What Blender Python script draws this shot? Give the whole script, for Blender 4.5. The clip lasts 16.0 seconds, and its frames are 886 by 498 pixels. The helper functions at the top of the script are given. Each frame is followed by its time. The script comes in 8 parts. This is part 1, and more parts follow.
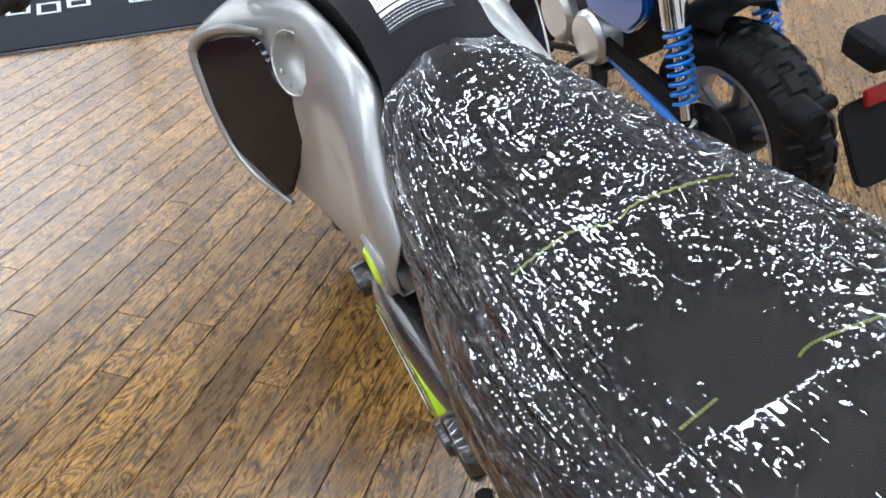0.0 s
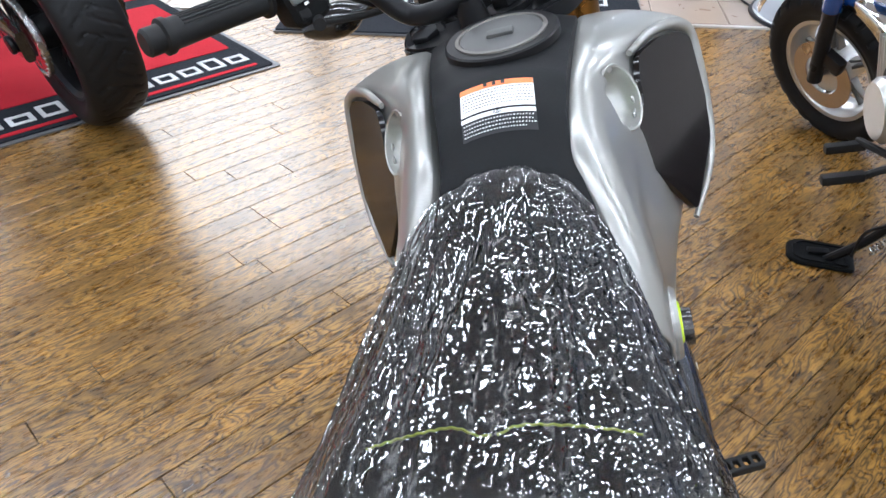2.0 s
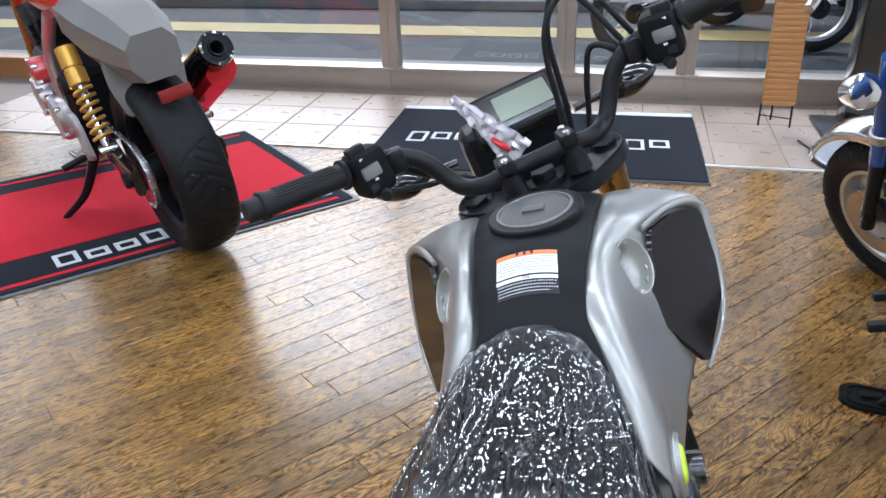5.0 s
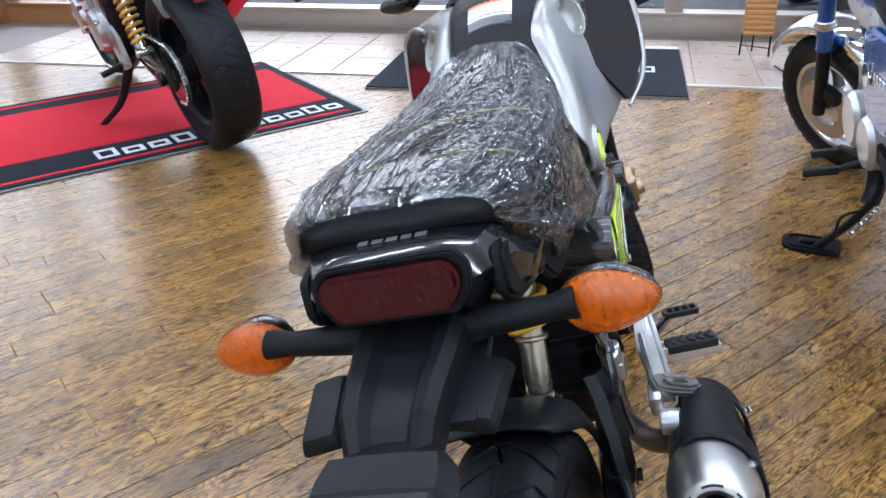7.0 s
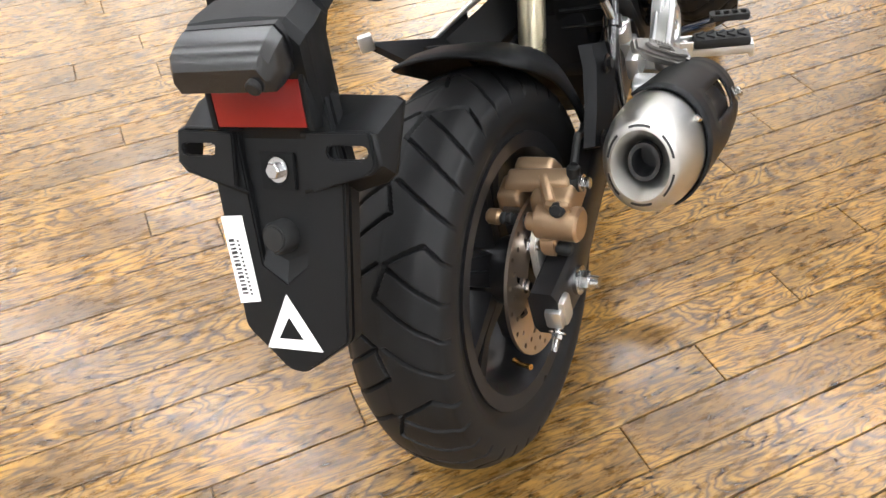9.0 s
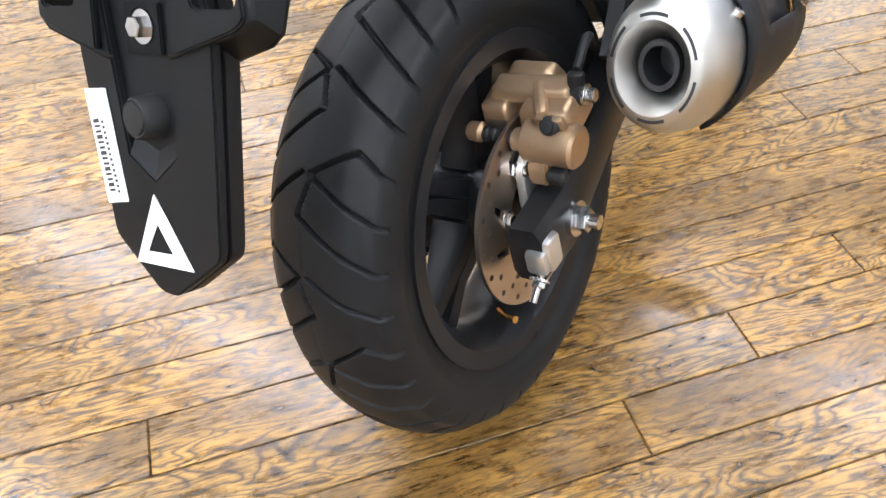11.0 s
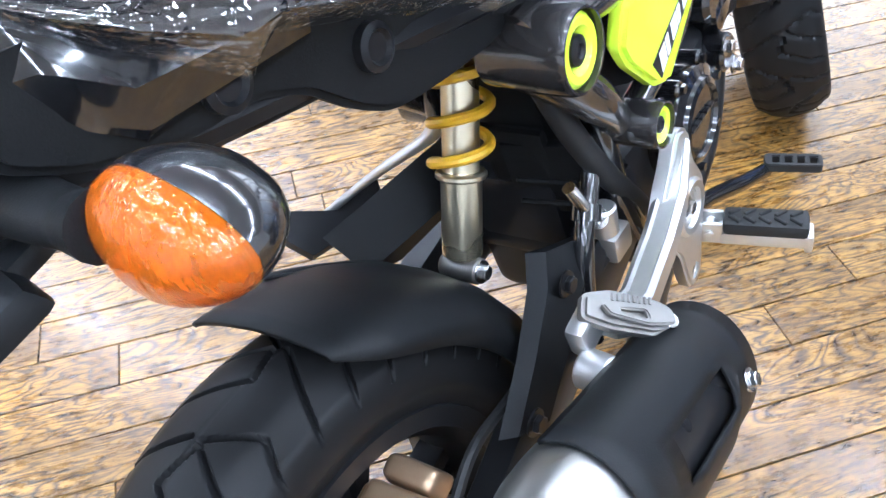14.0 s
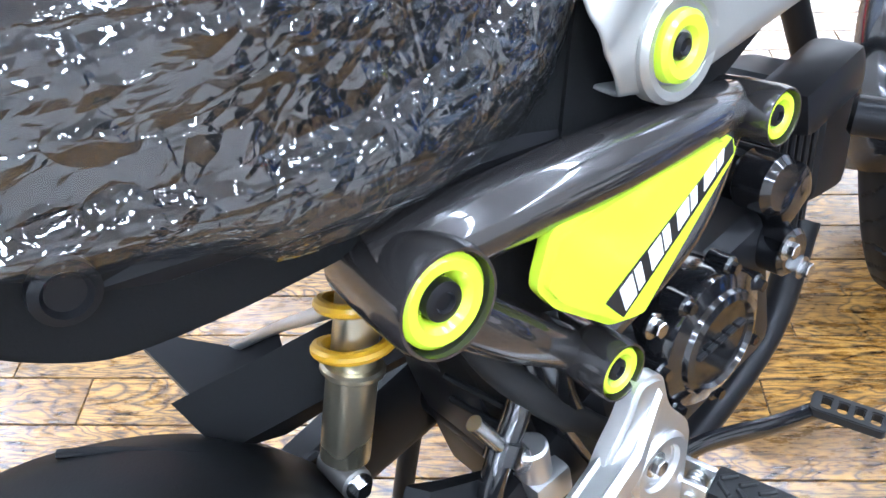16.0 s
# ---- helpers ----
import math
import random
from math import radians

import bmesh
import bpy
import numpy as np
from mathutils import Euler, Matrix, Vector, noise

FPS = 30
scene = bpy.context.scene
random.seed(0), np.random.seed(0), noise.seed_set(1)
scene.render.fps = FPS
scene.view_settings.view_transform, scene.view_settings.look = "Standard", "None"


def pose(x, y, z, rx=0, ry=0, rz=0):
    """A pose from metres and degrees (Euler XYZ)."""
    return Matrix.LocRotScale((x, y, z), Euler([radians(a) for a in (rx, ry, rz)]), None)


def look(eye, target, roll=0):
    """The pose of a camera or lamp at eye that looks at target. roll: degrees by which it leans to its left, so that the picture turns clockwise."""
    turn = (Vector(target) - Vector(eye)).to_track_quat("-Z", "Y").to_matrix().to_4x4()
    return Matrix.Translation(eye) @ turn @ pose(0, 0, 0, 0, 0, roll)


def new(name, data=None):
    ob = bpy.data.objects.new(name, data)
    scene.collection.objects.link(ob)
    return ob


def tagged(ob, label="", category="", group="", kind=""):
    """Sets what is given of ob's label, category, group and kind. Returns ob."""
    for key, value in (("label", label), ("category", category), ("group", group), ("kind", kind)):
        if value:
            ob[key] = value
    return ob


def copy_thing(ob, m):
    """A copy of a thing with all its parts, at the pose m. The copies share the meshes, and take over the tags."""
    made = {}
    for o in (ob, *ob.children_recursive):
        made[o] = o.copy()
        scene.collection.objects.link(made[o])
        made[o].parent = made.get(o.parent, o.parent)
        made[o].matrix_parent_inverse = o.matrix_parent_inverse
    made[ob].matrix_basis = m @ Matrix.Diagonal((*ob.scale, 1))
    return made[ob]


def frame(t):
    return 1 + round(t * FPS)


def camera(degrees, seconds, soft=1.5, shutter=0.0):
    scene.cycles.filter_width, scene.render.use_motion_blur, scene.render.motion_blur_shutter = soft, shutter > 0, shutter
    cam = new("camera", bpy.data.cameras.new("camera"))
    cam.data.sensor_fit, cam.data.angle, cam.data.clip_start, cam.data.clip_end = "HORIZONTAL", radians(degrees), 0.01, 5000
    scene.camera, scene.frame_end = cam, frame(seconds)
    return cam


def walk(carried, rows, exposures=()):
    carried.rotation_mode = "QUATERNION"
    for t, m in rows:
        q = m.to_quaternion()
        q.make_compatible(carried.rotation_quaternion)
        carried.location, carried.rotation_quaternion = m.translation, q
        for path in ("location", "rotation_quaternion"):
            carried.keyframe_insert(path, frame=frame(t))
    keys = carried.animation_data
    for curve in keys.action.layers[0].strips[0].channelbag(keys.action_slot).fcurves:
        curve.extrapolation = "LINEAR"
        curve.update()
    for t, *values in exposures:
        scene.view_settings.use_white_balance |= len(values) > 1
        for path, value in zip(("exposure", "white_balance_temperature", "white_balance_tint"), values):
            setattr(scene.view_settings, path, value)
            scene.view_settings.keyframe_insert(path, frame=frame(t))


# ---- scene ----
cam = camera(58.9, 16.0)
PATH = [
    (0, (-0.461, -0.12, 1.039), (0.144, 1.389, -0.127), -0.7),
    (0.5, (-0.379, -0.162, 1.042), (-0.037, 1.43, -0.119), -0.6),
    (1, (-0.333, -0.149, 1.044), (-0.278, 1.483, -0.111), 0.0),
    (1.5, (-0.264, -0.1, 1.066), (-0.383, 1.53, -0.087), -0.4),
    (2, (-0.192, -0.08, 1.106), (-0.401, 1.541, -0.047), -0.4),
    (2.5, (-0.165, -0.05, 1.135), (-0.446, 1.561, -0.016), -0.5),
    (3, (-0.153, -0.033, 1.173), (-0.47, 1.577, 0.029), -0.7),
    (3.5, (-0.147, -0.033, 1.22), (-0.493, 1.617, 0.144), -0.8),
    (3.7, (-0.145, -0.034, 1.232), (-0.503, 1.641, 0.199), -0.9),
    (5.8, (-0.136, -0.346, 1.153), (-0.563, 1.399, 0.275), -1.9),
    (6, (-0.127, -0.393, 1.135), (-0.554, 1.351, 0.256), -1.9),
    (6.5, (-0.077, -0.509, 1.081), (-0.507, 1.232, 0.194), -1.8),
    (7, (-0.017, -0.592, 1.034), (-0.451, 1.131, 0.115), -1.8),
    (7.5, (0.022, -0.615, 0.982), (-0.409, 1.048, -0.042), -1.5),
    (8, (0.066, -0.604, 0.939), (-0.362, 0.914, -0.292), -1.5),
    (8.5, (0.129, -0.615, 0.932), (-0.357, 0.769, -0.427), -1.6),
    (9, (0.194, -0.618, 0.913), (-0.451, 0.67, -0.474), -1.4),
    (9.5, (0.231, -0.594, 0.895), (-0.478, 0.624, -0.525), -1.6),
    (9.7, (0.241, -0.586, 0.888), (-0.48, 0.605, -0.548), -1.6),
    (11.8, (0.224, -0.421, 0.744), (-0.553, 0.686, -0.73), -2.9),
    (12, (0.213, -0.409, 0.771), (-0.57, 0.699, -0.699), -3.2),
    (12.5, (0.185, -0.364, 0.823), (-0.608, 0.739, -0.645), -3.5),
    (13, (0.182, -0.313, 0.868), (-0.612, 0.792, -0.598), -3.4),
    (13.5, (0.184, -0.247, 0.902), (-0.62, 0.855, -0.561), -3.5),
    (14, (0.164, -0.142, 0.896), (-0.649, 0.958, -0.563), -3.5),
    (14.5, (0.148, -0.053, 0.887), (-0.679, 1.048, -0.564), -3.6),
    (15, (0.143, 0.044, 0.881), (-0.696, 1.139, -0.568), -3.2),
    (15.5, (0.154, 0.104, 0.876), (-0.807, 1.101, -0.567), -2.4),
    (16, (0.167, 0.132, 0.888), (-0.931, 0.981, -0.551), -1.7),
]
walk(cam, [(t, look(eye, target, roll)) for t, eye, target, roll in PATH],
     [(0.0, 1.0, 5250, 10), (3.0, 1.0, 5350, 10), (6.0, 0.82, 5000, 10), (7.0, 1.08, 4980, 10), (7.7, 1.34, 5150, 10), (8.4, 1.70, 5650, 10), (9.5, 1.70, 5950, 10), (12.0, 2.15, 5100, 10), (13.0, 2.2, 4950, 10), (16.0, 2.2, 4900, 10)])

# ---- world, sun, lamps ----
world = bpy.data.worlds.new("world")
scene.world = world
world.use_nodes = True
wn = world.node_tree
sky = wn.nodes.new("ShaderNodeTexSky")
sky.sky_type, sky.sun_disc = 'NISHITA', False
sky.sun_elevation, sky.sun_rotation = radians(42), radians(-30)
sky.air_density, sky.dust_density = 0.6, 9.0
wn.nodes["Background"].inputs[1].default_value = 0.085
wn.links.new(sky.outputs[0], wn.nodes["Background"].inputs[0])
sun = new("sun", bpy.data.lights.new("sun", 'SUN'))
sun.data.energy, sun.data.angle, sun.data.color = 1.2, radians(12), (1.0, 0.95, 0.88)
sun.matrix_world = look((-3, 9, 9), (0, 0, 0))

# ---- materials ----
def shader(name):
    m = bpy.data.materials.new(name)
    m.use_nodes = True
    return m, m.node_tree.nodes, m.node_tree.links, m.node_tree.nodes["Principled BSDF"]


def mix_rgb(nodes, links, fac, a, b, blend='MIX'):
    n = nodes.new("ShaderNodeMix")
    n.data_type, n.blend_type = 'RGBA', blend
    for sock, v in ((n.inputs[0], fac), (n.inputs[6], a), (n.inputs[7], b)):
        if isinstance(v, (tuple, list)):
            sock.default_value = (*v[:3], 1)
        elif isinstance(v, (int, float)):
            sock.default_value = v
        else:
            links.new(v, sock)
    return n.outputs[2]


def noise_tex(nodes, links, scale, detail=4.0, rough=0.55, coord="Object", stretch=None, offset=None):
    tc = nodes.new("ShaderNodeTexCoord")
    out = tc.outputs[coord]
    mp = nodes.new("ShaderNodeMapping")
    links.new(out, mp.inputs[0])
    if stretch:
        mp.inputs["Scale"].default_value = stretch
    if offset is not None:
        links.new(offset, mp.inputs["Location"])
    t = nodes.new("ShaderNodeTexNoise")
    t.inputs["Scale"].default_value, t.inputs["Detail"].default_value, t.inputs["Roughness"].default_value = scale, detail, rough
    links.new(mp.outputs[0], t.inputs["Vector"])
    return t.outputs["Fac"]


def ramp(nodes, links, fac, stops):
    r = nodes.new("ShaderNodeValToRGB")
    e = r.color_ramp.elements
    e[0].position, e[0].color = stops[0][0], (*stops[0][1], 1)
    e[1].position, e[1].color = stops[-1][0], (*stops[-1][1], 1)
    for p, c in stops[1:-1]:
        x = e.new(p)
        x.color = (*c, 1)
    links.new(fac, r.inputs[0])
    return r.outputs[0]


def bump(nodes, links, bsdf, height, strength, distance=0.002):
    b = nodes.new("ShaderNodeBump")
    b.inputs["Strength"].default_value, b.inputs["Distance"].default_value = strength, distance
    links.new(height, b.inputs["Height"])
    links.new(b.outputs[0], bsdf.inputs["Normal"])


def simple(name, col, rough, metal=0.0, vary=0.12, scale=60.0, bumps=0.0, coat=0.0, big=6.0, rvary=0.12, spec=0.5):
    """Colour with wear at two scales, uneven gloss, fine relief."""
    m, n, l, b = shader(name)
    f = noise_tex(n, l, scale, 5)
    g = noise_tex(n, l, big, 3)
    dark = tuple(c * (1 - vary) for c in col)
    light = tuple(min(1, c * (1 + vary)) for c in col)
    c1 = mix_rgb(n, l, f, dark, light)
    l.new(mix_rgb(n, l, g, c1, tuple(c * (1 - vary * 0.6) for c in col)), b.inputs["Base Color"])
    mr = n.new("ShaderNodeMapRange")
    mr.inputs[3].default_value, mr.inputs[4].default_value = max(0.02, rough - rvary), min(1, rough + rvary)
    l.new(g, mr.inputs[0])
    l.new(mr.outputs[0], b.inputs["Roughness"])
    b.inputs["Metallic"].default_value = metal
    b.inputs["Specular IOR Level"].default_value = spec
    b.inputs["Coat Weight"].default_value = coat
    b.inputs["Coat Roughness"].default_value = 0.04
    if bumps:
        bump(n, l, b, f, bumps, 0.0006)
    return m


def wood_plank():
    m, n, l, b = shader("oak_plank")
    info = n.new("ShaderNodeObjectInfo")
    geo = n.new("ShaderNodeNewGeometry")
    add = n.new("ShaderNodeMath"); add.operation = 'ADD'
    l.new(info.outputs["Random"], add.inputs[0]); l.new(geo.outputs["Random Per Island"], add.inputs[1])
    mul = n.new("ShaderNodeMath"); mul.operation = 'MULTIPLY'; mul.inputs[1].default_value = 37.0
    l.new(add.outputs[0], mul.inputs[0])
    comb = n.new("ShaderNodeCombineXYZ")
    l.new(mul.outputs[0], comb.inputs[0]); l.new(mul.outputs[0], comb.inputs[1]); l.new(mul.outputs[0], comb.inputs[2])
    # cathedral grain: rings distorted by noise, drawn out along the plank
    tc = n.new("ShaderNodeTexCoord")
    mp = n.new("ShaderNodeMapping"); mp.inputs["Scale"].default_value = (0.26, 1.0, 1.0)
    l.new(tc.outputs["Object"], mp.inputs[0]); l.new(comb.outputs[0], mp.inputs["Location"])
    nz = n.new("ShaderNodeTexNoise")
    nz.inputs["Scale"].default_value, nz.inputs["Detail"].default_value, nz.inputs["Distortion"].default_value = 14.0, 3.0, 0.5
    l.new(mp.outputs[0], nz.inputs["Vector"])
    rings = n.new("ShaderNodeMath"); rings.operation = 'MULTIPLY'; rings.inputs[1].default_value = 22.0
    l.new(nz.outputs["Fac"], rings.inputs[0])
    fine = noise_tex(n, l, 250, 6, 0.72, stretch=(0.11, 1, 1), offset=comb.outputs[0])
    mid = noise_tex(n, l, 70, 7, 0.75, stretch=(0.28, 1, 1), offset=comb.outputs[0])
    rag = n.new("ShaderNodeMath"); rag.operation = 'MULTIPLY_ADD'; rag.inputs[1].default_value = 0.7
    l.new(mid, rag.inputs[0]); l.new(rings.outputs[0], rag.inputs[2])
    fr = n.new("ShaderNodeMath"); fr.operation = 'PINGPONG'; fr.inputs[1].default_value = 0.5
    l.new(rag.outputs[0], fr.inputs[0])
    blot = noise_tex(n, l, 4.5, 6, 0.68, stretch=(0.6, 1, 1), offset=comb.outputs[0])
    grain = ramp(n, l, fr.outputs[0], [(0.0, (0.055, 0.030, 0.012)), (0.08, (0.120, 0.068, 0.023)), (0.20, (0.270, 0.152, 0.036)), (0.5, (0.375, 0.212, 0.044))])
    patch = ramp(n, l, blot, [(0.38, (0.18, 0.18, 0.18)), (0.50, (1.0, 1.0, 1.0))])
    grain = mix_rgb(n, l, patch, (0.315, 0.178, 0.042), grain)
    streak = ramp(n, l, fine, [(0.38, (0.14, 0.11, 0.09)), (0.46, (0.66, 0.63, 0.59)), (0.52, (1, 1, 1)), (0.72, (1.18, 1.15, 1.06))])
    c = mix_rgb(n, l, 0.9, grain, streak, 'MULTIPLY')
    worn = ramp(n, l, mid, [(0.36, (0.34, 0.30, 0.27)), (0.53, (1, 1, 1))])
    c = mix_rgb(n, l, 0.85, c, worn, 'MULTIPLY')
    tint = ramp(n, l, blot, [(0.36, (0.34, 0.33, 0.32)), (0.47, (0.74, 0.73, 0.70)), (0.54, (1.0, 1.0, 1.0)), (0.68, (1.20, 1.15, 1.0))])
    c = mix_rgb(n, l, 0.9, c, tint, 'MULTIPLY')
    own = ramp(n, l, add.outputs[0], [(0.0, (0.80, 0.78, 0.76)), (0.5, (1.0, 1.0, 1.0)), (1.0, (1.18, 1.14, 1.05))])
    c = mix_rgb(n, l, 0.8, c, own, 'MULTIPLY')
    l.new(c, b.inputs["Base Color"])
    rr = n.new("ShaderNodeMapRange"); rr.inputs[3].default_value, rr.inputs[4].default_value = 0.17, 0.40
    l.new(mid, rr.inputs[0]); l.new(rr.outputs[0], b.inputs["Roughness"])
    b.inputs["Specular IOR Level"].default_value = 0.60
    b.inputs["Coat Weight"].default_value, b.inputs["Coat Roughness"].default_value = 0.10, 0.14
    hb = mix_rgb(n, l, 0.5, fr.outputs[0], fine)
    bump(n, l, b, hb, 0.22, 0.0008)
    return m


def film_material():
    m, n, l, b = shader("clear_film")
    out = n["Material Output"]
    n.remove(b)
    tr = n.new("ShaderNodeBsdfTransparent"); tr.inputs[0].default_value = (0.90, 0.91, 0.92, 1)
    gl = n.new("ShaderNodeBsdfGlossy"); gl.inputs["Roughness"].default_value = 0.010; gl.inputs[0].default_value = (1, 1, 1, 1)
    df = n.new("ShaderNodeBsdfDiffuse"); df.inputs[0].default_value = (0.75, 0.77, 0.80, 1)
    tc = n.new("ShaderNodeTexCoord")

    def scaled(a, k, add=None):
        q = n.new("ShaderNodeMath"); q.operation = 'MULTIPLY_ADD' if add is not None else 'MULTIPLY'
        l.new(a, q.inputs[0])
        if isinstance(k, float):
            q.inputs[1].default_value = k
        else:
            l.new(k, q.inputs[1])
        if add is not None:
            l.new(add, q.inputs[2])
        return q.outputs[0]

    def facets(stretch, scale, warp_by):
        """Roof-like facets: flat slopes that meet in creases, each cell with a pitch of its own."""
        mp = n.new("ShaderNodeMapping"); mp.inputs["Scale"].default_value = stretch
        l.new(tc.outputs["Object"], mp.inputs[0])
        wob = n.new("ShaderNodeTexNoise"); wob.inputs["Scale"].default_value = 26.0
        l.new(tc.outputs["Object"], wob.inputs["Vector"])
        warp = n.new("ShaderNodeMix"); warp.data_type, warp.blend_type = 'RGBA', 'LINEAR_LIGHT'
        warp.inputs[0].default_value = warp_by
        l.new(mp.outputs[0], warp.inputs[6]); l.new(wob.outputs["Color"], warp.inputs[7])
        edge = n.new("ShaderNodeTexVoronoi"); edge.feature = 'DISTANCE_TO_EDGE'
        cell = n.new("ShaderNodeTexVoronoi")
        for v in (edge, cell):
            v.inputs["Scale"].default_value = scale
            l.new(warp.outputs[2], v.inputs["Vector"])
        sp = n.new("ShaderNodeSeparateColor"); l.new(cell.outputs["Color"], sp.inputs[0])
        return scaled(edge.outputs["Distance"], scaled(sp.outputs[0], 1.0 / scale))

    # drawn lengthwise over the middle, crumpled at random towards the right side
    longways = scaled(facets((1.0, 0.04, 1.0), 95.0, 0.004), 0.40, scaled(facets((1.0, 0.05, 1.0), 230.0, 0.005), 0.25))
    random_way = scaled(facets((1.0, 0.65, 1.0), 60.0, 0.012), 0.45, scaled(facets((1.0, 0.6, 1.0), 150.0, 0.010), 0.25))
    xyz = n.new("ShaderNodeSeparateXYZ"); l.new(tc.outputs["Object"], xyz.inputs[0])
    big = n.new("ShaderNodeTexNoise"); big.inputs["Scale"].default_value = 9.0
    l.new(tc.outputs["Object"], big.inputs["Vector"])
    side = n.new("ShaderNodeMapRange"); side.inputs[1].default_value, side.inputs[2].default_value = 0.055, 0.095
    l.new(scaled(big.outputs["Fac"], 0.11, xyz.outputs[0]), side.inputs[0])
    h = n.new("ShaderNodeMix"); h.data_type = 'FLOAT'
    l.new(side.outputs[0], h.inputs[0]); l.new(longways, h.inputs[2]); l.new(random_way, h.inputs[3])
    h = h.outputs[0]
    bp = n.new("ShaderNodeBump"); bp.inputs["Strength"].default_value = 1.0; bp.inputs["Distance"].default_value = 1.0
    l.new(h, bp.inputs["Height"]); l.new(bp.outputs[0], gl.inputs["Normal"]); l.new(bp.outputs[0], df.inputs["Normal"])
    fr = n.new("ShaderNodeFresnel"); fr.inputs[0].default_value = 1.5; l.new(bp.outputs[0], fr.inputs["Normal"])
    mr = n.new("ShaderNodeMapRange"); mr.inputs[3].default_value, mr.inputs[4].default_value = 0.08, 0.90
    l.new(fr.outputs[0], mr.inputs[0])
    m1 = n.new("ShaderNodeMixShader"); m1.inputs[0].default_value = 0.006
    l.new(tr.outputs[0], m1.inputs[1]); l.new(df.outputs[0], m1.inputs[2])
    m2 = n.new("ShaderNodeMixShader")
    l.new(mr.outputs[0], m2.inputs[0]); l.new(m1.outputs[0], m2.inputs[1]); l.new(gl.outputs[0], m2.inputs[2])
    l.new(m2.outputs[0], out.inputs[0])
    return m


def glass_material():
    m, n, l, b = shader("window_glass")
    out = n["Material Output"]
    n.remove(b)
    tr = n.new("ShaderNodeBsdfTransparent"); tr.inputs[0].default_value = (0.95, 0.97, 0.96, 1)
    gl = n.new("ShaderNodeBsdfGlossy"); gl.inputs["Roughness"].default_value = 0.01
    mx = n.new("ShaderNodeMixShader"); mx.inputs[0].default_value = 0.06
    l.new(tr.outputs[0], mx.inputs[1]); l.new(gl.outputs[0], mx.inputs[2]); l.new(mx.outputs[0], out.inputs[0])
    return m


def emitter(name, col, power):
    m, n, l, b = shader(name)
    b.inputs["Base Color"].default_value = (0.9, 0.9, 0.9, 1)
    b.inputs["Emission Color"].default_value = (*col, 1)
    b.inputs["Emission Strength"].default_value = power
    return m


def carpet(name, col, scale=260.0):
    m, n, l, b = shader(name)
    f = noise_tex(n, l, scale, 3, 0.7)
    g = noise_tex(n, l, 9, 3)
    c = mix_rgb(n, l, f, tuple(x * 0.62 for x in col), tuple(x * 1.25 for x in col))
    l.new(mix_rgb(n, l, g, c, tuple(x * 0.75 for x in col)), b.inputs["Base Color"])
    b.inputs["Roughness"].default_value = 0.95
    b.inputs["Specular IOR Level"].default_value = 0.15
    bump(n, l, b, f, 0.9, 0.004)
    return m


def lens_material(name, col, trans):
    m, n, l, b = shader(name)
    f = noise_tex(n, l, 190, 3, 0.6, stretch=(1, 1, 0.5))
    l.new(ramp(n, l, f, [(0.30, tuple(c * 0.72 for c in col)), (0.66, col)]), b.inputs["Base Color"])
    b.inputs["Roughness"].default_value = 0.05
    b.inputs["Transmission Weight"].default_value = trans
    b.inputs["IOR"].default_value = 1.45
    bump(n, l, b, noise_tex(n, l, 240, 2, 0.5, stretch=(1, 1, 0.25)), 0.5, 0.002)
    return m


WOOD = wood_plank()
FILM = film_material()
GLASS = glass_material()
SUBFLOOR = simple("dark_joint", (0.03, 0.022, 0.016), 0.8)
TILE = simple("cream_tile", (0.36, 0.285, 0.22), 0.30, vary=0.10, scale=35, bumps=0.1)
GROUT = simple("grout", (0.22, 0.18, 0.15), 0.9, bumps=0.4)
PLASTER = simple("wall_paint", (0.62, 0.61, 0.59), 0.7, vary=0.05, bumps=0.15)
CEILW = simple("ceiling_board", (0.50, 0.50, 0.49), 0.8, vary=0.04)
ALU = simple("anodised_aluminium", (0.42, 0.37, 0.31), 0.42, 0.7, vary=0.08, scale=20)
TRIM = simple("threshold_metal", (0.72, 0.70, 0.66), 0.35, 0.6)
SILLWOOD = simple("varnished_sill", (0.36, 0.17, 0.06), 0.3, vary=0.25, scale=18, coat=0.3)
ASPHALT = simple("asphalt", (0.055, 0.057, 0.061), 0.9, vary=0.35, scale=90, bumps=0.8)
PAVE = simple("concrete_apron", (0.22, 0.22, 0.215), 0.85, vary=0.12, scale=40)
ROADYEL = simple("road_paint_yellow", (0.38, 0.29, 0.08), 0.7, vary=0.15)
ROADWHT = simple("road_paint_white", (0.75, 0.75, 0.73), 0.7)
RED_PILE = carpet("red_pile", (0.55, 0.020, 0.035))
BLACK_PILE = carpet("black_pile", (0.018, 0.021, 0.028))
GREY_EDGE = simple("rubber_edge", (0.13, 0.13, 0.135), 0.7, bumps=0.3)
WHITE_PILE = carpet("white_pile", (0.78, 0.79, 0.80))
RUBBER = simple("tyre_rubber", (0.0102, 0.0102, 0.0106), 0.50, vary=0.35, scale=14, bumps=0.12, big=4, rvary=0.14, spec=0.18)
RUBBER2 = simple("grip_rubber", (0.016, 0.016, 0.016), 0.55, vary=0.2, scale=200, bumps=0.2, spec=0.24)
MATTE = simple("matte_black_plastic", (0.0082, 0.0086, 0.0092), 0.46, vary=0.15, scale=500, bumps=0.22, rvary=0.07, spec=0.16)
GRAINED = simple("grained_black_plastic", (0.0089, 0.0092, 0.0095), 0.52, vary=0.2, scale=700, bumps=0.35, spec=0.10)
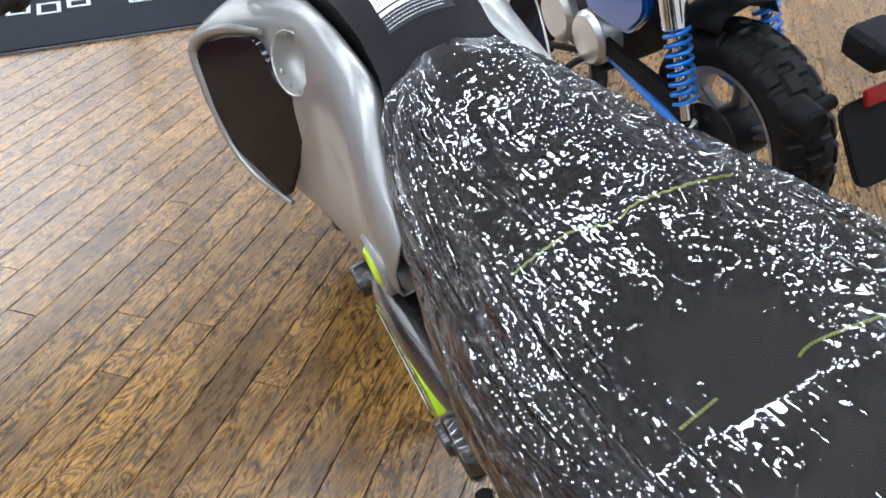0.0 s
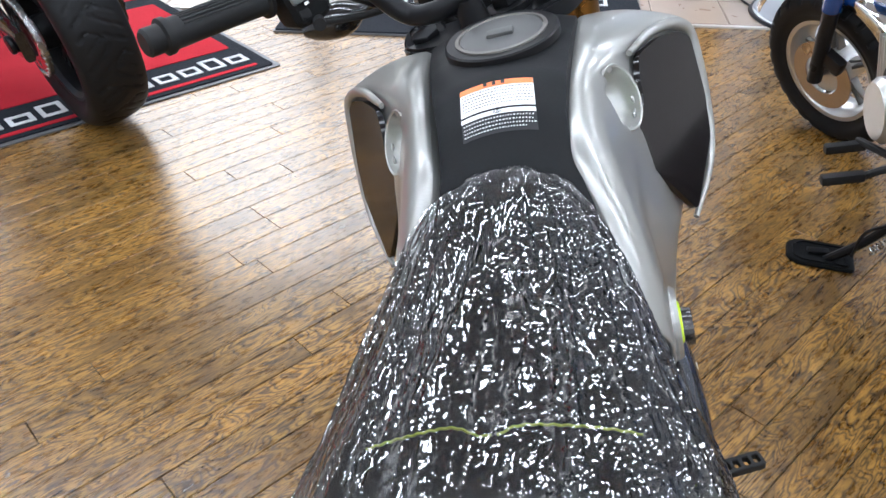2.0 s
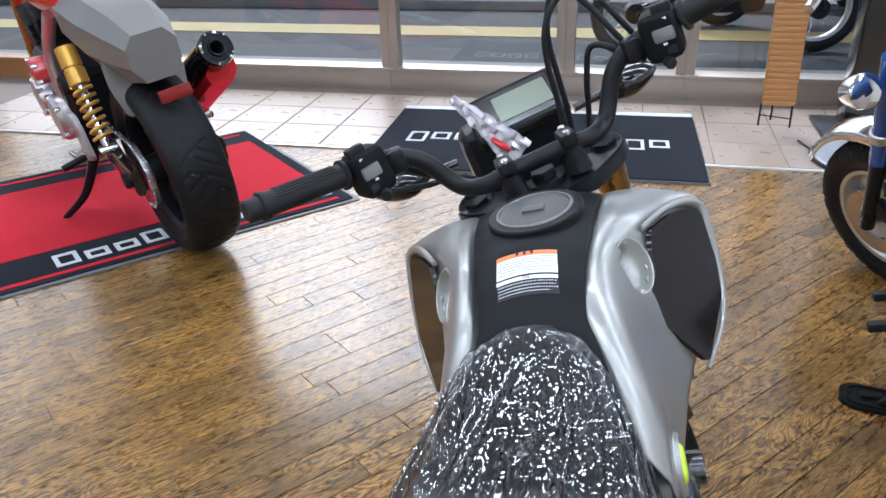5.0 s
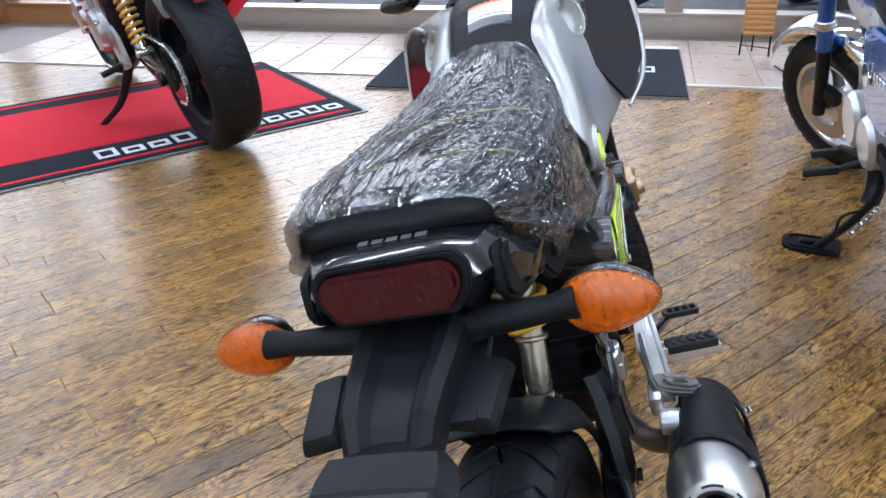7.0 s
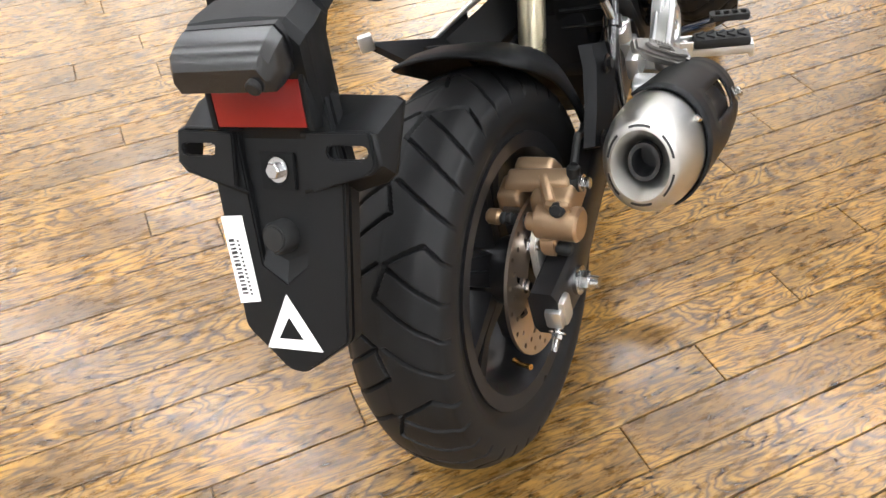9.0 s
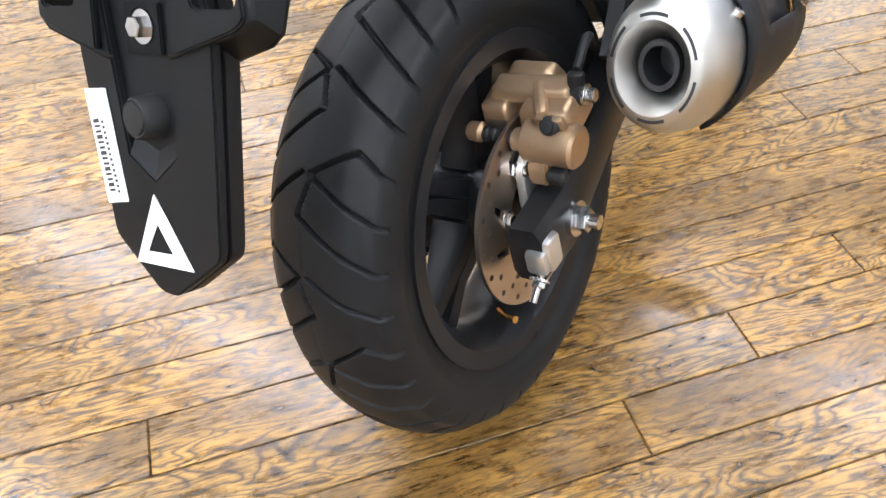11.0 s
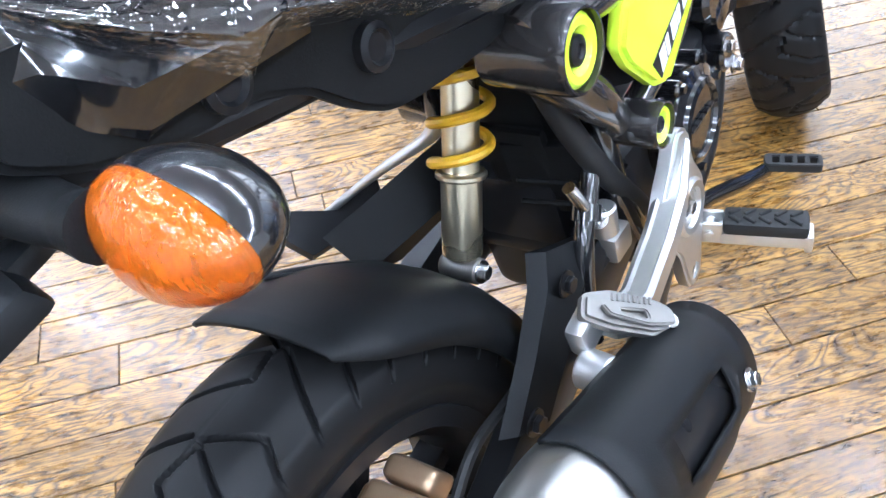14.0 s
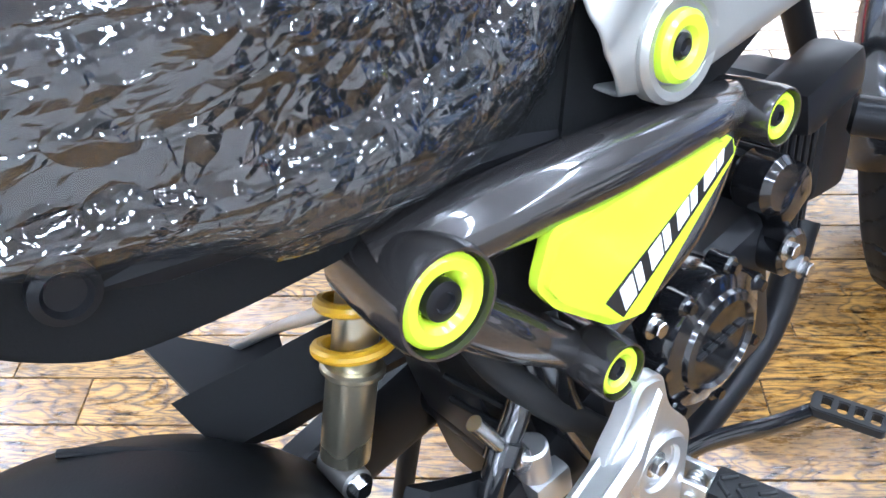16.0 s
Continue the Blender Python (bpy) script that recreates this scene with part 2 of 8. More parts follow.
GLOSSBLK = simple("gloss_black_paint", (0.008, 0.008, 0.009), 0.16, vary=0.2, coat=0.8, rvary=0.05)
METALBLK = simple("metallic_black_paint", (0.035, 0.032, 0.031), 0.25, 0.35, vary=0.35, scale=1200, coat=1.0, rvary=0.04)
SATINBLK = simple("satin_black_paint", (0.012, 0.012, 0.013), 0.30, vary=0.2, scale=30, rvary=0.08, spec=0.17)
SILVER = simple("pearl_silver_paint", (0.37, 0.37, 0.345), 0.31, 0.60, vary=0.05, scale=900, coat=0.5, rvary=0.03)
SMOKE = simple("gloss_dark_panel", (0.010, 0.008, 0.008), 0.10, vary=0.3, scale=9, rvary=0.03, spec=0.35)
SCOOPMETAL = simple("brushed_scoop", (0.42, 0.42, 0.39), 0.40, 0.6, vary=0.10, scale=160, coat=0.3)
LIME = simple("lime_plastic", (0.62, 0.86, 0.02), 0.22, vary=0.05, coat=0.7)
WHITEPAINT = simple("white_print", (0.84, 0.84, 0.82), 0.4, vary=0.03)
BLACKPRINT = simple("black_print", (0.012, 0.012, 0.013), 0.4)
ORANGEPRINT = simple("orange_print", (0.85, 0.22, 0.06), 0.45, vary=0.05)
STEEL = simple("zinc_steel", (0.62, 0.62, 0.62), 0.24, 1.0, vary=0.12, scale=120)
CHROME = simple("chrome", (0.80, 0.80, 0.80), 0.06, 1.0, vary=0.03, rvary=0.03)
CASTALU = simple("cast_aluminium", (0.62, 0.62, 0.61), 0.34, 0.9, vary=0.10, scale=160, bumps=0.15)
SHOCKBODY = simple("silver_damper", (0.56, 0.51, 0.37), 0.27, 0.95, vary=0.10, scale=50)
BRUSHED = simple("brushed_steel", (0.54, 0.53, 0.50), 0.34, 1.0, vary=0.08, scale=220)
GOLDCAL = simple("bronze_caliper", (0.42, 0.29, 0.175), 0.36, 0.75, vary=0.10, scale=260, bumps=0.2)
GOLDFORK = simple("gold_fork_tube", (0.50, 0.29, 0.08), 0.25, 0.9)
DISC = simple("disc_steel", (0.52, 0.44, 0.36), 0.30, 1.0, vary=0.12, scale=90)
SPRING = simple("yellow_spring", (0.62, 0.36, 0.008), 0.30, vary=0.08, coat=0.5)
AMBERBACK = simple("amber_reflector", (0.85, 0.62, 0.30), 0.18, 0.75, vary=0.3, scale=110, bumps=1.0)
ORANGELENS = lens_material("amber_lens", (0.88, 0.19, 0.0), 0.64)
REDLENS = lens_material("red_lens", (0.045, 0.003, 0.006), 0.15)
REFLECT = simple("red_reflector", (0.19, 0.010, 0.008), 0.30, vary=0.15, scale=300, coat=0.1, spec=0.25)
SEATSKIN = simple("seat_vinyl", (0.0077, 0.0077, 0.0081), 0.5, vary=0.2, scale=400, bumps=0.3, spec=0.15)
THREAD = simple("lime_thread", (0.33, 0.40, 0.03), 0.6)
LCD = simple("grey_lcd", (0.20, 0.22, 0.16), 0.12, vary=0.05)
BLUE = simple("blue_paint", (0.010, 0.075, 0.32), 0.22, 0.2, vary=0.1, coat=1.0)
BLUESPRING = simple("blue_spring", (0.02, 0.17, 0.62), 0.3, vary=0.08, coat=0.5)
REDPAINT = simple("red_paint", (0.55, 0.010, 0.018), 0.2, vary=0.08, coat=1.0)
GREYPAINT = simple("grey_tail_paint", (0.20, 0.19, 0.175), 0.4, 0.3, vary=0.1)
GOLDCOIL = simple("gold_spring", (0.62, 0.36, 0.05), 0.3, 0.4, vary=0.08)
WICKER = simple("woven_cane", (0.42, 0.20, 0.06), 0.6, vary=0.3, scale=160, bumps=0.6)
STANDGREY = simple("silver_base", (0.45, 0.47, 0.50), 0.35, 0.5)
FOAMBAG = simple("white_bag", (0.75, 0.75, 0.74), 0.35, vary=0.08, scale=60, bumps=0.6)
TUBE = emitter("tube_light", (1.0, 0.975, 0.92), 17.0)
SWITCHGREY = simple("grey_switch", (0.16, 0.16, 0.155), 0.5)
BAGFILM = simple("silvery_clear_bag", (0.60, 0.57, 0.60), 0.22, 0.35, vary=0.2, scale=70, bumps=0.9, coat=0.5)
LAMPBLK = simple("lamp_black_plastic", (0.012, 0.012, 0.013), 0.26, vary=0.15, rvary=0.05, spec=0.5)
DULLCAST = simple("dull_cast_metal", (0.22, 0.21, 0.195), 0.50, 0.85, vary=0.12, scale=140, bumps=0.2)

# ---- building helpers ----
def part(name, bm, material, parent=None, label="", smooth=35.0, m=None):
    """Links a bmesh as one mesh object under a thing or a part."""
    bmesh.ops.recalc_face_normals(bm, faces=bm.faces)
    me = bpy.data.meshes.new(name)
    bm.to_mesh(me)
    bm.free()
    me.materials.append(material)
    if smooth:
        me.shade_smooth()
        me.set_sharp_from_angle(angle=radians(smooth))
    ob = new(name, me)
    if m is not None:
        ob.matrix_basis = m
    if parent is not None:
        ob.parent = parent
    if label:
        tagged(ob, label)
    return ob


def thing(name, m, label, category, group="", kind=""):
    ob = new(name)
    ob.matrix_basis = m
    ob.empty_display_size = 0.05
    return tagged(ob, label, category, group, kind)


def V(*a):
    return Vector(a)


def xf(bm, verts, m):
    bmesh.ops.transform(bm, matrix=m, verts=verts)


def box(bm, size, m, bevel=0.0, seg=2, taper=None):
    """A bevelled box; taper scales its top in x and y."""
    r = bmesh.ops.create_cube(bm, size=1.0)
    vs = r["verts"]
    for v in vs:
        v.co = Vector((v.co.x * size[0], v.co.y * size[1], v.co.z * size[2]))
        if taper and v.co.z > 0:
            v.co.x *= taper[0]
            v.co.y *= taper[1]
    if bevel:
        es = list({e for v in vs for e in v.link_edges})
        rb = bmesh.ops.bevel(bm, geom=es, offset=bevel, segments=seg, profile=0.6, affect='EDGES')
        vs = list({v for f in rb["faces"] for v in f.verts} | {v for v in vs if v.is_valid})
        seen, stack = set(vs), list(vs)
        while stack:
            v = stack.pop()
            for e in v.link_edges:
                o = e.other_vert(v)
                if o not in seen:
                    seen.add(o)
                    stack.append(o)
        vs = list(seen)
    xf(bm, vs, m)
    return bm


def frame_to(p0, p1):
    """A pose at p0 whose z runs to p1."""
    d = Vector(p1) - Vector(p0)
    return Matrix.Translation(p0) @ d.to_track_quat('Z', 'Y').to_matrix().to_4x4()


def ring_mesh(bm, rings, closed=True, cap=True):
    """Skins rings of equally many points."""
    vr = [[bm.verts.new(p) for p in r] for r in rings]
    k = len(vr[0])
    for a, b in zip(vr, vr[1:]):
        for i in range(k if closed else k - 1):
            j = (i + 1) % k
            try:
                bm.faces.new((a[i], a[j], b[j], b[i]))
            except ValueError:
                pass
    if cap and closed:
        bm.faces.new(vr[0][::-1])
        bm.faces.new(vr[-1])
    return vr


def lathe(bm, prof, m, seg=32, close=False, cap=True):
    """Turns (radius, height) pairs round z; m places it."""
    rings = [[m @ Vector((r * math.cos(2 * math.pi * i / seg), r * math.sin(2 * math.pi * i / seg), h)) for i in range(seg)] for r, h in prof]
    if close:
        rings.append(rings[0])
    ring_mesh(bm, rings, True, cap and not close)
    if close:
        bmesh.ops.remove_doubles(bm, verts=bm.verts, dist=1e-6)
    return bm


def cyl(bm, p0, p1, r0, r1=None, seg=20, edge=0.0):
    r1 = r0 if r1 is None else r1
    h = (Vector(p1) - Vector(p0)).length
    e = min(edge, h * 0.45)
    prof = [(r0, 0), (r1, h)] if not e else [(max(r0 - e, 1e-4), 0), (r0, e), (r1, h - e), (max(r1 - e, 1e-4), h)]
    return lathe(bm, prof, frame_to(p0, p1), seg)


def smooth_path(pts, n=8):
    """Catmull-Rom through the points."""
    p = [Vector(q) for q in pts]
    p = [2 * p[0] - p[1]] + p + [2 * p[-1] - p[-2]]
    out = []
    for i in range(1, len(p) - 2):
        for k in range(n):
            t = k / n
            a, b, c, d = p[i - 1], p[i], p[i + 1], p[i + 2]
            out.append(0.5 * (2 * b + (c - a) * t + (2 * a - 5 * b + 4 * c - d) * t * t + (3 * b - a - 3 * c + d) * t ** 3))
    out.append(p[-2])
    return out


def tube(bm, pts, r, seg=12, n=8, smooth=True, flat=1.0):
    """A round (or flattened) bar swept along points; r may be a list."""
    path = smooth_path(pts, n) if smooth else [Vector(q) for q in pts]
    up = Vector((0, 0, 1))
    rings = []
    last = None
    for i, q in enumerate(path):
        d = (path[min(i + 1, len(path) - 1)] - path[max(i - 1, 0)]).normalized()
        if last is None:
            a = d.cross(up)
            if a.length < 1e-3:
                a = d.cross(Vector((0, 1, 0)))
        else:
            a = last - d * last.dot(d)
        a.normalize()
        last = a
        b = d.cross(a)
        rr = r if not isinstance(r, (list, tuple)) else np.interp(i / (len(path) - 1), np.linspace(0, 1, len(r)), r)
        rings.append([q + a * (rr * math.cos(2 * math.pi * k / seg)) + b * (rr * flat * math.sin(2 * math.pi * k / seg)) for k in range(seg)])
    ring_mesh(bm, rings)
    return bm


def helix(bm, p0, p1, radius, wire, turns, seg=8, per=22):
    m = frame_to(p0, p1)
    h = (Vector(p1) - Vector(p0)).length
    k = int(turns * per)
    pts = [m @ Vector((radius * math.cos(2 * math.pi * i / per), radius * math.sin(2 * math.pi * i / per), h * i / k)) for i in range(k + 1)]
    return tube(bm, pts, wire, seg, smooth=False)


def plate(bm, outer, holes, thick, m, bevel=0.0):
    """A flat plate with real holes, lying in x, y and thick along z."""
    tmp = bmesh.new()
    edges = []
    for loop in (outer, *holes):
        vs = [tmp.verts.new((x, y, 0)) for x, y in loop]
        edges += [tmp.edges.new((vs[i], vs[(i + 1) % len(vs)])) for i in range(len(vs))]
    bmesh.ops.triangle_fill(tmp, use_beauty=True, use_dissolve=False, edges=edges)
    faces = list(tmp.faces)
    for f in faces:
        if f.normal.z < 0:
            f.normal_flip()
    r = bmesh.ops.extrude_face_region(tmp, geom=faces)
    up = [v for v in r["geom"] if isinstance(v, bmesh.types.BMVert)]
    bmesh.ops.translate(tmp, verts=up, vec=(0, 0, thick))
    bmesh.ops.recalc_face_normals(tmp, faces=tmp.faces)
    if bevel:
        es = [e for e in tmp.edges if e.is_manifold and e.calc_face_angle(0) > 0.9]
        bmesh.ops.bevel(tmp, geom=es, offset=bevel, segments=2, affect='EDGES')
    bmesh.ops.transform(tmp, matrix=m, verts=tmp.verts)
    me = bpy.data.meshes.new("tmp")
    tmp.to_mesh(me)
    tmp.free()
    bm.from_mesh(me)
    bpy.data.meshes.remove(me)
    return bm


def circle(cx, cy, r, k=16, ph=0.0):
    return [(cx + r * math.cos(ph + 2 * math.pi * i / k), cy + r * math.sin(ph + 2 * math.pi * i / k)) for i in range(k)]


def slot(cx, cy, w, h, k=5):
    """A long hole with round ends."""
    r = h / 2
    pts = [(cx + w / 2 - r + r * math.cos(a), cy + r * math.sin(a)) for a in np.linspace(-math.pi / 2, math.pi / 2, k)]
    return pts + [(cx - w / 2 + r + r * math.cos(a), cy + r * math.sin(a)) for a in np.linspace(math.pi / 2, 3 * math.pi / 2, k)]


def rounded(pts, r, k=4):
    """Rounds the corners of a polygon in the plane."""
    out = []
    c = len(pts)
    for i in range(c):
        p, a, b = Vector(pts[i]), Vector(pts[i - 1]), Vector(pts[(i + 1) % c])
        da, db = a - p, b - p
        q = min(r, da.length * 0.45, db.length * 0.45)
        s, e = p + da.normalized() * q, p + db.normalized() * q
        for j in range(k + 1):
            t = j / k
            out.append(tuple((1 - t) ** 2 * s + 2 * t * (1 - t) * p + t * t * e))
    return out


def bolt(bm, p, d, r=0.008, h=0.006):
    """A hexagon head with its washer."""
    d = Vector(d).normalized()
    p = Vector(p)
    cyl(bm, p, p + d * h * 0.3, r * 1.5, seg=18)
    cyl(bm, p + d * h * 0.3, p + d * h * 1.3, r, seg=6, edge=r * 0.12)
    return bm


def side_m(x, flip=False):
    """Puts a plate drawn in (y, z) at x, its thickness towards +x."""
    return Matrix(((0, 0, -1 if flip else 1, x), (1, 0, 0, 0), (0, 1, 0, 0), (0, 0, 0, 1)))


def mirror_x(bm):
    xf(bm, list(bm.verts), Matrix.Diagonal((-1, 1, 1, 1)))
    bmesh.ops.reverse_faces(bm, faces=bm.faces)
    return bm

# ---- the showroom ----
PLANK_W, PLANK_L, PLANK_0 = 0.0735, 0.905, 0.0195
ALONG, ACROSS = Vector((0.641, 0.7675, 0)), Vector((0.7675, -0.641, 0))
XMIN, XMAX, YMIN, YTILE, YWIN, HIGH = -4.3, 3.6, -4.2, 3.15, 4.20, 2.75


def slab(name, x0, x1, y0, y1, z0, z1, material, label, category, bevel=0.0, kind="structure"):
    bm = bmesh.new()
    box(bm, (x1 - x0, y1 - y0, z1 - z0), Matrix.Translation(((x0 + x1) / 2, (y0 + y1) / 2, (z0 + z1) / 2)), bevel)
    return tagged(part(name, bm, material), label, category, kind=kind)


floor = slab("floor", XMIN, XMAX, YMIN, YWIN + 0.1, -0.10, -0.004, SUBFLOOR, "glossy rustic oak plank floor, worn and dark grained", "floor")
slab("ceiling", XMIN, XMAX, YMIN, YWIN + 0.1, HIGH, HIGH + 0.1, CEILW, "white painted ceiling board", "ceiling")
slab("wall_south", XMIN, XMAX, YMIN - 0.15, YMIN, -0.1, HIGH + 0.1, PLASTER, "plain white painted wall", "wall")
slab("wall_east", XMAX, XMAX + 0.15, YMIN - 0.15, YWIN + 0.1, -0.1, HIGH + 0.1, PLASTER, "plain white painted wall", "wall")
slab("wall_west", XMIN - 0.15, XMIN, YMIN - 0.15, 0.6, -0.1, HIGH + 0.1, PLASTER, "plain white painted wall", "wall")

# tiled strip before the windows
tile_floor = slab("tile_floor", XMIN, XMAX, YTILE + 0.01, YWIN + 0.1, -0.004, 0.004, GROUT, "cream ceramic tile strip along the windows", "floor")
bm = bmesh.new()
box(bm, (0.294, 0.294, 0.006), Matrix.Identity(4), 0.002, 1)
tile_mesh = bpy.data.meshes.new("tile")
bm.to_mesh(tile_mesh)
bm.free()
tile_mesh.materials.append(TILE)
for ix in range(-13, 11):
    for iy in range(4):
        x, y = 0.27 + ix * 0.30 + 0.15, YTILE + 0.165 + iy * 0.30
        if XMIN + 0.1 < x < XMAX - 0.1 and y < YWIN - 0.05:
            t = new("tile", tile_mesh)
            t.location, t.parent = (x, y, 0.005), tile_floor
bm = bmesh.new()
box(bm, (XMAX - XMIN, 0.022, 0.012), Matrix.Translation(((XMIN + XMAX) / 2, YTILE, 0.003)), 0.003)
tagged(part("threshold_trim", bm, TRIM), "pale metal threshold strip between planks and tiles", "trim", kind="structure")


def window_bay(x0, x1, name, sill_mat, low=0.12):
    """A shop window: aluminium frame, low panel, one large pane."""
    w = thing(name, Matrix.Translation(((x0 + x1) / 2, YWIN, 0)), "tall shop window in a dull brown aluminium frame", "window", kind="structure")
    hw = (x1 - x0) / 2
    bm = bmesh.new()
    box(bm, (2 * hw, 0.10, low), Matrix.Translation((0, 0.02, low / 2)), 0.004)
    box(bm, (2 * hw, 0.13, 0.02), Matrix.Translation((0, 0.02, low + 0.01)), 0.003)
    part("window_sill", bm, sill_mat, w)
    for s in (-1, 1):
        bm = bmesh.new()
        box(bm, (0.05, 0.085, 2.45), Matrix.Translation((s * (hw - 0.025), 0.02, 1.26)), 0.004)
        part("window_frame", bm, ALU, w)
    bm = bmesh.new()
    box(bm, (2 * hw - 0.1, 0.085, 0.06), Matrix.Translation((0, 0.02, 2.455)), 0.004)
    part("window_head", bm, ALU, w)
    bm = bmesh.new()
    box(bm, (2 * hw - 0.10, 0.008, 2.45 - low - 0.04), Matrix.Translation((0, 0.02, low + 0.02 + (2.45 - low - 0.04) / 2)))
    g = part("pane", bm, GLASS, w)
    g.visible_shadow = False


edges = [XMIN, -3.0, -1.46, -0.46, 0.18, 1.35, 2.5, XMAX]
for i, (a, b) in enumerate(zip(edges, edges[1:])):
    window_bay(a, b, "window_%d" % (i + 1), SILLWOOD if i == 0 else ALU)
slab("wall_north_head", XMIN, XMAX, YWIN - 0.02, YWIN + 0.12, 2.485, HIGH, PLASTER, "plain white wall over the windows", "wall")

# west glazing, set back
for i in range(3):
    y0, y1 = 0.6 + i * 1.2, 0.6 + (i + 1) * 1.2
    w = thing("window_%d" % (8 + i), Matrix.Translation((XMIN - 0.05, (y0 + y1) / 2, 0)), "tall shop window over a varnished wooden sill", "window", kind="structure")
    bm = bmesh.new()
    box(bm, (0.12, 1.2, 0.16), Matrix.Translation((0, 0, 0.08)), 0.004)
    part("window_sill", bm, SILLWOOD, w, "orange varnished wooden sill")
    for s in (-1, 1):
        bm = bmesh.new()
        box(bm, (0.085, 0.05, 2.5), Matrix.Translation((0, s * 0.575, 1.41)), 0.004)
        part("window_frame", bm, ALU, w)
    bm = bmesh.new()
    box(bm, (0.008, 1.1, 2.5), Matrix.Translation((0, 0, 1.41)))
    part("pane", bm, GLASS, w).visible_shadow = False
slab("wall_west_head", XMIN - 0.12, XMIN + 0.02, 0.6, YWIN + 0.1, 2.62, HIGH, PLASTER, "plain white wall over the windows", "wall")

# outside
bm = bmesh.new()
box(bm, (400, 400, 0.1), Matrix.Translation((0, 100, -0.17)))
tagged(part("ground", bm, ASPHALT), "grey asphalt street before the shop", "ground", kind="structure")
slab("kerb_apron", -14, 10, YWIN + 0.12, 5.05, -0.12, -0.02, PAVE, "pale concrete apron under the shop front", "pavement", 0.01)
slab("road_line_yellow", -30, 20, 6.35, 6.75, -0.12, -0.114, ROADYEL, "worn yellow line along the road", "road marking")
slab("far_pavement", -60, 60, 7.6, 14.0, -0.12, -0.03, PAVE, "sunlit pale pavement over the road", "pavement", 0.01)

# ceiling lights, out of view: white battens, wide glowing diffusers added for film glints
bm = bmesh.new()
box(bm, (1.24, 0.15, 0.05), Matrix.Translation((0, 0, 0.025)), 0.008)
light = thing("ceiling_light", Matrix.Translation((0, 0, HIGH - 0.05)), "white fluorescent ceiling batten with an added wide diffuser, lit", "ceiling light", "ceiling battens")
part("batten", bm, CEILW, light)
bm = bmesh.new()
ring_mesh(bm, [[V(x, 0.055 * math.cos(a), -0.030 * math.sin(a)) for a in np.linspace(0, math.pi, 9)] for x in (-0.60, 0.60)])
part("diffuser", bm, TUBE, light, "added wide diffuser")
spots = [(x, y) for y in (-3.2, -1.8, -0.4, 1.0, 2.4) for x in (-3.4, -1.9, -0.4, 1.1, 2.6)]
light.matrix_basis = Matrix.Translation((*spots[0], HIGH - 0.05))
for x, y in spots[1:]:
    copy_thing(light, Matrix.Translation((x, y, HIGH - 0.05)))

# ---- the small silver motorcycle in the middle ----
BIKE = pose(0, 0, 0, 0, -15, 1.2)
small_bike = thing("motorcycle", BIKE, "small silver and black motorcycle with lime details on its side stand", "motorcycle")
AX = V(0.005, 0.005, 0.243)
TO_X = Matrix.Rotation(radians(90), 4, 'Y')


def groove_field(a, x, count, radius):
    """Depth of the tread at angle a and offset x, 0 to 1."""
    pitch = 2 * math.pi / count
    best = np.full(np.broadcast(a, x).shape, 9.0)
    lines = [((0.004, 8.5), (0.040, 3.3)), ((0.040, 3.3), (0.0615, 8.2)), ((0.005, 8.6), (0.0615, 18.0)), ((0.001, 17.2), (0.0615, 27.9)),
             ((0.006, 9.0), (-0.005, 16.4)), ((-0.005, 16.4), (0.001, 17.2)), ((0.004, 28.3), (0.0615, 37.8))]
    scale = (360.0 / count) / 40.0
    for side in (1, -1):
        ph = (a + (radians(20.0) * scale if side < 0 else 0.0)) % pitch
        xs = x * side
        for (x0, p0), (x1, p1) in lines:
            for shift in (-1, 0, 1):
                ax, ay, bx, by = x0, (radians(p0) * scale + shift * pitch) * radius, x1, (radians(p1) * scale + shift * pitch) * radius
                dx, dy = bx - ax, by - ay
                t = np.clip(((xs - ax) * dx + (ph * radius - ay) * dy) / (dx * dx + dy * dy), 0, 1)
                best = np.minimum(best, np.hypot(xs - ax - t * dx, ph * radius - ay - t * dy))
    seam = np.clip(1 - np.abs(x - 0.001) / 0.0008, 0, 1) * 0.12
    return np.maximum(np.clip(1.9 - best / 0.0012, 0, 1), seam)


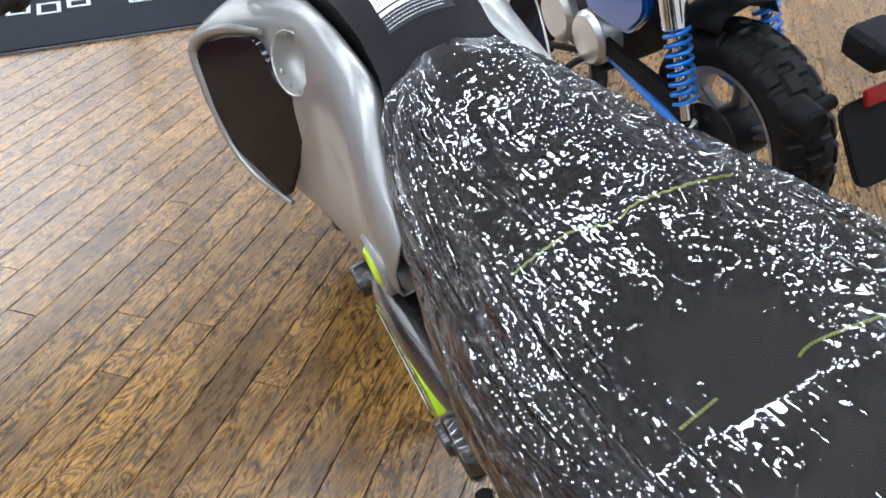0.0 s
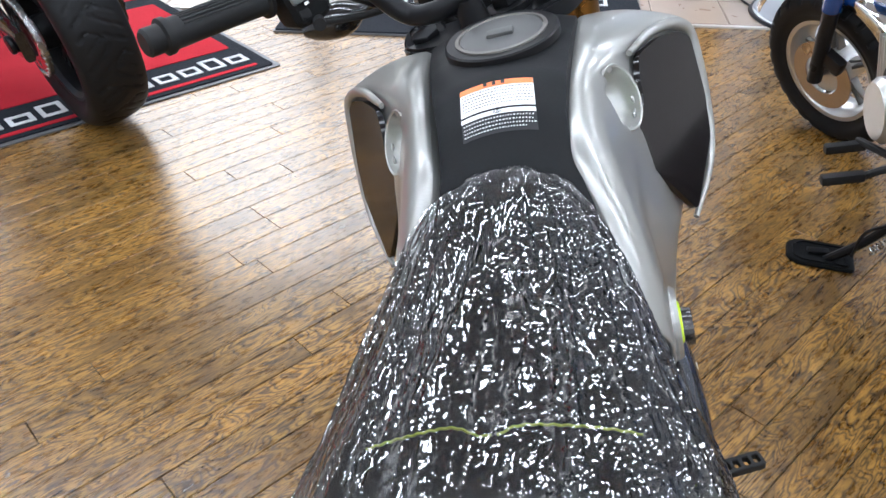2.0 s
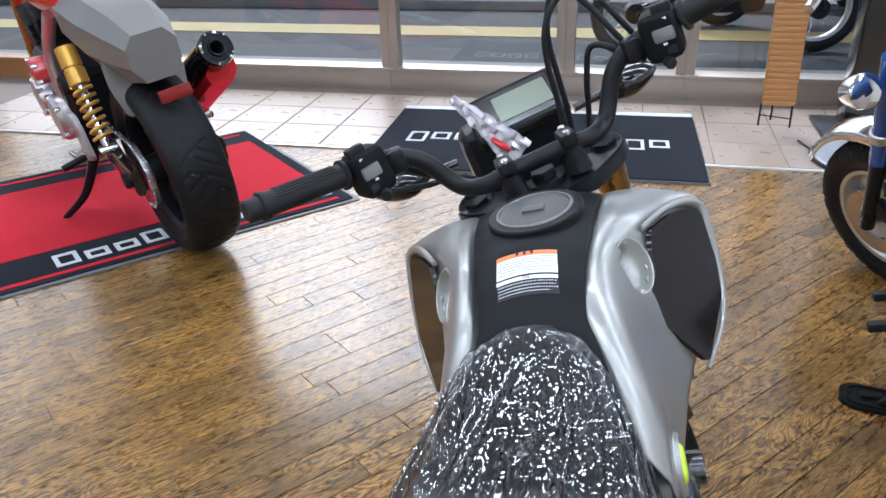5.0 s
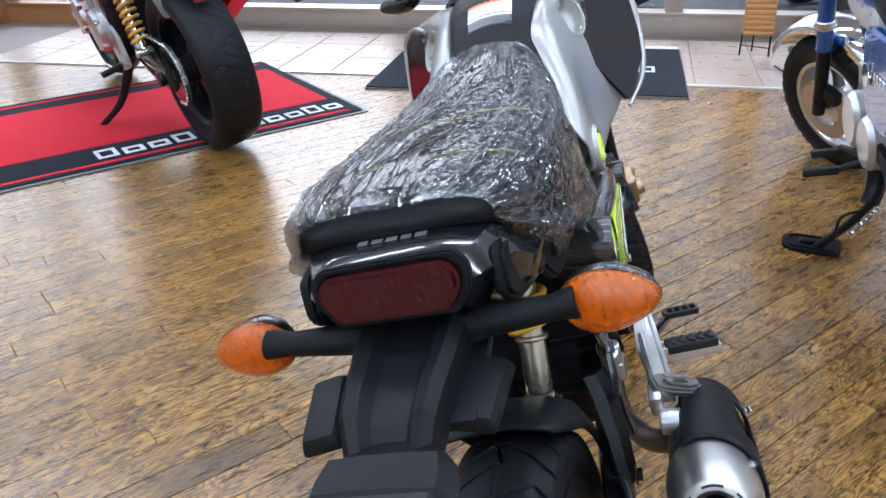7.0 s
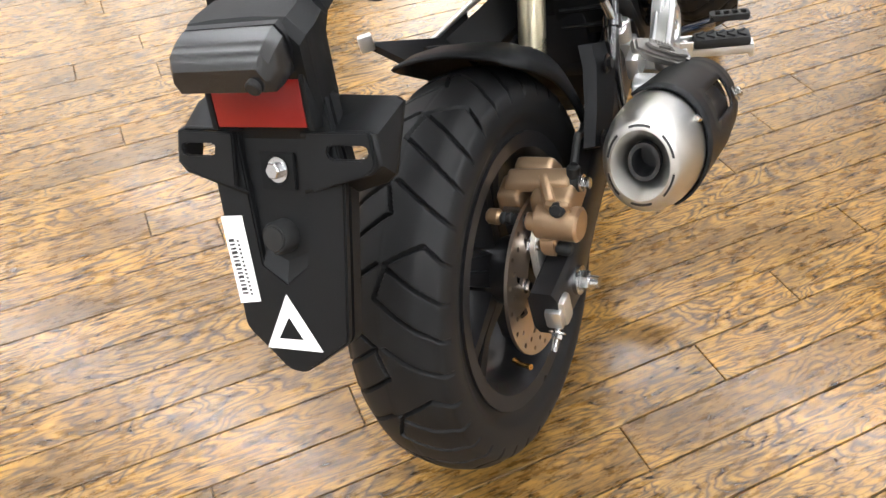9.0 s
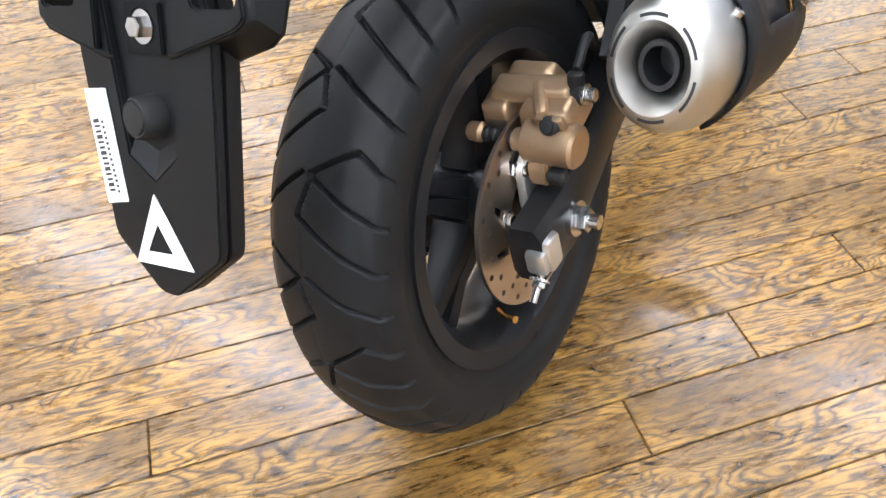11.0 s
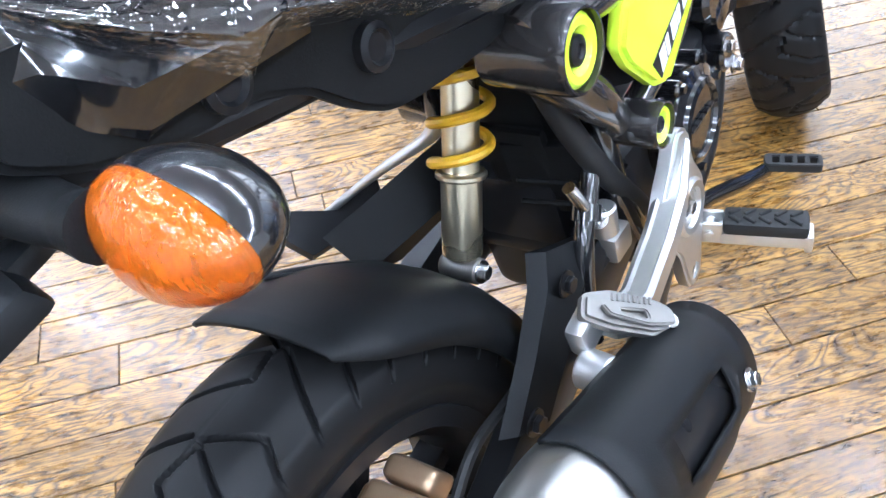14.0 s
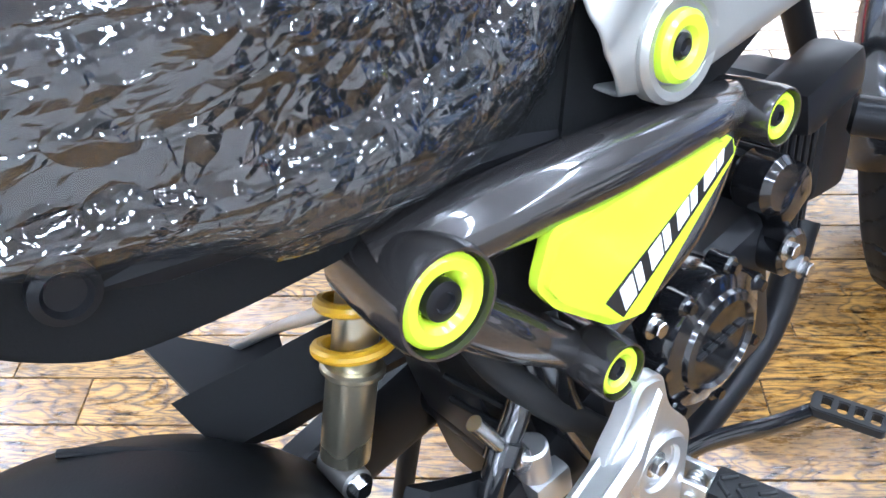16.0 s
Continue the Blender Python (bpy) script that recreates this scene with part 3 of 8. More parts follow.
def tyre_mesh(name, radius, half, bead, count, segs=420, rows=56, knob=0):
    """A tyre round the x axis with its tread cut in."""
    prof = np.array([(-0.80 * half, bead - 0.004), (-0.86 * half, bead + 0.010), (-0.97 * half, bead + 0.30 * (radius - bead)), (-half, bead + 0.5 * (radius - bead)), (-0.94 * half, bead + 0.70 * (radius - bead)),
                     (-0.80 * half, radius - 0.016), (-0.52 * half, radius - 0.005), (0, radius), (0.52 * half, radius - 0.005), (0.80 * half, radius - 0.016),
                     (0.94 * half, bead + 0.70 * (radius - bead)), (half, bead + 0.5 * (radius - bead)), (0.97 * half, bead + 0.30 * (radius - bead)), (0.86 * half, bead + 0.010), (0.80 * half, bead - 0.004)])
    sp = np.array([p for p in smooth_path([(x, r, 0) for x, r in prof], 6)])[:, :2]
    d = np.concatenate([[0], np.cumsum(np.hypot(*np.diff(sp, axis=0).T))])
    s = np.linspace(0, d[-1], rows)
    xs, rs = np.interp(s, d, sp[:, 0]), np.interp(s, d, sp[:, 1])
    ang = np.linspace(0, 2 * math.pi, segs, endpoint=False)
    A, X = np.meshgrid(ang, xs, indexing='ij')
    Rr = np.broadcast_to(rs, A.shape).copy()
    if knob:
        g = ((np.floor(A * knob / (2 * math.pi) + 0.5 * np.floor(X / (half * 0.5))) % 1 == 0) & ((A * knob / (2 * math.pi) + 0.5 * np.floor(X / (half * 0.5))) % 1 > 0.72)) | (np.abs((X / (half * 0.5)) % 1 - 0.5) > 0.44)
        Rr -= 0.007 * g * (Rr > radius - 0.03)
    elif count:
        Rr -= 0.0055 * groove_field(A, X, count, radius) * (Rr > bead + 0.55 * (radius - bead))
    P = np.stack([X, -Rr * np.sin(A), Rr * np.cos(A)], -1).reshape(-1, 3)
    f = []
    for i in range(segs):
        j = (i + 1) % segs
        for k in range(rows - 1):
            f.append((i * rows + k, i * rows + k + 1, j * rows + k + 1, j * rows + k))
    me = bpy.data.meshes.new(name)
    me.from_pydata(P.tolist(), [], f)
    me.shade_smooth()
    me.set_sharp_from_angle(angle=radians(40))
    return me


def put_mesh(name, me, material, parent, m=None, label=""):
    me.materials.append(material)
    ob = new(name, me)
    if m is not None:
        ob.matrix_basis = m
    ob.parent = parent
    if label:
        tagged(ob, label)
    return ob


def rim_bm(bead, half, lip=0.010):
    bm = bmesh.new()
    pr = [(bead + lip, -half), (bead - 0.002, -half + 0.006), (bead - 0.014, -half + 0.016), (bead - 0.018, 0), (bead - 0.014, half - 0.016), (bead - 0.002, half - 0.006), (bead + lip, half),
          (bead + lip, half + 0.004), (bead - 0.008, half + 0.002), (bead - 0.020, half - 0.012), (bead - 0.025, 0), (bead - 0.020, -half + 0.012), (bead - 0.008, -half - 0.002), (bead + lip, -half - 0.004)]
    lathe(bm, pr, TO_X, 72, close=True)
    return bm


def spokes(parent, count, r0, r1, wide, deep, material, off=0.0, phase=0.0):
    for i in range(count):
        a = phase + 2 * math.pi * i / count
        bm = bmesh.new()
        for s in (-1, 1):
            t = [(off, 0.0, 0.0)]
            rings = []
            for k, (r, w, d, sp) in enumerate([(r0, wide * 1.1, deep * 1.5, 0.010), (0.5 * (r0 + r1), wide * 0.75, deep, 0.008), (r1, wide * 1.0, deep * 0.9, 0.018)]):
                c = s * sp
                rings.append([Vector((off + x, r * math.sin(a) + (c + y) * math.cos(a), r * math.cos(a) - (c + y) * math.sin(a)))
                              for x, y in ((-d / 2, -w / 2), (-d / 2 * 0.6, -w / 2 * 1.15), (d / 2 * 0.6, -w / 2 * 1.15), (d / 2, -w / 2), (d / 2, w / 2), (d / 2 * 0.6, w / 2 * 1.15), (-d / 2 * 0.6, w / 2 * 1.15), (-d / 2, w / 2))])
            ring_mesh(bm, rings)
        part("spoke", bm, material, parent)


# rear wheel
bm = rim_bm(0.155, 0.049)
wheel = part("rear_wheel", bm, SATINBLK, small_bike, "satin black cast wheel", m=Matrix.Translation(AX))
tyre_me = tyre_mesh("tyre", 0.239, 0.060, 0.163, 9, 1260, 150)
put_mesh("tyre", tyre_me, RUBBER, wheel, label="new black rubber tyre with angled grooves")
spokes(wheel, 5, 0.034, 0.134, 0.018, 0.030, SATINBLK, 0.0, 0.35)
bm = bmesh.new()
lathe(bm, [(0.014, -0.06), (0.034, -0.058), (0.040, -0.04), (0.034, 0), (0.044, 0.035), (0.044, 0.05), (0.03, 0.056), (0.012, 0.058)], TO_X, 32)
part("hub", bm, SATINBLK, wheel)
bm = bmesh.new()
holes = []
for i in range(18):
    a = 2 * math.pi * i / 18
    holes.append(circle(0.088 * math.cos(a), 0.088 * math.sin(a), 0.0032, 8))
    holes.append(circle(0.078 * math.cos(a + 0.17), 0.078 * math.sin(a + 0.17), 0.0032, 8))
for i in range(9):
    a = 2 * math.pi * i / 9
    c, s = math.cos(a), math.sin(a)
    holes.append([(c * u - s * w, s * u + c * w) for u, w in ((0.053, -0.004), (0.070, -0.011), (0.070, -0.004), (0.055, 0.006))])
plate(bm, circle(0, 0, 0.096, 72), [circle(0, 0, 0.040, 32)] + holes, 0.004, Matrix.Translation((0.066, 0, 0)) @ TO_X, 0)
part("brake_disc", bm, DISC, wheel, "drilled steel brake disc")
for i in range(4):
    a = 2 * math.pi * i / 4 + 0.4
    part("disc_bolt", bolt(bmesh.new(), (0.070, 0.046 * math.sin(a), 0.046 * math.cos(a)), (1, 0, 0), 0.006, 0.005), STEEL, wheel)
bm = bmesh.new()
tube(bm, [(0.02, -0.03, -0.128), (0.035, -0.04, -0.122), (0.05, -0.045, -0.118)], [0.004, 0.003, 0.004], 8)
part("valve", bm, GOLDFORK, wheel, "brass tyre valve")
# chain and sprocket on the left
bm = bmesh.new()
teeth = 36
plate(bm, [((0.082 if i % 2 else 0.077) * math.cos(math.pi * i / teeth), (0.082 if i % 2 else 0.077) * math.sin(math.pi * i / teeth)) for i in range(2 * teeth)], [circle(0, 0, 0.03)], 0.005, Matrix.Translation((-0.075, 0, 0)) @ TO_X)
part("sprocket", bm, STEEL, wheel)
bm = bmesh.new()
path = []
for a in np.linspace(-90, 90, 24):
    path.append(V(-0.072, -0.082 * math.cos(radians(a)), 0.243 + 0.082 * math.sin(radians(a))))
n_link = 26
for i in range(n_link):
    path.append(V(-0.072, 0.44 * (i + 1) / n_link, 0.325 + 0.02 * (i + 1) / n_link))
for i in range(0, len(path) - 1):
    d = (path[i + 1] - path[i]).normalized()
    box(bm, (0.011 if i % 2 else 0.015, 0.017, 0.009), Matrix.Translation((path[i] + path[i + 1]) / 2) @ Vector((0, 1, 0)).rotation_difference(d).to_matrix().to_4x4(), 0.003, 1)
part("chain", bm, SATINBLK, small_bike, "oiled black drive chain")

# swing arm
for s in (1, -1):
    bm = bmesh.new()
    st = [(-0.060, 0.017, 0.030), (0.0, 0.018, 0.034), (0.10, 0.017, 0.034), (0.42, 0.02, 0.045)]
    rings = []
    for y, w, h in st:
        x, z = s * (0.103 - 0.03 * max(0, y) / 0.42), 0.243 + 0.10 * max(0, y) / 0.42
        rings.append([V(x + dx, y, z + dz) for dx, dz in ((-w, -h * .7), (-w * .7, -h), (w * .7, -h), (w, -h * .7), (w, h * .7), (w * .7, h), (-w * .7, h), (-w, h * .7))])
    ring_mesh(bm, rings)
    part("swing_arm", bm, SATINBLK, small_bike, "black swing arm")
    bm = bmesh.new()
    box(bm, (0.026, 0.022, 0.034), Matrix.Translation((s * 0.114, -0.048, 0.243)), 0.005)
    box(bm, (0.020, 0.010, 0.024), Matrix.Translation((s * 0.114, -0.062, 0.240)), 0.004)
    part("chain_adjuster", bm, CASTALU, small_bike, "silver axle adjuster block")
    bm = bmesh.new()
    cyl(bm, (s * 0.116, -0.058, 0.230), (s * 0.116, -0.085, 0.212), 0.0035, seg=10)
    bolt(bm, (s * 0.116, -0.067, 0.224), (0, -0.83, -0.55), 0.0065, 0.006)
    part("adjuster_bolt", bm, STEEL, small_bike)
bm = bmesh.new()
cyl(bm, (0.12, 0, 0.243), (0.126, 0, 0.243), 0.017, seg=24)
cyl(bm, (0.126, 0, 0.243), (0.137, 0, 0.243), 0.012, seg=6, edge=0.001)
cyl(bm, (0.137, 0, 0.243), (0.147, 0, 0.243), 0.007, seg=14)
part("axle_nut", bm, STEEL, small_bike, "zinc plated axle nut")

# rear brake caliper on the disc: a moulded body over the disc's edge, its piston to the right
bm = bmesh.new()
box(bm, (0.054, 0.050, 0.032), pose(0.104, 0.028, 0.340, 14, 0, 0), 0.007, 3, (0.86, 0.80))
box(bm, (0.030, 0.046, 0.034), pose(0.052, 0.030, 0.337, 14, 0, 0), 0.006, 3, (0.9, 0.7))
box(bm, (0.080, 0.030, 0.014), pose(0.084, 0.034, 0.357, 14, 0, 4), 0.005, 3, (0.9, 0.75))
box(bm, (0.056, 0.026, 0.024), pose(0.070, 0.062, 0.352, 20, 0, 0), 0.007, 3, (0.8, 0.7))
box(bm, (0.016, 0.044, 0.012), pose(0.098, 0.018, 0.355, 16, 0, 28), 0.004, 2, (0.6, 0.9))
cyl(bm, (0.086, 0.007, 0.323), (0.137, 0.004, 0.320), 0.0215, 0.0195, seg=32, edge=0.003)
cyl(bm, (0.078, -0.003, 0.327), (0.101, -0.004, 0.326), 0.0105, seg=20, edge=0.002)
cal = part("brake_caliper", bm, GOLDCAL, small_bike, "bronze coloured brake caliper", smooth=40)
bm = bmesh.new()
cyl(bm, (0.029, -0.001, 0.329), (0.046, -0.001, 0.328), 0.009, 0.0095, seg=20, edge=0.003)
part("slide_boss", bm, GOLDCAL, cal)
bm = bmesh.new()
lathe(bm, [(0.0055, 0.0), (0.0072, 0.002), (0.0072, 0.005), (0.0056, 0.007), (0.0072, 0.010), (0.0072, 0.013), (0.0056, 0.015), (0.0072, 0.018), (0.0066, 0.028), (0.005, 0.034)], frame_to((0.046, -0.002, 0.328), (0.080, -0.003, 0.327)), 18)
part("bellows", bm, RUBBER2, cal, "black rubber slide pin bellows")
bm = bmesh.new()
box(bm, (0.020, 0.004, 0.018), pose(0.059, 0.004, 0.331, 14, 0, 0), 0.001)
part("brake_pad", bm, DISC, cal, "edge of the brake pad")
# black disc on the boss, its colour standing in for a hole's shade
bm = bmesh.new()
cyl(bm, (0.101, -0.004, 0.326), (0.102, -0.004, 0.326), 0.0062, seg=16)
part("pin_hole", bm, SATINBLK, cal)
bm = bmesh.new()
box(bm, (0.026, 0.006, 0.022), pose(0.116, 0.001, 0.343, 24, 0, 0), 0.002)
part("boot_seat", bm, GOLDCAL, cal)
bm = bmesh.new()
lathe(bm, [(0.0085, 0.0), (0.0085, 0.006), (0.006, 0.008), (0.0055, 0.012), (0.001, 0.0125)], frame_to((0.116, -0.001, 0.344), (0.117, -0.011, 0.349)), 20)
part("rubber_boot", bm, RUBBER2, cal, "black rubber dust cap")
bm = bmesh.new()
plate(bm, rounded([(-0.016, 0.300), (0.012, 0.322), (0.030, 0.318), (0.020, 0.290), (0.010, 0.236), (-0.012, 0.232), (-0.020, 0.262)], 0.006), [circle(0, 0.246, 0.010)], 0.009, side_m(0.078), 0.002)
part("caliper_bracket", bm, CASTALU, cal, "cast aluminium caliper bracket")
bm = bmesh.new()
plate(bm, rounded([(-0.014, 0.286), (-0.014, 0.306), (0.004, 0.316), (0.012, 0.300), (0.006, 0.284)], 0.005), [], 0.020, side_m(0.090), 0.003)
part("caliper_lug", bm, GOLDCAL, cal, smooth=40)
bm = bmesh.new()
cyl(bm, (0.108, -0.008, 0.296), (0.126, -0.008, 0.295), 0.008, seg=16, edge=0.003)
part("rubber_boot", bm, RUBBER2, cal, "black rubber dust cap")
bm = bmesh.new()
cyl(bm, (0.066, -0.008, 0.297), (0.088, -0.008, 0.296), 0.007, seg=16, edge=0.002)
cyl(bm, (0.070, -0.008, 0.297), (0.078, -0.008, 0.297), 0.010, seg=6, edge=0.001)
part("slide_pin", bm, STEEL, cal, "zinc slide pin")
bm = bmesh.new()
cyl(bm, (0.122, 0.036, 0.344), (0.124, 0.040, 0.372), 0.0075, seg=14, edge=0.002)
cyl(bm, (0.115, 0.036, 0.352), (0.131, 0.037, 0.352), 0.010, seg=16, edge=0.002)
part("hose_fitting", bm, RUBBER2, cal, "black hose fitting")
bm = bmesh.new()
bolt(bm, (0.131, 0.037, 0.352), (1, 0, 0), 0.0065, 0.008)
part("banjo_bolt", bm, STEEL, cal)
bm = bmesh.new()
tube(bm, [(0.124, 0.042, 0.372), (0.116, 0.085, 0.380), (0.086, 0.16, 0.330), (0.088, 0.26, 0.325), (0.100, 0.36, 0.350)], 0.0045, 8)
part("brake_hose", bm, RUBBER2, small_bike, "black rubber brake hose")

# hugger over the rear tyre
bm = bmesh.new()
rings = []
for a in np.linspace(7.5, 68, 18):
    deep = float(np.interp(a, [7.5, 13, 24, 45, 68], [0.006, 0.017, 0.029, 0.040, 0.046]))
    row = []
    for x, dr in ((-0.076, -deep), (-0.072, -0.55 * deep), (-0.058, -0.10 * deep), (-0.034, 0.003), (0.0, 0.005), (0.034, 0.003), (0.058, -0.10 * deep), (0.072, -0.55 * deep), (0.076, -deep)):
        r = 0.256 + dr
        b = radians(a + (x + 0.05) * 18 * max(0.0, (30 - a) / 22))
        row.append(V(x * (0.80 + 0.20 * min(1.0, (a - 7.5) / 10)), r * math.sin(b) + 0.005, 0.243 + r * math.cos(b)))
    rings.append(row)
ring_mesh(bm, rings, closed=False, cap=False)
hug = part("rear_hugger", bm, MATTE, small_bike, "matte black inner mudguard over the rear tyre", smooth=60)
sol = hug.modifiers.new("thick", 'SOLIDIFY'); sol.thickness = 0.004; sol.offset = 1
bm = bmesh.new()
rings = []
for a, b in (((-0.066, 0.170, 0.464), (-0.062, 0.226, 0.442)), ((-0.050, 0.230, 0.470), (-0.049, 0.264, 0.452)), ((-0.035, 0.282, 0.477), (-0.036, 0.300, 0.462)), ((-0.028, 0.310, 0.479), (-0.030, 0.325, 0.464))):
    a, b = V(*a), V(*b)
    rings.append([a, a.lerp(b, 0.1) + V(0, 0, 0.001), b.lerp(a, 0.1), b, b + V(0.010, 0.004, -0.050), a + V(0.022, 0.012, -0.045)])
ring_mesh(bm, rings)
part("hugger_wall", bm, MATTE, hug)
bm = bmesh.new()
tube(bm, [V(-0.052 + 0.10 * (a - 0.36), 0.2615 * math.sin(a) + 0.005, 0.243 + 0.2615 * math.cos(a)) for a in np.linspace(0.36, 0.72, 8)], 0.0035, 8, flat=0.6)
part("hugger_ridge", bm, MATTE, hug)
bm = bmesh.new()
rings = []
for inner, outer, run in (((0.064, 0.262, 0.402), (0.078, 0.272, 0.398), (0.010, 0.052, -0.020)), ((0.075, 0.238, 0.383), (0.090, 0.247, 0.381), (0.008, 0.050, -0.022)), ((0.092, 0.180, 0.361), (0.104, 0.191, 0.358), (0.006, 0.044, -0.022)), ((0.106, 0.120, 0.341), (0.116, 0.132, 0.336), (0.004, 0.036, -0.022))):
    i, o, f = V(*inner), V(*outer), V(*outer) + V(*run)
    rings.append([i, o, f, f + V(-0.010, 0.0, -0.002), o + V(-0.012, 0.010, -0.008), i + V(-0.003, 0.008, -0.008)])
ring_mesh(bm, rings)
bmesh.ops.bevel(bm, geom=[e for e in bm.edges if e.calc_face_angle(0) > 0.4], offset=0.002, segments=2, affect='EDGES')
part("hugger_leg", bm, MATTE, hug, smooth=25)
for p in ((0.098, 0.262, 0.376), (0.120, 0.150, 0.334)):
    part("hugger_bolt", bolt(bmesh.new(), p, (1, 0, 0), 0.008), SATINBLK, hug)

# rear shock absorber
S0, S1 = V(0.006, 0.244, 0.386), V(0.012, 0.336, 0.622)
sd = (S1 - S0).normalized()
shock = part("shock_absorber", cyl(bmesh.new(), S0 + sd * 0.010, S0 + sd * 0.086, 0.0180, seg=32, edge=0.004), SHOCKBODY, small_bike, "silver damper with a yellow coil spring")
bm = bmesh.new()
cyl(bm, S0 + sd * 0.083, S0 + sd * 0.090, 0.0225, seg=32, edge=0.002)
cyl(bm, S0 + sd * 0.090, S0 + sd * 0.205, 0.0160, seg=28)
part("damper_tube", bm, SHOCKBODY, shock)
part("coil_spring", helix(bmesh.new(), S0 + sd * 0.093, S0 + sd * 0.235, 0.0248, 0.0050, 4.2, 10, 26), SPRING, shock, "glossy yellow coil spring")
bm = bmesh.new()
cyl(bm, S0 + sd * 0.215, S0 + sd * 0.26, 0.007, seg=14)
part("damper_rod", bm, STEEL, shock)
part("damper_eye", cyl(bmesh.new(), S0 + V(-0.02, 0, 0), S0 + V(0.02, 0, 0), 0.012, seg=20, edge=0.002), DULLCAST, shock)
part("damper_bolt", bolt(bmesh.new(), S0 + V(0.02, 0, 0), (1, 0, 0), 0.007, 0.006), STEEL, shock)

# muffler
M0, M1 = V(0.211, -0.004, 0.405), V(0.206, 0.211, 0.331)
MM = frame_to(M0, M1) @ Matrix.Diagonal((0.83, 1.02, 1.06, 1))
bm = bmesh.new()
lathe(bm, [(0.0340, -0.0005), (0.0415, 0.0), (0.0445, 0.003), (0.0522, 0.020), (0.0572, 0.043), (0.0585, 0.062), (0.0585, 0.075), (0.050, 0.076)], MM, 56, cap=False)
muf = part("muffler", bm, BRUSHED, small_bike, "short muffler with brushed end cap and black heat shield", smooth=50)
bm = bmesh.new()
lathe(bm, [(0.0345, 0.0005), (0.029, 0.010), (0.022, 0.026), (0.018, 0.034), (0.016, 0.033), (0.020, 0.022), (0.030, 0.006)], MM @ Matrix.Translation((0, 0, -0.002)), 40, close=True)
part("end_funnel", bm, BRUSHED, muf, "polished outlet funnel")
# plain black pipe, closed inside by a flat black disc
bm = bmesh.new()
lathe(bm, [(0.019, 0.012), (0.0195, 0.05), (0.0145, 0.05), (0.0145, 0.012)], MM, 28, close=True)
cyl(bm, MM @ V(0, 0, 0.048), MM @ V(0, 0, 0.05), 0.016, seg=20)
part("tail_pipe", bm, BLACKPRINT, muf, "black tail pipe")
# solid black strips on the cap, painting in the slots' inner shade
for i in range(6):
    bm = bmesh.new()
    ring_mesh(bm, [[MM @ V(r * math.cos(a), r * math.sin(a), z) for r, z in ((0.0375, -0.0009), (0.0400, -0.0006), (0.0400, 0.003), (0.0375, 0.003))] for a in np.linspace(math.pi * i / 3 + 0.20, math.pi * (i + 1) / 3 - 0.20, 10)])
    part("end_slot", bm, BLACKPRINT, muf)
bm = bmesh.new()
lathe(bm, [(0.040, 0.070), (0.052, 0.072), (0.055, 0.10), (0.055, 0.22), (0.045, 0.255), (0.025, 0.27)], MM, 40)
part("muffler_body", bm, SATINBLK, muf)
bm = bmesh.new()
rings = []
for h in np.linspace(0.062, 0.262, 12):
    lo = -28 + (12 if h < 0.07 else 0)
    rings.append([MM @ V((0.0625 - 0.004 * (h > 0.22)) * math.cos(radians(a)), (0.0620 - 0.004 * (h > 0.22)) * math.sin(radians(a)), h) for a in np.linspace(62, 250, 24)])
vr = ring_mesh(bm, rings, closed=False, cap=False)
cut = [f for f in bm.faces if 0.125 < ((MM.inverted() @ f.calc_center_median()).z) < 0.20 and 136 < math.degrees(math.atan2((MM.inverted() @ f.calc_center_median()).y, (MM.inverted() @ f.calc_center_median()).x)) < 168]
bmesh.ops.delete(bm, geom=cut, context='FACES')
shield = part("heat_shield", bm, MATTE, muf, "matte black heat shield with a long window")
sol = shield.modifiers.new("thick", 'SOLIDIFY'); sol.thickness = 0.003; sol.offset = 0
bm = bmesh.new()
bolt(bm, MM @ V(-0.060, 0.020, 0.235), MM.to_3x3() @ V(-1, 0.4, 0), 0.006)
part("shield_bolt", bm, STEEL, muf)
bm = bmesh.new()
cyl(bm, MM @ V(-0.050, 0.03, 0.056), MM @ V(-0.053, 0.033, 0.056), 0.004)
part("cap_rivet", bm, STEEL, muf)
bm = bmesh.new()
tube(bm, [(0.20, 0.225, 0.33), (0.16, 0.27, 0.28), (0.11, 0.36, 0.22), (0.06, 0.52, 0.17), (0.05, 0.70, 0.22), (0.04, 0.78, 0.32)], 0.017, 14)
part("exhaust_pipe", bm, SATINBLK, small_bike, "black exhaust pipe")

# muffler mount and pillion peg, right
bm = bmesh.new()
plate(bm, rounded([(0.404, 0.440), (0.428, 0.432), (0.433, 0.396), (0.455, 0.362), (0.447, 0.315), (0.430, 0.256), (0.404, 0.252), (0.388, 0.312), (0.362, 0.340), (0.352, 0.372), (0.372, 0.400), (0.388, 0.414)], 0.010), [circle(0.417, 0.350, 0.013), circle(0.416, 0.270, 0.006)], 0.016, side_m(0.130), 0.003)
brk = part("footrest_bracket", bm, CASTALU, small_bike, "cast aluminium footrest bracket")
bm = bmesh.new()
lathe(bm, [(0.029, -0.004), (0.029, 0.018), (0.026, 0.021), (0.020, 0.020), (0.018, 0.014), (0.010, 0.013)], Matrix.Translation((0.130, 0.415, 0.351)) @ TO_X, 36)
part("bracket_boss", bm, CASTALU, brk)
part("bracket_bolt", bolt(bmesh.new(), (0.143, 0.415, 0.351), (1, 0, 0), 0.007), STEEL, brk)
bm = bmesh.new()
rings = []
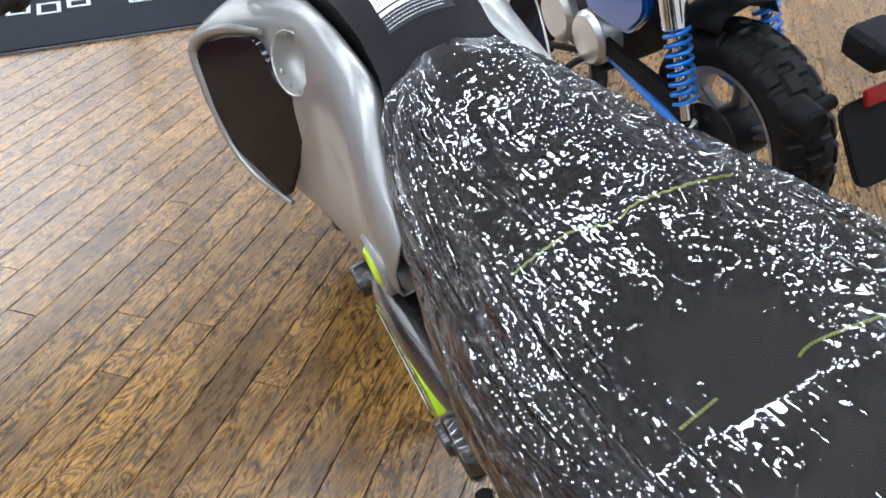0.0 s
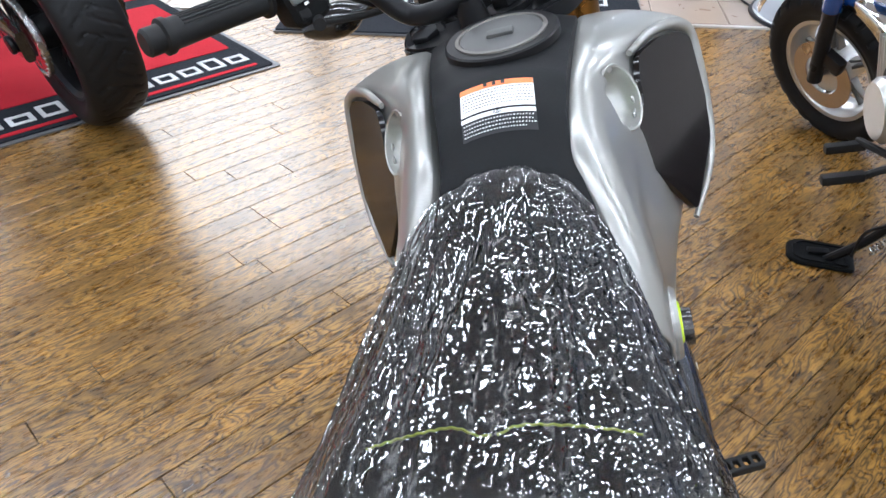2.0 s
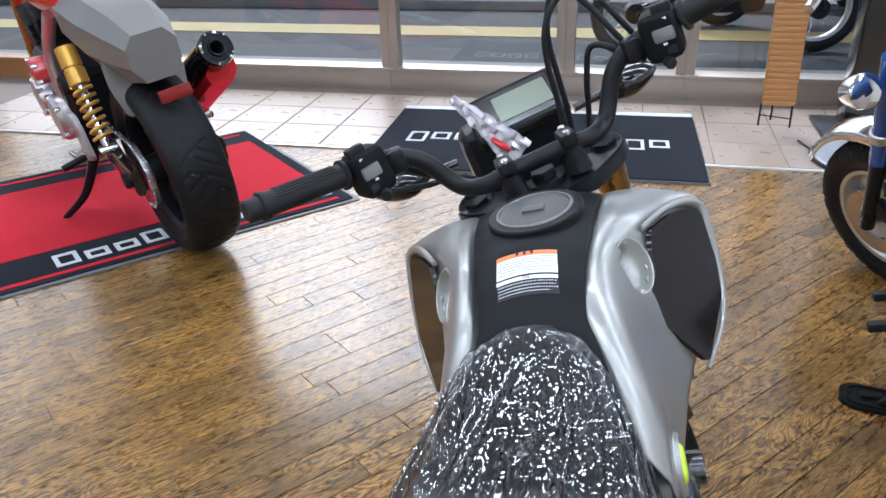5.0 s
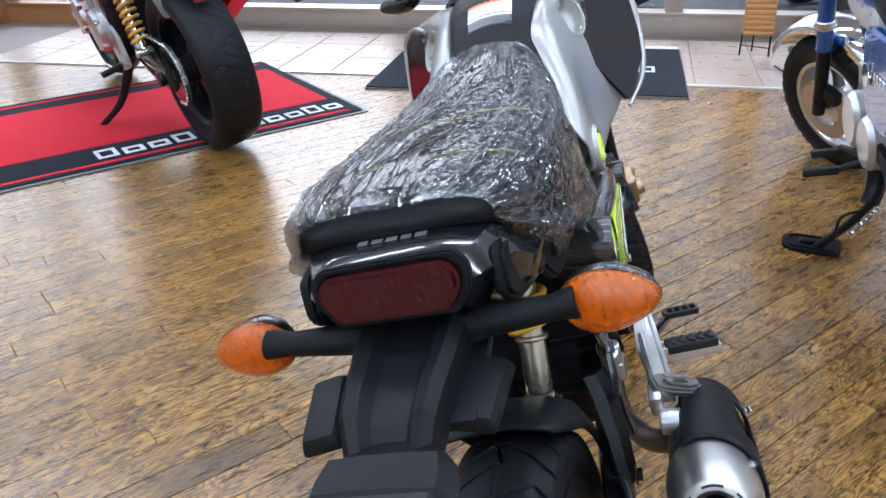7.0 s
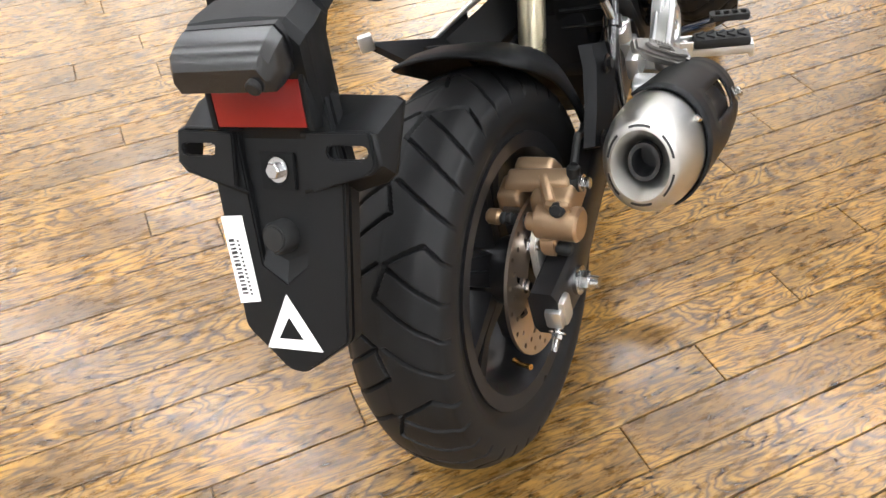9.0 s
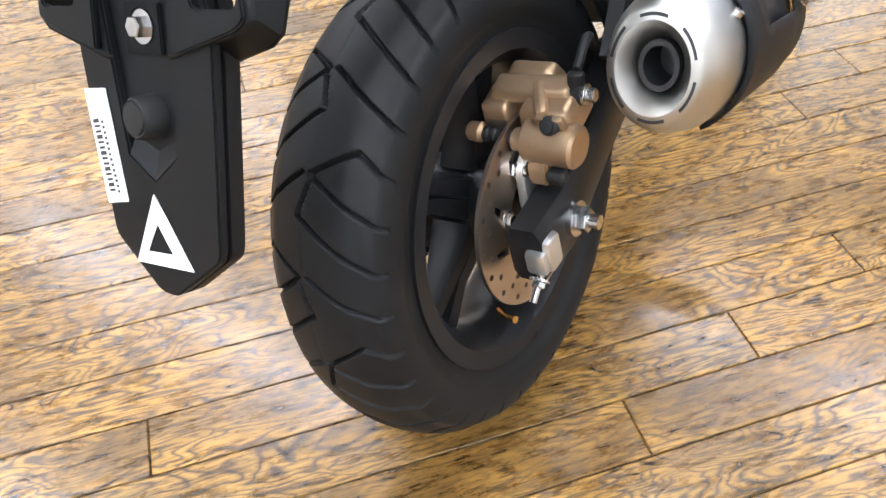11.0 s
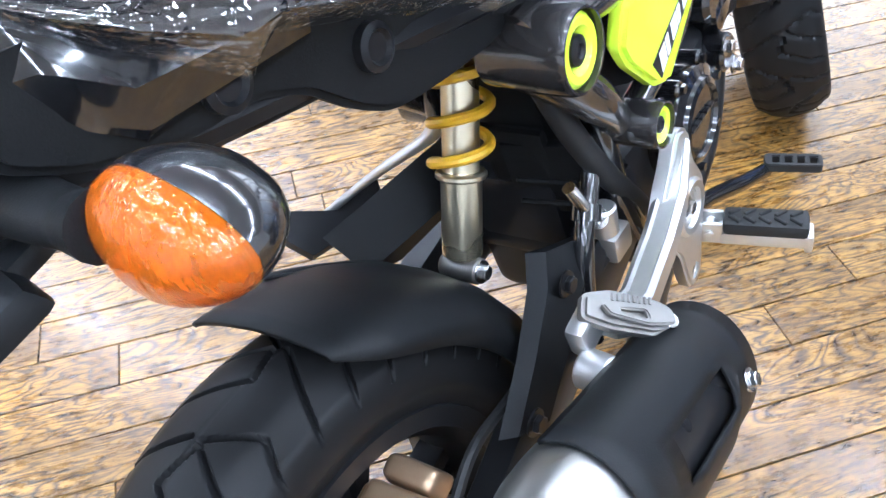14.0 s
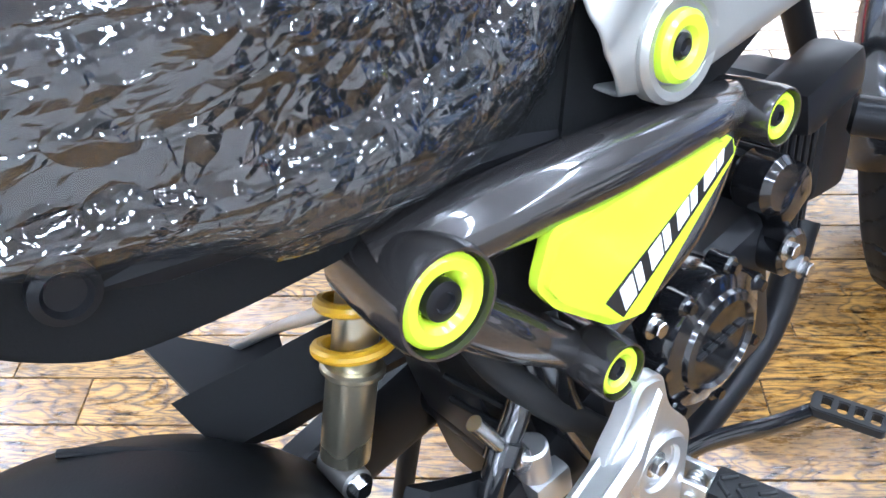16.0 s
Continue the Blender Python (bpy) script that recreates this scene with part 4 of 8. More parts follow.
for y, z, x0, x1, d in ((0.420, 0.425, 0.131, 0.149, 0.012), (0.385, 0.398, 0.130, 0.158, 0.020), (0.330, 0.388, 0.138, 0.166, 0.024), (0.262, 0.388, 0.149, 0.176, 0.023), (0.218, 0.402, 0.152, 0.178, 0.018), (0.200, 0.412, 0.154, 0.176, 0.014)):
    e = 0.18 * (x1 - x0)
    rings.append([V(x0, y, z - d), V(x1, y, z - d), V(x1, y, z - 0.004), V(x1 - e, y, z), V(x1 - 1.5 * e, y, z - 0.003), V(x0 + 1.5 * e, y, z - 0.003), V(x0 + e, y, z), V(x0, y, z - 0.004)])
ring_mesh(bm, rings)
part("bracket_arm", bm, CASTALU, brk, "channelled cast arm", smooth=40)
bm = bmesh.new()
cyl(bm, (0.160, 0.172, 0.392), (0.184, 0.170, 0.392), 0.0155, seg=24, edge=0.002)
part("muffler_collar", bm, CASTALU, brk)
bm = bmesh.new()
cyl(bm, (0.184, 0.170, 0.392), (0.189, 0.170, 0.392), 0.013, seg=20)
bolt(bm, (0.189, 0.170, 0.392), (1, -0.1, 0), 0.009, 0.010)
part("collar_bolt", bm, STEEL, brk)
P0, P1 = V(0.158, 0.190, 0.432), V(0.200, 0.234, 0.394)
pd = (P1 - P0).normalized()
pn = (V(-0.25, -0.55, 0.80) - pd * V(-0.25, -0.55, 0.80).dot(pd)).normalized()
PM = Matrix((pd, pn.cross(pd), pn)).transposed().to_4x4()
PM.translation = (P0 + P1) / 2
bm = bmesh.new()
plate(bm, rounded([(-0.040, -0.008), (-0.036, 0.012), (-0.012, 0.017), (0.030, 0.012), (0.040, 0.006), (0.040, -0.010), (0.020, -0.016), (-0.016, -0.014)], 0.005), [], 0.012, PM @ Matrix.Translation((0, 0, -0.006)), 0.003)
peg2 = part("pillion_peg", bm, DULLCAST, small_bike, "folded cast aluminium pillion footrest")
bm = bmesh.new()
plate(bm, rounded([(-0.026, 0.002), (0.010, 0.004), (0.034, 0.001), (0.034, -0.008), (0.012, -0.011), (-0.020, -0.006)], 0.003), [rounded([(-0.012, -0.001), (0.010, 0.0), (0.012, -0.006), (-0.008, -0.005)], 0.002)], 0.005, PM @ Matrix.Translation((0, 0, 0.006)), 0.0012)
part("peg_rail", bm, DULLCAST, peg2)
bm = bmesh.new()
for k in range(8):
    cyl(bm, PM @ V(-0.014 + 0.0045 * k, 0.007, 0.0062), PM @ V(-0.013 + 0.0045 * k, 0.0125, 0.0062), 0.0013, seg=6)
tagged(part("peg_ribs", bm, DULLCAST, peg2), kind="stuff")
bm = bmesh.new()
cyl(bm, PM @ V(0.034, -0.004, -0.016), PM @ V(0.034, -0.004, 0.008), 0.006, seg=16, edge=0.001)
part("peg_pin", bm, STEEL, peg2)
bm = bmesh.new()
box(bm, (0.016, 0.034, 0.030), pose(0.158, 0.190, 0.414, 10, 0, 0), 0.005)
part("peg_knuckle", bm, CASTALU, small_bike, "cast knuckle of the pillion footrest")
# rider peg, right
PEG = Matrix.Translation((0.144, 0.453, 0.298)) @ Vector((1, 0, 0)).rotation_difference(Vector((0.080, 0.022, -0.007))).to_matrix().to_4x4()
bm = bmesh.new()
box(bm, (0.085, 0.026, 0.014), PEG @ Matrix.Translation((0.055, 0, -0.006)), 0.004)
box(bm, (0.008, 0.024, 0.020), PEG @ Matrix.Translation((0.096, 0, -0.008)), 0.003)
peg = part("footrest", bm, CASTALU, small_bike, "aluminium footrest with a black rubber pad")
bm = bmesh.new()
box(bm, (0.078, 0.030, 0.015), PEG @ Matrix.Translation((0.056, 0, 0.008)), 0.005)
for k in range(5):
    for s in (-1, 1):
        box(bm, (0.014, 0.004, 0.004), PEG @ Matrix.Translation((0.027 + k * 0.014, s * 0.006, 0.016)) @ Matrix.Rotation(s * 0.7, 4, 'Z'), 0.001, 1)
part("rubber_pad", bm, RUBBER2, peg, "ribbed black rubber pad")
bm = bmesh.new()
for s in (-1, 1):
    box(bm, (0.030, 0.005, 0.024), PEG @ Matrix.Translation((0.002, s * 0.010, 0)), 0.002)
cyl(bm, PEG @ V(0.005, -0.016, 0), PEG @ V(0.005, 0.016, 0), 0.004)
helix(bm, PEG @ V(0.004, -0.008, 0), PEG @ V(0.004, 0.008, 0), 0.007, 0.0012, 5, 5, 12)
part("peg_hinge", bm, CASTALU, peg)
# brake pedal
bm = bmesh.new()
tube(bm, [(0.125, 0.44, 0.310), (0.134, 0.49, 0.302), (0.150, 0.55, 0.282), (0.160, 0.600, 0.266)], 0.0065, 10, flat=1.5)
ped = part("brake_pedal", bm, GLOSSBLK, small_bike, "black brake pedal with a toothed pad")
bm = bmesh.new()
plate(bm, rounded([(-0.030, -0.012), (0.030, -0.012), (0.030, 0.012), (-0.030, 0.012)], 0.006), [rounded([(-0.022 + k * 0.013, -0.006), (-0.014 + k * 0.013, -0.006), (-0.014 + k * 0.013, 0.006), (-0.022 + k * 0.013, 0.006)], 0.001, 2) for k in range(4)], 0.010, pose(0.184, 0.611, 0.266, 0, 6, 18), 0.001)
part("pedal_pad", bm, RUBBER2, ped)

# left side stand
bm = bmesh.new()
tube(bm, [(-0.12, 0.40, 0.32), (-0.135, 0.36, 0.20), (-0.16, 0.32, 0.06), (-0.175, 0.30, 0.012)], 0.011, 12)
st = part("side_stand", bm, SATINBLK, small_bike, "black side stand, down")
part("stand_foot", box(bmesh.new(), (0.05, 0.07, 0.008), pose(-0.178, 0.30, 0.010, 0, 15, 0), 0.003), SATINBLK, st)

# frame tubes
bm = bmesh.new()
tube(bm, [(0, 0.80, 0.72), (0, 0.66, 0.66), (0, 0.50, 0.58), (0, 0.42, 0.45)], 0.03, 14)
part("frame_spine", bm, SATINBLK, small_bike)
for s in (1, -1):
    bm = bmesh.new()
    tube(bm, [(s * 0.05, 0.60, 0.62), (s * 0.08, 0.40, 0.55), (s * 0.085, 0.38, 0.42), (s * 0.085, 0.42, 0.30)], 0.016, 12)
    part("frame_rail", bm, GLOSSBLK, small_bike)
    bm = bmesh.new()
    tube(bm, [(s * 0.08, 0.42, 0.60), (s * 0.085, 0.25, 0.635), (s * 0.07, 0.05, 0.67), (s * 0.05, -0.06, 0.69)], 0.013, 10)
    part("seat_rail", bm, SATINBLK, small_bike)
bm = bmesh.new()
tube(bm, [(0.070, 0.322, 0.54), (0.086, 0.330, 0.485), (0.090, 0.357, 0.432), (0.092, 0.388, 0.385), (0.092, 0.424, 0.335)], 0.0115, 14)
part("breather_hose", bm, RUBBER2, small_bike, "thick black rubber hose")
bm = bmesh.new()
box(bm, (0.10, 0.10, 0.13), pose(0.0, 0.40, 0.47, 12, 0, 0), 0.012)
box(bm, (0.07, 0.012, 0.07), pose(0.02, 0.345, 0.44, 12, 0, 0), 0.006)
box(bm, (0.085, 0.05, 0.06), pose(0.0, 0.36, 0.56, 0, 0, 0), 0.012)
part("battery_box", bm, GRAINED, small_bike)
bm = bmesh.new()
box(bm, (0.11, 0.11, 0.17), pose(-0.005, 0.405, 0.335, 8, 0, 0), 0.014)
cyl(bm, (-0.07, 0.375, 0.325), (0.085, 0.375, 0.325), 0.026, seg=24, edge=0.004)
part("crankcase_rear", bm, SATINBLK, small_bike, "black rear of the crankcase")
bm = bmesh.new()
box(bm, (0.075, 0.010, 0.085), pose(0.045, 0.348, 0.418, 10, 0, 8), 0.003)
for k in range(3):
    box(bm, (0.060, 0.006, 0.006), pose(0.045, 0.342, 0.392 + 0.024 * k, 10, 0, 8), 0.002, 1)
part("electrics_cover", bm, GRAINED, small_bike, "dark plastic cover over the electrics")
bm = bmesh.new()
tube(bm, [(0.078, 0.372, 0.470), (0.086, 0.350, 0.425), (0.092, 0.312, 0.385), (0.098, 0.288, 0.335), (0.102, 0.280, 0.290)], 0.0095, 12)
cyl(bm, (0.089, 0.332, 0.406), (0.091, 0.322, 0.395), 0.0135, seg=18)
part("brake_rod_tube", bm, GLOSSBLK, small_bike, "gloss black frame tube")
bm = bmesh.new()
cyl(bm, (0.095, 0.345, 0.365), (0.095, 0.345, 0.395), 0.013, seg=20, edge=0.002)
box(bm, (0.030, 0.034, 0.028), pose(0.095, 0.350, 0.352, 0, 0, 0), 0.005)
cyl(bm, (0.080, 0.325, 0.345), (0.080, 0.36, 0.340), 0.009, seg=16)
part("master_cylinder", bm, CASTALU, small_bike, "small cast brake master cylinder")
bm = bmesh.new()
bolt(bm, (0.095, 0.335, 0.390), (0.2, -0.8, 0.5), 0.007, 0.006)
cyl(bm, (0.092, 0.325, 0.405), (0.088, 0.31, 0.44), 0.006, seg=12)
part("banjo_bolt", bm, STEEL, small_bike)
# engine
eng = part("engine", box(bmesh.new(), (0.17, 0.24, 0.17), pose(0, 0.54, 0.33, 6, 0, 0), 0.03, 3), SATINBLK, small_bike, "gloss black small engine")
CL = V(0.100, 0.528, 0.372)
bm = bmesh.new()
lathe(bm, [(0.060, -0.03), (0.062, 0.002), (0.058, 0.012), (0.046, 0.016), (0.044, 0.020), (0.038, 0.022), (0.036, 0.018), (0.010, 0.017)], Matrix.Translation(CL) @ TO_X, 48)
part("clutch_cover", bm, GLOSSBLK, eng, "gloss black round clutch cover")
bm = bmesh.new()
for i in range(7):
    a = 2 * math.pi * i / 7 + 0.3
    p = CL + V(-0.01, 0.062 * math.cos(a), 0.062 * math.sin(a))
    bm = bmesh.new()
    cyl(bm, p, p + V(0.022, 0, 0), 0.009, seg=14, edge=0.002)
    cyl(bm, p + V(0.020, 0, 0), p + V(0.027, 0, 0), 0.005, seg=6)
    part("cover_bolt", bm, GLOSSBLK, eng)
bm = bmesh.new()
for k in range(5):
    box(bm, (0.004, 0.010, 0.0035), pose(CL.x + 0.019, CL.y - 0.025 + k * 0.0125, CL.z + 0.004, 0, 0, 0), 0.0005, 1)
part("cover_mark", bm, SATINBLK, eng)
bm = bmesh.new()
cyl(bm, (0.06, 0.645, 0.385), (0.108, 0.645, 0.385), 0.022, seg=24, edge=0.004)
cyl(bm, (0.06, 0.64, 0.45), (0.098, 0.64, 0.45), 0.026, seg=24, edge=0.006)
box(bm, (0.03, 0.05, 0.04), pose(0.085, 0.66, 0.43, 20, 0, 0), 0.01)
part("side_cap", bm, GLOSSBLK, eng)
bm = bmesh.new()
for p in ((0.108, 0.655, 0.365), (0.108, 0.63, 0.40), (0.10, 0.47, 0.42)):
    part("engine_bolt", bolt(bmesh.new(), p, (1, 0, 0), 0.007, 0.008), STEEL, eng)
for k in range(7):
    part("cylinder_fin", box(bmesh.new(), (0.13, 0.006, 0.12), pose(0, 0.665 + 0.013 * k, 0.40 + 0.002 * k, -8, 0, 0), 0.002, 1), SATINBLK, eng)
bm = bmesh.new()
box(bm, (0.10, 0.10, 0.10), pose(0, 0.70, 0.40, -8, 0, 0), 0.01)
box(bm, (0.13, 0.07, 0.12), pose(0, 0.785, 0.415, -8, 0, 0), 0.02, 3)
part("cylinder", bm, SATINBLK, eng, "black cylinder")
bm = bmesh.new()
box(bm, (0.05, 0.09, 0.045), pose(0.070, 0.72, 0.50, 8, 0, 0), 0.012)
cyl(bm, (0.085, 0.76, 0.46), (0.12, 0.775, 0.455), 0.018, seg=20, edge=0.004)
part("throttle_body", bm, SATINBLK, eng)
bm = bmesh.new()
plate(bm, rounded([(0.42, 0.255), (0.62, 0.235), (0.64, 0.28), (0.60, 0.31), (0.42, 0.31)], 0.02), [], 0.11, side_m(-0.055), 0.01)
part("belly_pan", bm, SATINBLK, eng)

# side covers with their triangle of bosses
R1, R2, R3 = V(0.101, 0.277, 0.577), V(0.100, 0.391, 0.446), V(0.104, 0.551, 0.555)


def side_cover(sx):
    cov = part("side_cover", mirror(tube(bmesh.new(), [R1 + V(-0.022, -0.014, 0.012), R1.lerp(R3, 0.16) + V(-0.010, 0, 0.016), R1.lerp(R3, 0.5) + V(-0.006, 0, 0.014), R1.lerp(R3, 0.84) + V(-0.008, 0, 0.010), R3 + V(-0.018, 0.008, 0.004)], [0.024, 0.025, 0.025, 0.022, 0.014], 18, flat=0.85), sx), METALBLK, small_bike, "metallic black side frame with lime bosses")
    bm = tube(bmesh.new(), [R1 + V(-0.022, 0.0, -0.010), R1.lerp(R2, 0.5) + V(-0.010, -0.004, -0.004), R2 + V(-0.018, -0.004, 0.0)], [0.022, 0.019, 0.014], 16)
    part("lower_arm", mirror(bm, sx), METALBLK, cov)
    bm = tube(bmesh.new(), [R2 + V(-0.014, 0, 0), R2.lerp(R3, 0.5) + V(-0.004, 0.010, -0.008), R3 + V(-0.014, 0, 0)], [0.013, 0.012, 0.011], 14)
    part("front_arm", mirror(bm, sx), METALBLK, cov)
    for c, r in ((R1, 0.0285), (R2, 0.0195), (R3, 0.0185)):
        bm = bmesh.new()
        lathe(bm, [(r * 0.95, -0.05), (r * 1.08, -0.01), (r * 1.10, 0.016), (r * 1.04, 0.022), (r * 0.98, 0.022), (r * 0.95, 0.012), (r * 0.3, 0.010)], Matrix.Translation(c) @ TO_X, 36)
        cup = part("boss", mirror(bm, sx), METALBLK, cov)
        bm = bmesh.new()
        lathe(bm, [(r * 0.92, 0.012), (r * 0.90, 0.017), (r * 0.80, 0.0195), (r * 0.60, 0.019), (r * 0.44, 0.0145), (r * 0.40, 0.0125)], Matrix.Translation(c) @ TO_X, 36)
        part("lime_ring", mirror(bm, sx), LIME, cup, "lime green plastic ring")
        bm = bmesh.new()
        lathe(bm, [(r * 0.40, 0.012), (r * 0.38, 0.0175), (r * 0.26, 0.019), (r * 0.20, 0.019), (r * 0.16, 0.0165)], Matrix.Translation(c) @ TO_X, 24)
        part("boss_bolt", mirror(bm, sx), SATINBLK, cup)
    bm = bmesh.new()
    poly = rounded([(0.336, 0.545), (0.352, 0.575), (0.420, 0.574), (0.497, 0.567), (0.514, 0.554), (0.509, 0.543), (0.416, 0.474), (0.389, 0.484), (0.347, 0.525)], 0.006)
    plate(bm, poly, [], 0.016, side_m(0.104), 0.0045)
    lime = part("lime_panel", mirror(bm, sx), LIME, cov, "lime green side panel")
    bm = bmesh.new()
    a, b = Vector((0.395, 0.490)), Vector((0.503, 0.5535))
    d = (b - a).normalized()
    up = Vector((-d.y, d.x))
    band = [a - up * 0.002, b - up * 0.004, b + up * 0.006 + d * 0.004, a + up * 0.022 - d * 0.002]
    plate(bm, [tuple(p) for p in band], [], 0.0006, side_m(0.1202))
    part("name_band", mirror(bm, sx), BLACKPRINT, lime, "black band with a white plain mark")
    L = (b - a).length
    for k in range(8):
        bm = bmesh.new()
        t0, t1 = 0.03 + k * 0.118, 0.03 + k * 0.118 + (0.10 if k % 2 == 0 else 0.055)
        q = []
        for t, s in ((t0, 0), (t1, 0), (t1, 1), (t0, 1)):
            wide = 0.018 - 0.011 * t
            q.append(tuple(a + d * (L * t + 0.006 * s) + up * (0.001 + wide * s)))
        plate(bm, q, [], 0.0006, side_m(0.1210))
        part("name_bar", mirror(bm, sx), WHITEPAINT, lime)
    bm = bmesh.new()
    plate(bm, rounded([(0.315, 0.545), (0.33, 0.572), (0.52, 0.568), (0.525, 0.54), (0.42, 0.468), (0.34, 0.505)], 0.01), [], 0.006, side_m(0.078), 0.001)
    part("cover_back", mirror(bm, sx), GRAINED, cov)
    bm = bmesh.new()
    plate(bm, rounded([(0.345, 0.573), (0.37, 0.580), (0.44, 0.577), (0.42, 0.571)], 0.003), [], 0.012, side_m(0.094), 0.002)
    part("lime_liner", mirror(bm, sx), LIME, cov)
    cov.matrix_basis = Matrix.Translation((sx * 0.018, 0.004, 0.007))
    return cov


def mirror(bm, sx):
    return bm if sx > 0 else mirror_x(bm)


for sx in (1, -1):
    side_cover(sx)

# matte panels under the seat
for sx in (1, -1):
    bm = bmesh.new()
    plate(bm, rounded([(0.50, 0.675), (0.53, 0.60), (0.46, 0.57), (0.31, 0.605), (0.260, 0.602), (0.206, 0.606), (0.170, 0.611), (0.143, 0.617), (0.119, 0.633), (0.090, 0.661), (0.060, 0.675), (0.02, 0.678), (-0.03, 0.695), (-0.060, 0.715), (-0.050, 0.755), (0.10, 0.745), (0.36, 0.71), (0.44, 0.72)], 0.012), [], 0.014, side_m(0.078), 0.004)
    pan = part("under_seat_panel", mirror(bm, sx), GRAINED, small_bike, "grained black panel under the seat")
    for y, z in ((0.141, 0.660), (0.045, 0.693)):
        bm = bmesh.new()
        lathe(bm, [(0.014, 0.0), (0.014, 0.006), (0.010, 0.008), (0.008, 0.005)], Matrix.Translation((0.092, y, z)) @ TO_X, 24)
        part("panel_plug", mirror(bm, sx), SATINBLK, pan)

# tail
bm = bmesh.new()
rings = []
for y, w, z0, z1 in ((0.10, 0.104, 0.668, 0.735), (0.0, 0.106, 0.676, 0.752), (-0.020, 0.100, 0.690, 0.770), (-0.026, 0.096, 0.696, 0.7725), (-0.050, 0.084, 0.706, 0.770), (-0.062, 0.077, 0.712, 0.767), (-0.071, 0.070, 0.717, 0.762)):
    rings.append([V(x, y, z) for x, z in ((-w * 0.70, z0), (w * 0.70, z0), (w * 0.95, z0 + 0.022), (w, z0 + (z1 - z0) * 0.55), (w * 0.86, z1 - 0.006), (w * 0.6, z1), (-w * 0.6, z1), (-w * 0.86, z1 - 0.006), (-w, z0 + (z1 - z0) * 0.55), (-w * 0.95, z0 + 0.022))])
ring_mesh(bm, rings)
tail = part("tail_cowl", bm, GLOSSBLK, small_bike, "gloss black tail cowl", smooth=28)
bm = bmesh.new()
prof = [(-0.050, 0.756), (0.050, 0.756), (0.060, 0.747), (0.060, 0.733), (0.046, 0.715), (-0.046, 0.715), (-0.060, 0.733), (-0.060, 0.747)]
plate(bm, rounded(prof, 0.006), [], 0.012, Matrix(((1, 0, 0, 0), (0, 0.14, -0.99, -0.174), (0, 0.99, 0.14, 0.014), (0, 0, 0, 1))), 0.004)
lamp = part("tail_lamp", bm, REDLENS, small_bike, "dark red tail lamp")
bm = bmesh.new()
plate(bm, rounded([(x * 1.14, 0.736 + (z - 0.736) * 1.28) for x, z in prof], 0.007), [rounded([(x * 1.01, 0.736 + (z - 0.736) * 1.02) for x, z in prof], 0.006)], 0.010, Matrix(((1, 0, 0, 0), (0, 0.14, -0.99, -0.168), (0, 0.99, 0.14, 0.014), (0, 0, 0, 1))), 0.002)
part("lamp_frame", bm, GRAINED, lamp)
for k, wide in enumerate((0.009, 0.010, 0.010, 0.009, 0.010)):
    bm = bmesh.new()
    box(bm, (wide, 0.006, 0.0006), pose(-0.026 + 0.013 * k, -0.038, 0.7724, 6, 0, 0))
    part("name_bar", bm, CASTALU, tail, "plain silver bar")

# indicators
for s in (-1, 1):
    bm = bmesh.new()
    tube(bm, [(s * 0.05, -0.045, 0.688), (s * 0.085, -0.050, 0.692), (s * 0.118, -0.052, 0.695), (s * 0.140, -0.052, 0.698)], [0.018, 0.015, 0.0125, 0.016], 16, flat=0.85)
    ind = part("indicator", bm, GRAINED, small_bike, "amber indicator on a black stalk")
    bm = bmesh.new()
    c = V(s * 0.163, -0.036, 0.686)
    rings = []
    for k, y in enumerate(np.linspace(0, 1, 9)):
        f = math.sqrt(max(0.0, 1 - (y * 0.98) ** 2))
        ring = []
        for i in range(24):
            a = 2 * math.pi * i / 24
            ex = 0.041 * abs(math.cos(a)) ** 1.1 * (1 if math.cos(a) > 0 else -1)
            ez = 0.028 * math.sin(a) * (1 - 0.18 * math.cos(a) * 1)
            ring.append(c + V(s * ex * f, 0.036 * y - 0.006, ez * f + 0.004))
        rings.append(ring)
    ring_mesh(bm, rings)
    part("indicator_shell", bm, GLOSSBLK, ind, "dark glossy indicator shell")
    bm = bmesh.new()
    rings = []
    for k, y in enumerate(np.linspace(0, 1, 8)):
        f = math.sqrt(max(0.0, 1 - (y * 0.97) ** 2))
        rings.append([c + V(s * (0.0405 * abs(math.cos(a)) ** 1.1 * (1 if math.cos(a) > 0 else -1)) * f, -0.022 * y - 0.006, (0.0272 * math.sin(a) * (1 - 0.18 * math.cos(a))) * f + 0.004) for a in np.linspace(0, 2 * math.pi, 24, endpoint=False)])
    ring_mesh(bm, rings)
    part("amber_lens", bm, ORANGELENS, ind, "ribbed amber lens")
    bm = bmesh.new()
    ring_mesh(bm, [[c + V(s * 0.0405 * f * abs(math.cos(a)) ** 1.1 * (1 if math.cos(a) > 0 else -1), y, 0.0272 * f * math.sin(a) * (1 - 0.18 * math.cos(a)) + 0.004) for a in np.linspace(0, 2 * math.pi, 24, endpoint=False)] for f, y in ((0.93, -0.0085), (0.5, -0.0075), (0.05, -0.0070))])
    part("bulb_reflector", bm, AMBERBACK, ind)
    bm = bmesh.new()
    for k in range(13):
        a = radians(38 + 8.6 * k)
        q = c + V(s * 0.0345 * math.cos(a), -0.0105, 0.0225 * math.sin(a) * (1 - 0.18 * math.cos(a)) + 0.004)
        box(bm, (0.0022, 0.005, 0.0036), Matrix.Translation(q) @ Matrix.Rotation(s * (math.pi / 2 - a) * 0.7, 4, 'Y'), 0.0008, 1)
    tagged(part("lens_ribs", bm, AMBERBACK, ind, "fine amber ribs along the lens edge"), kind="stuff")

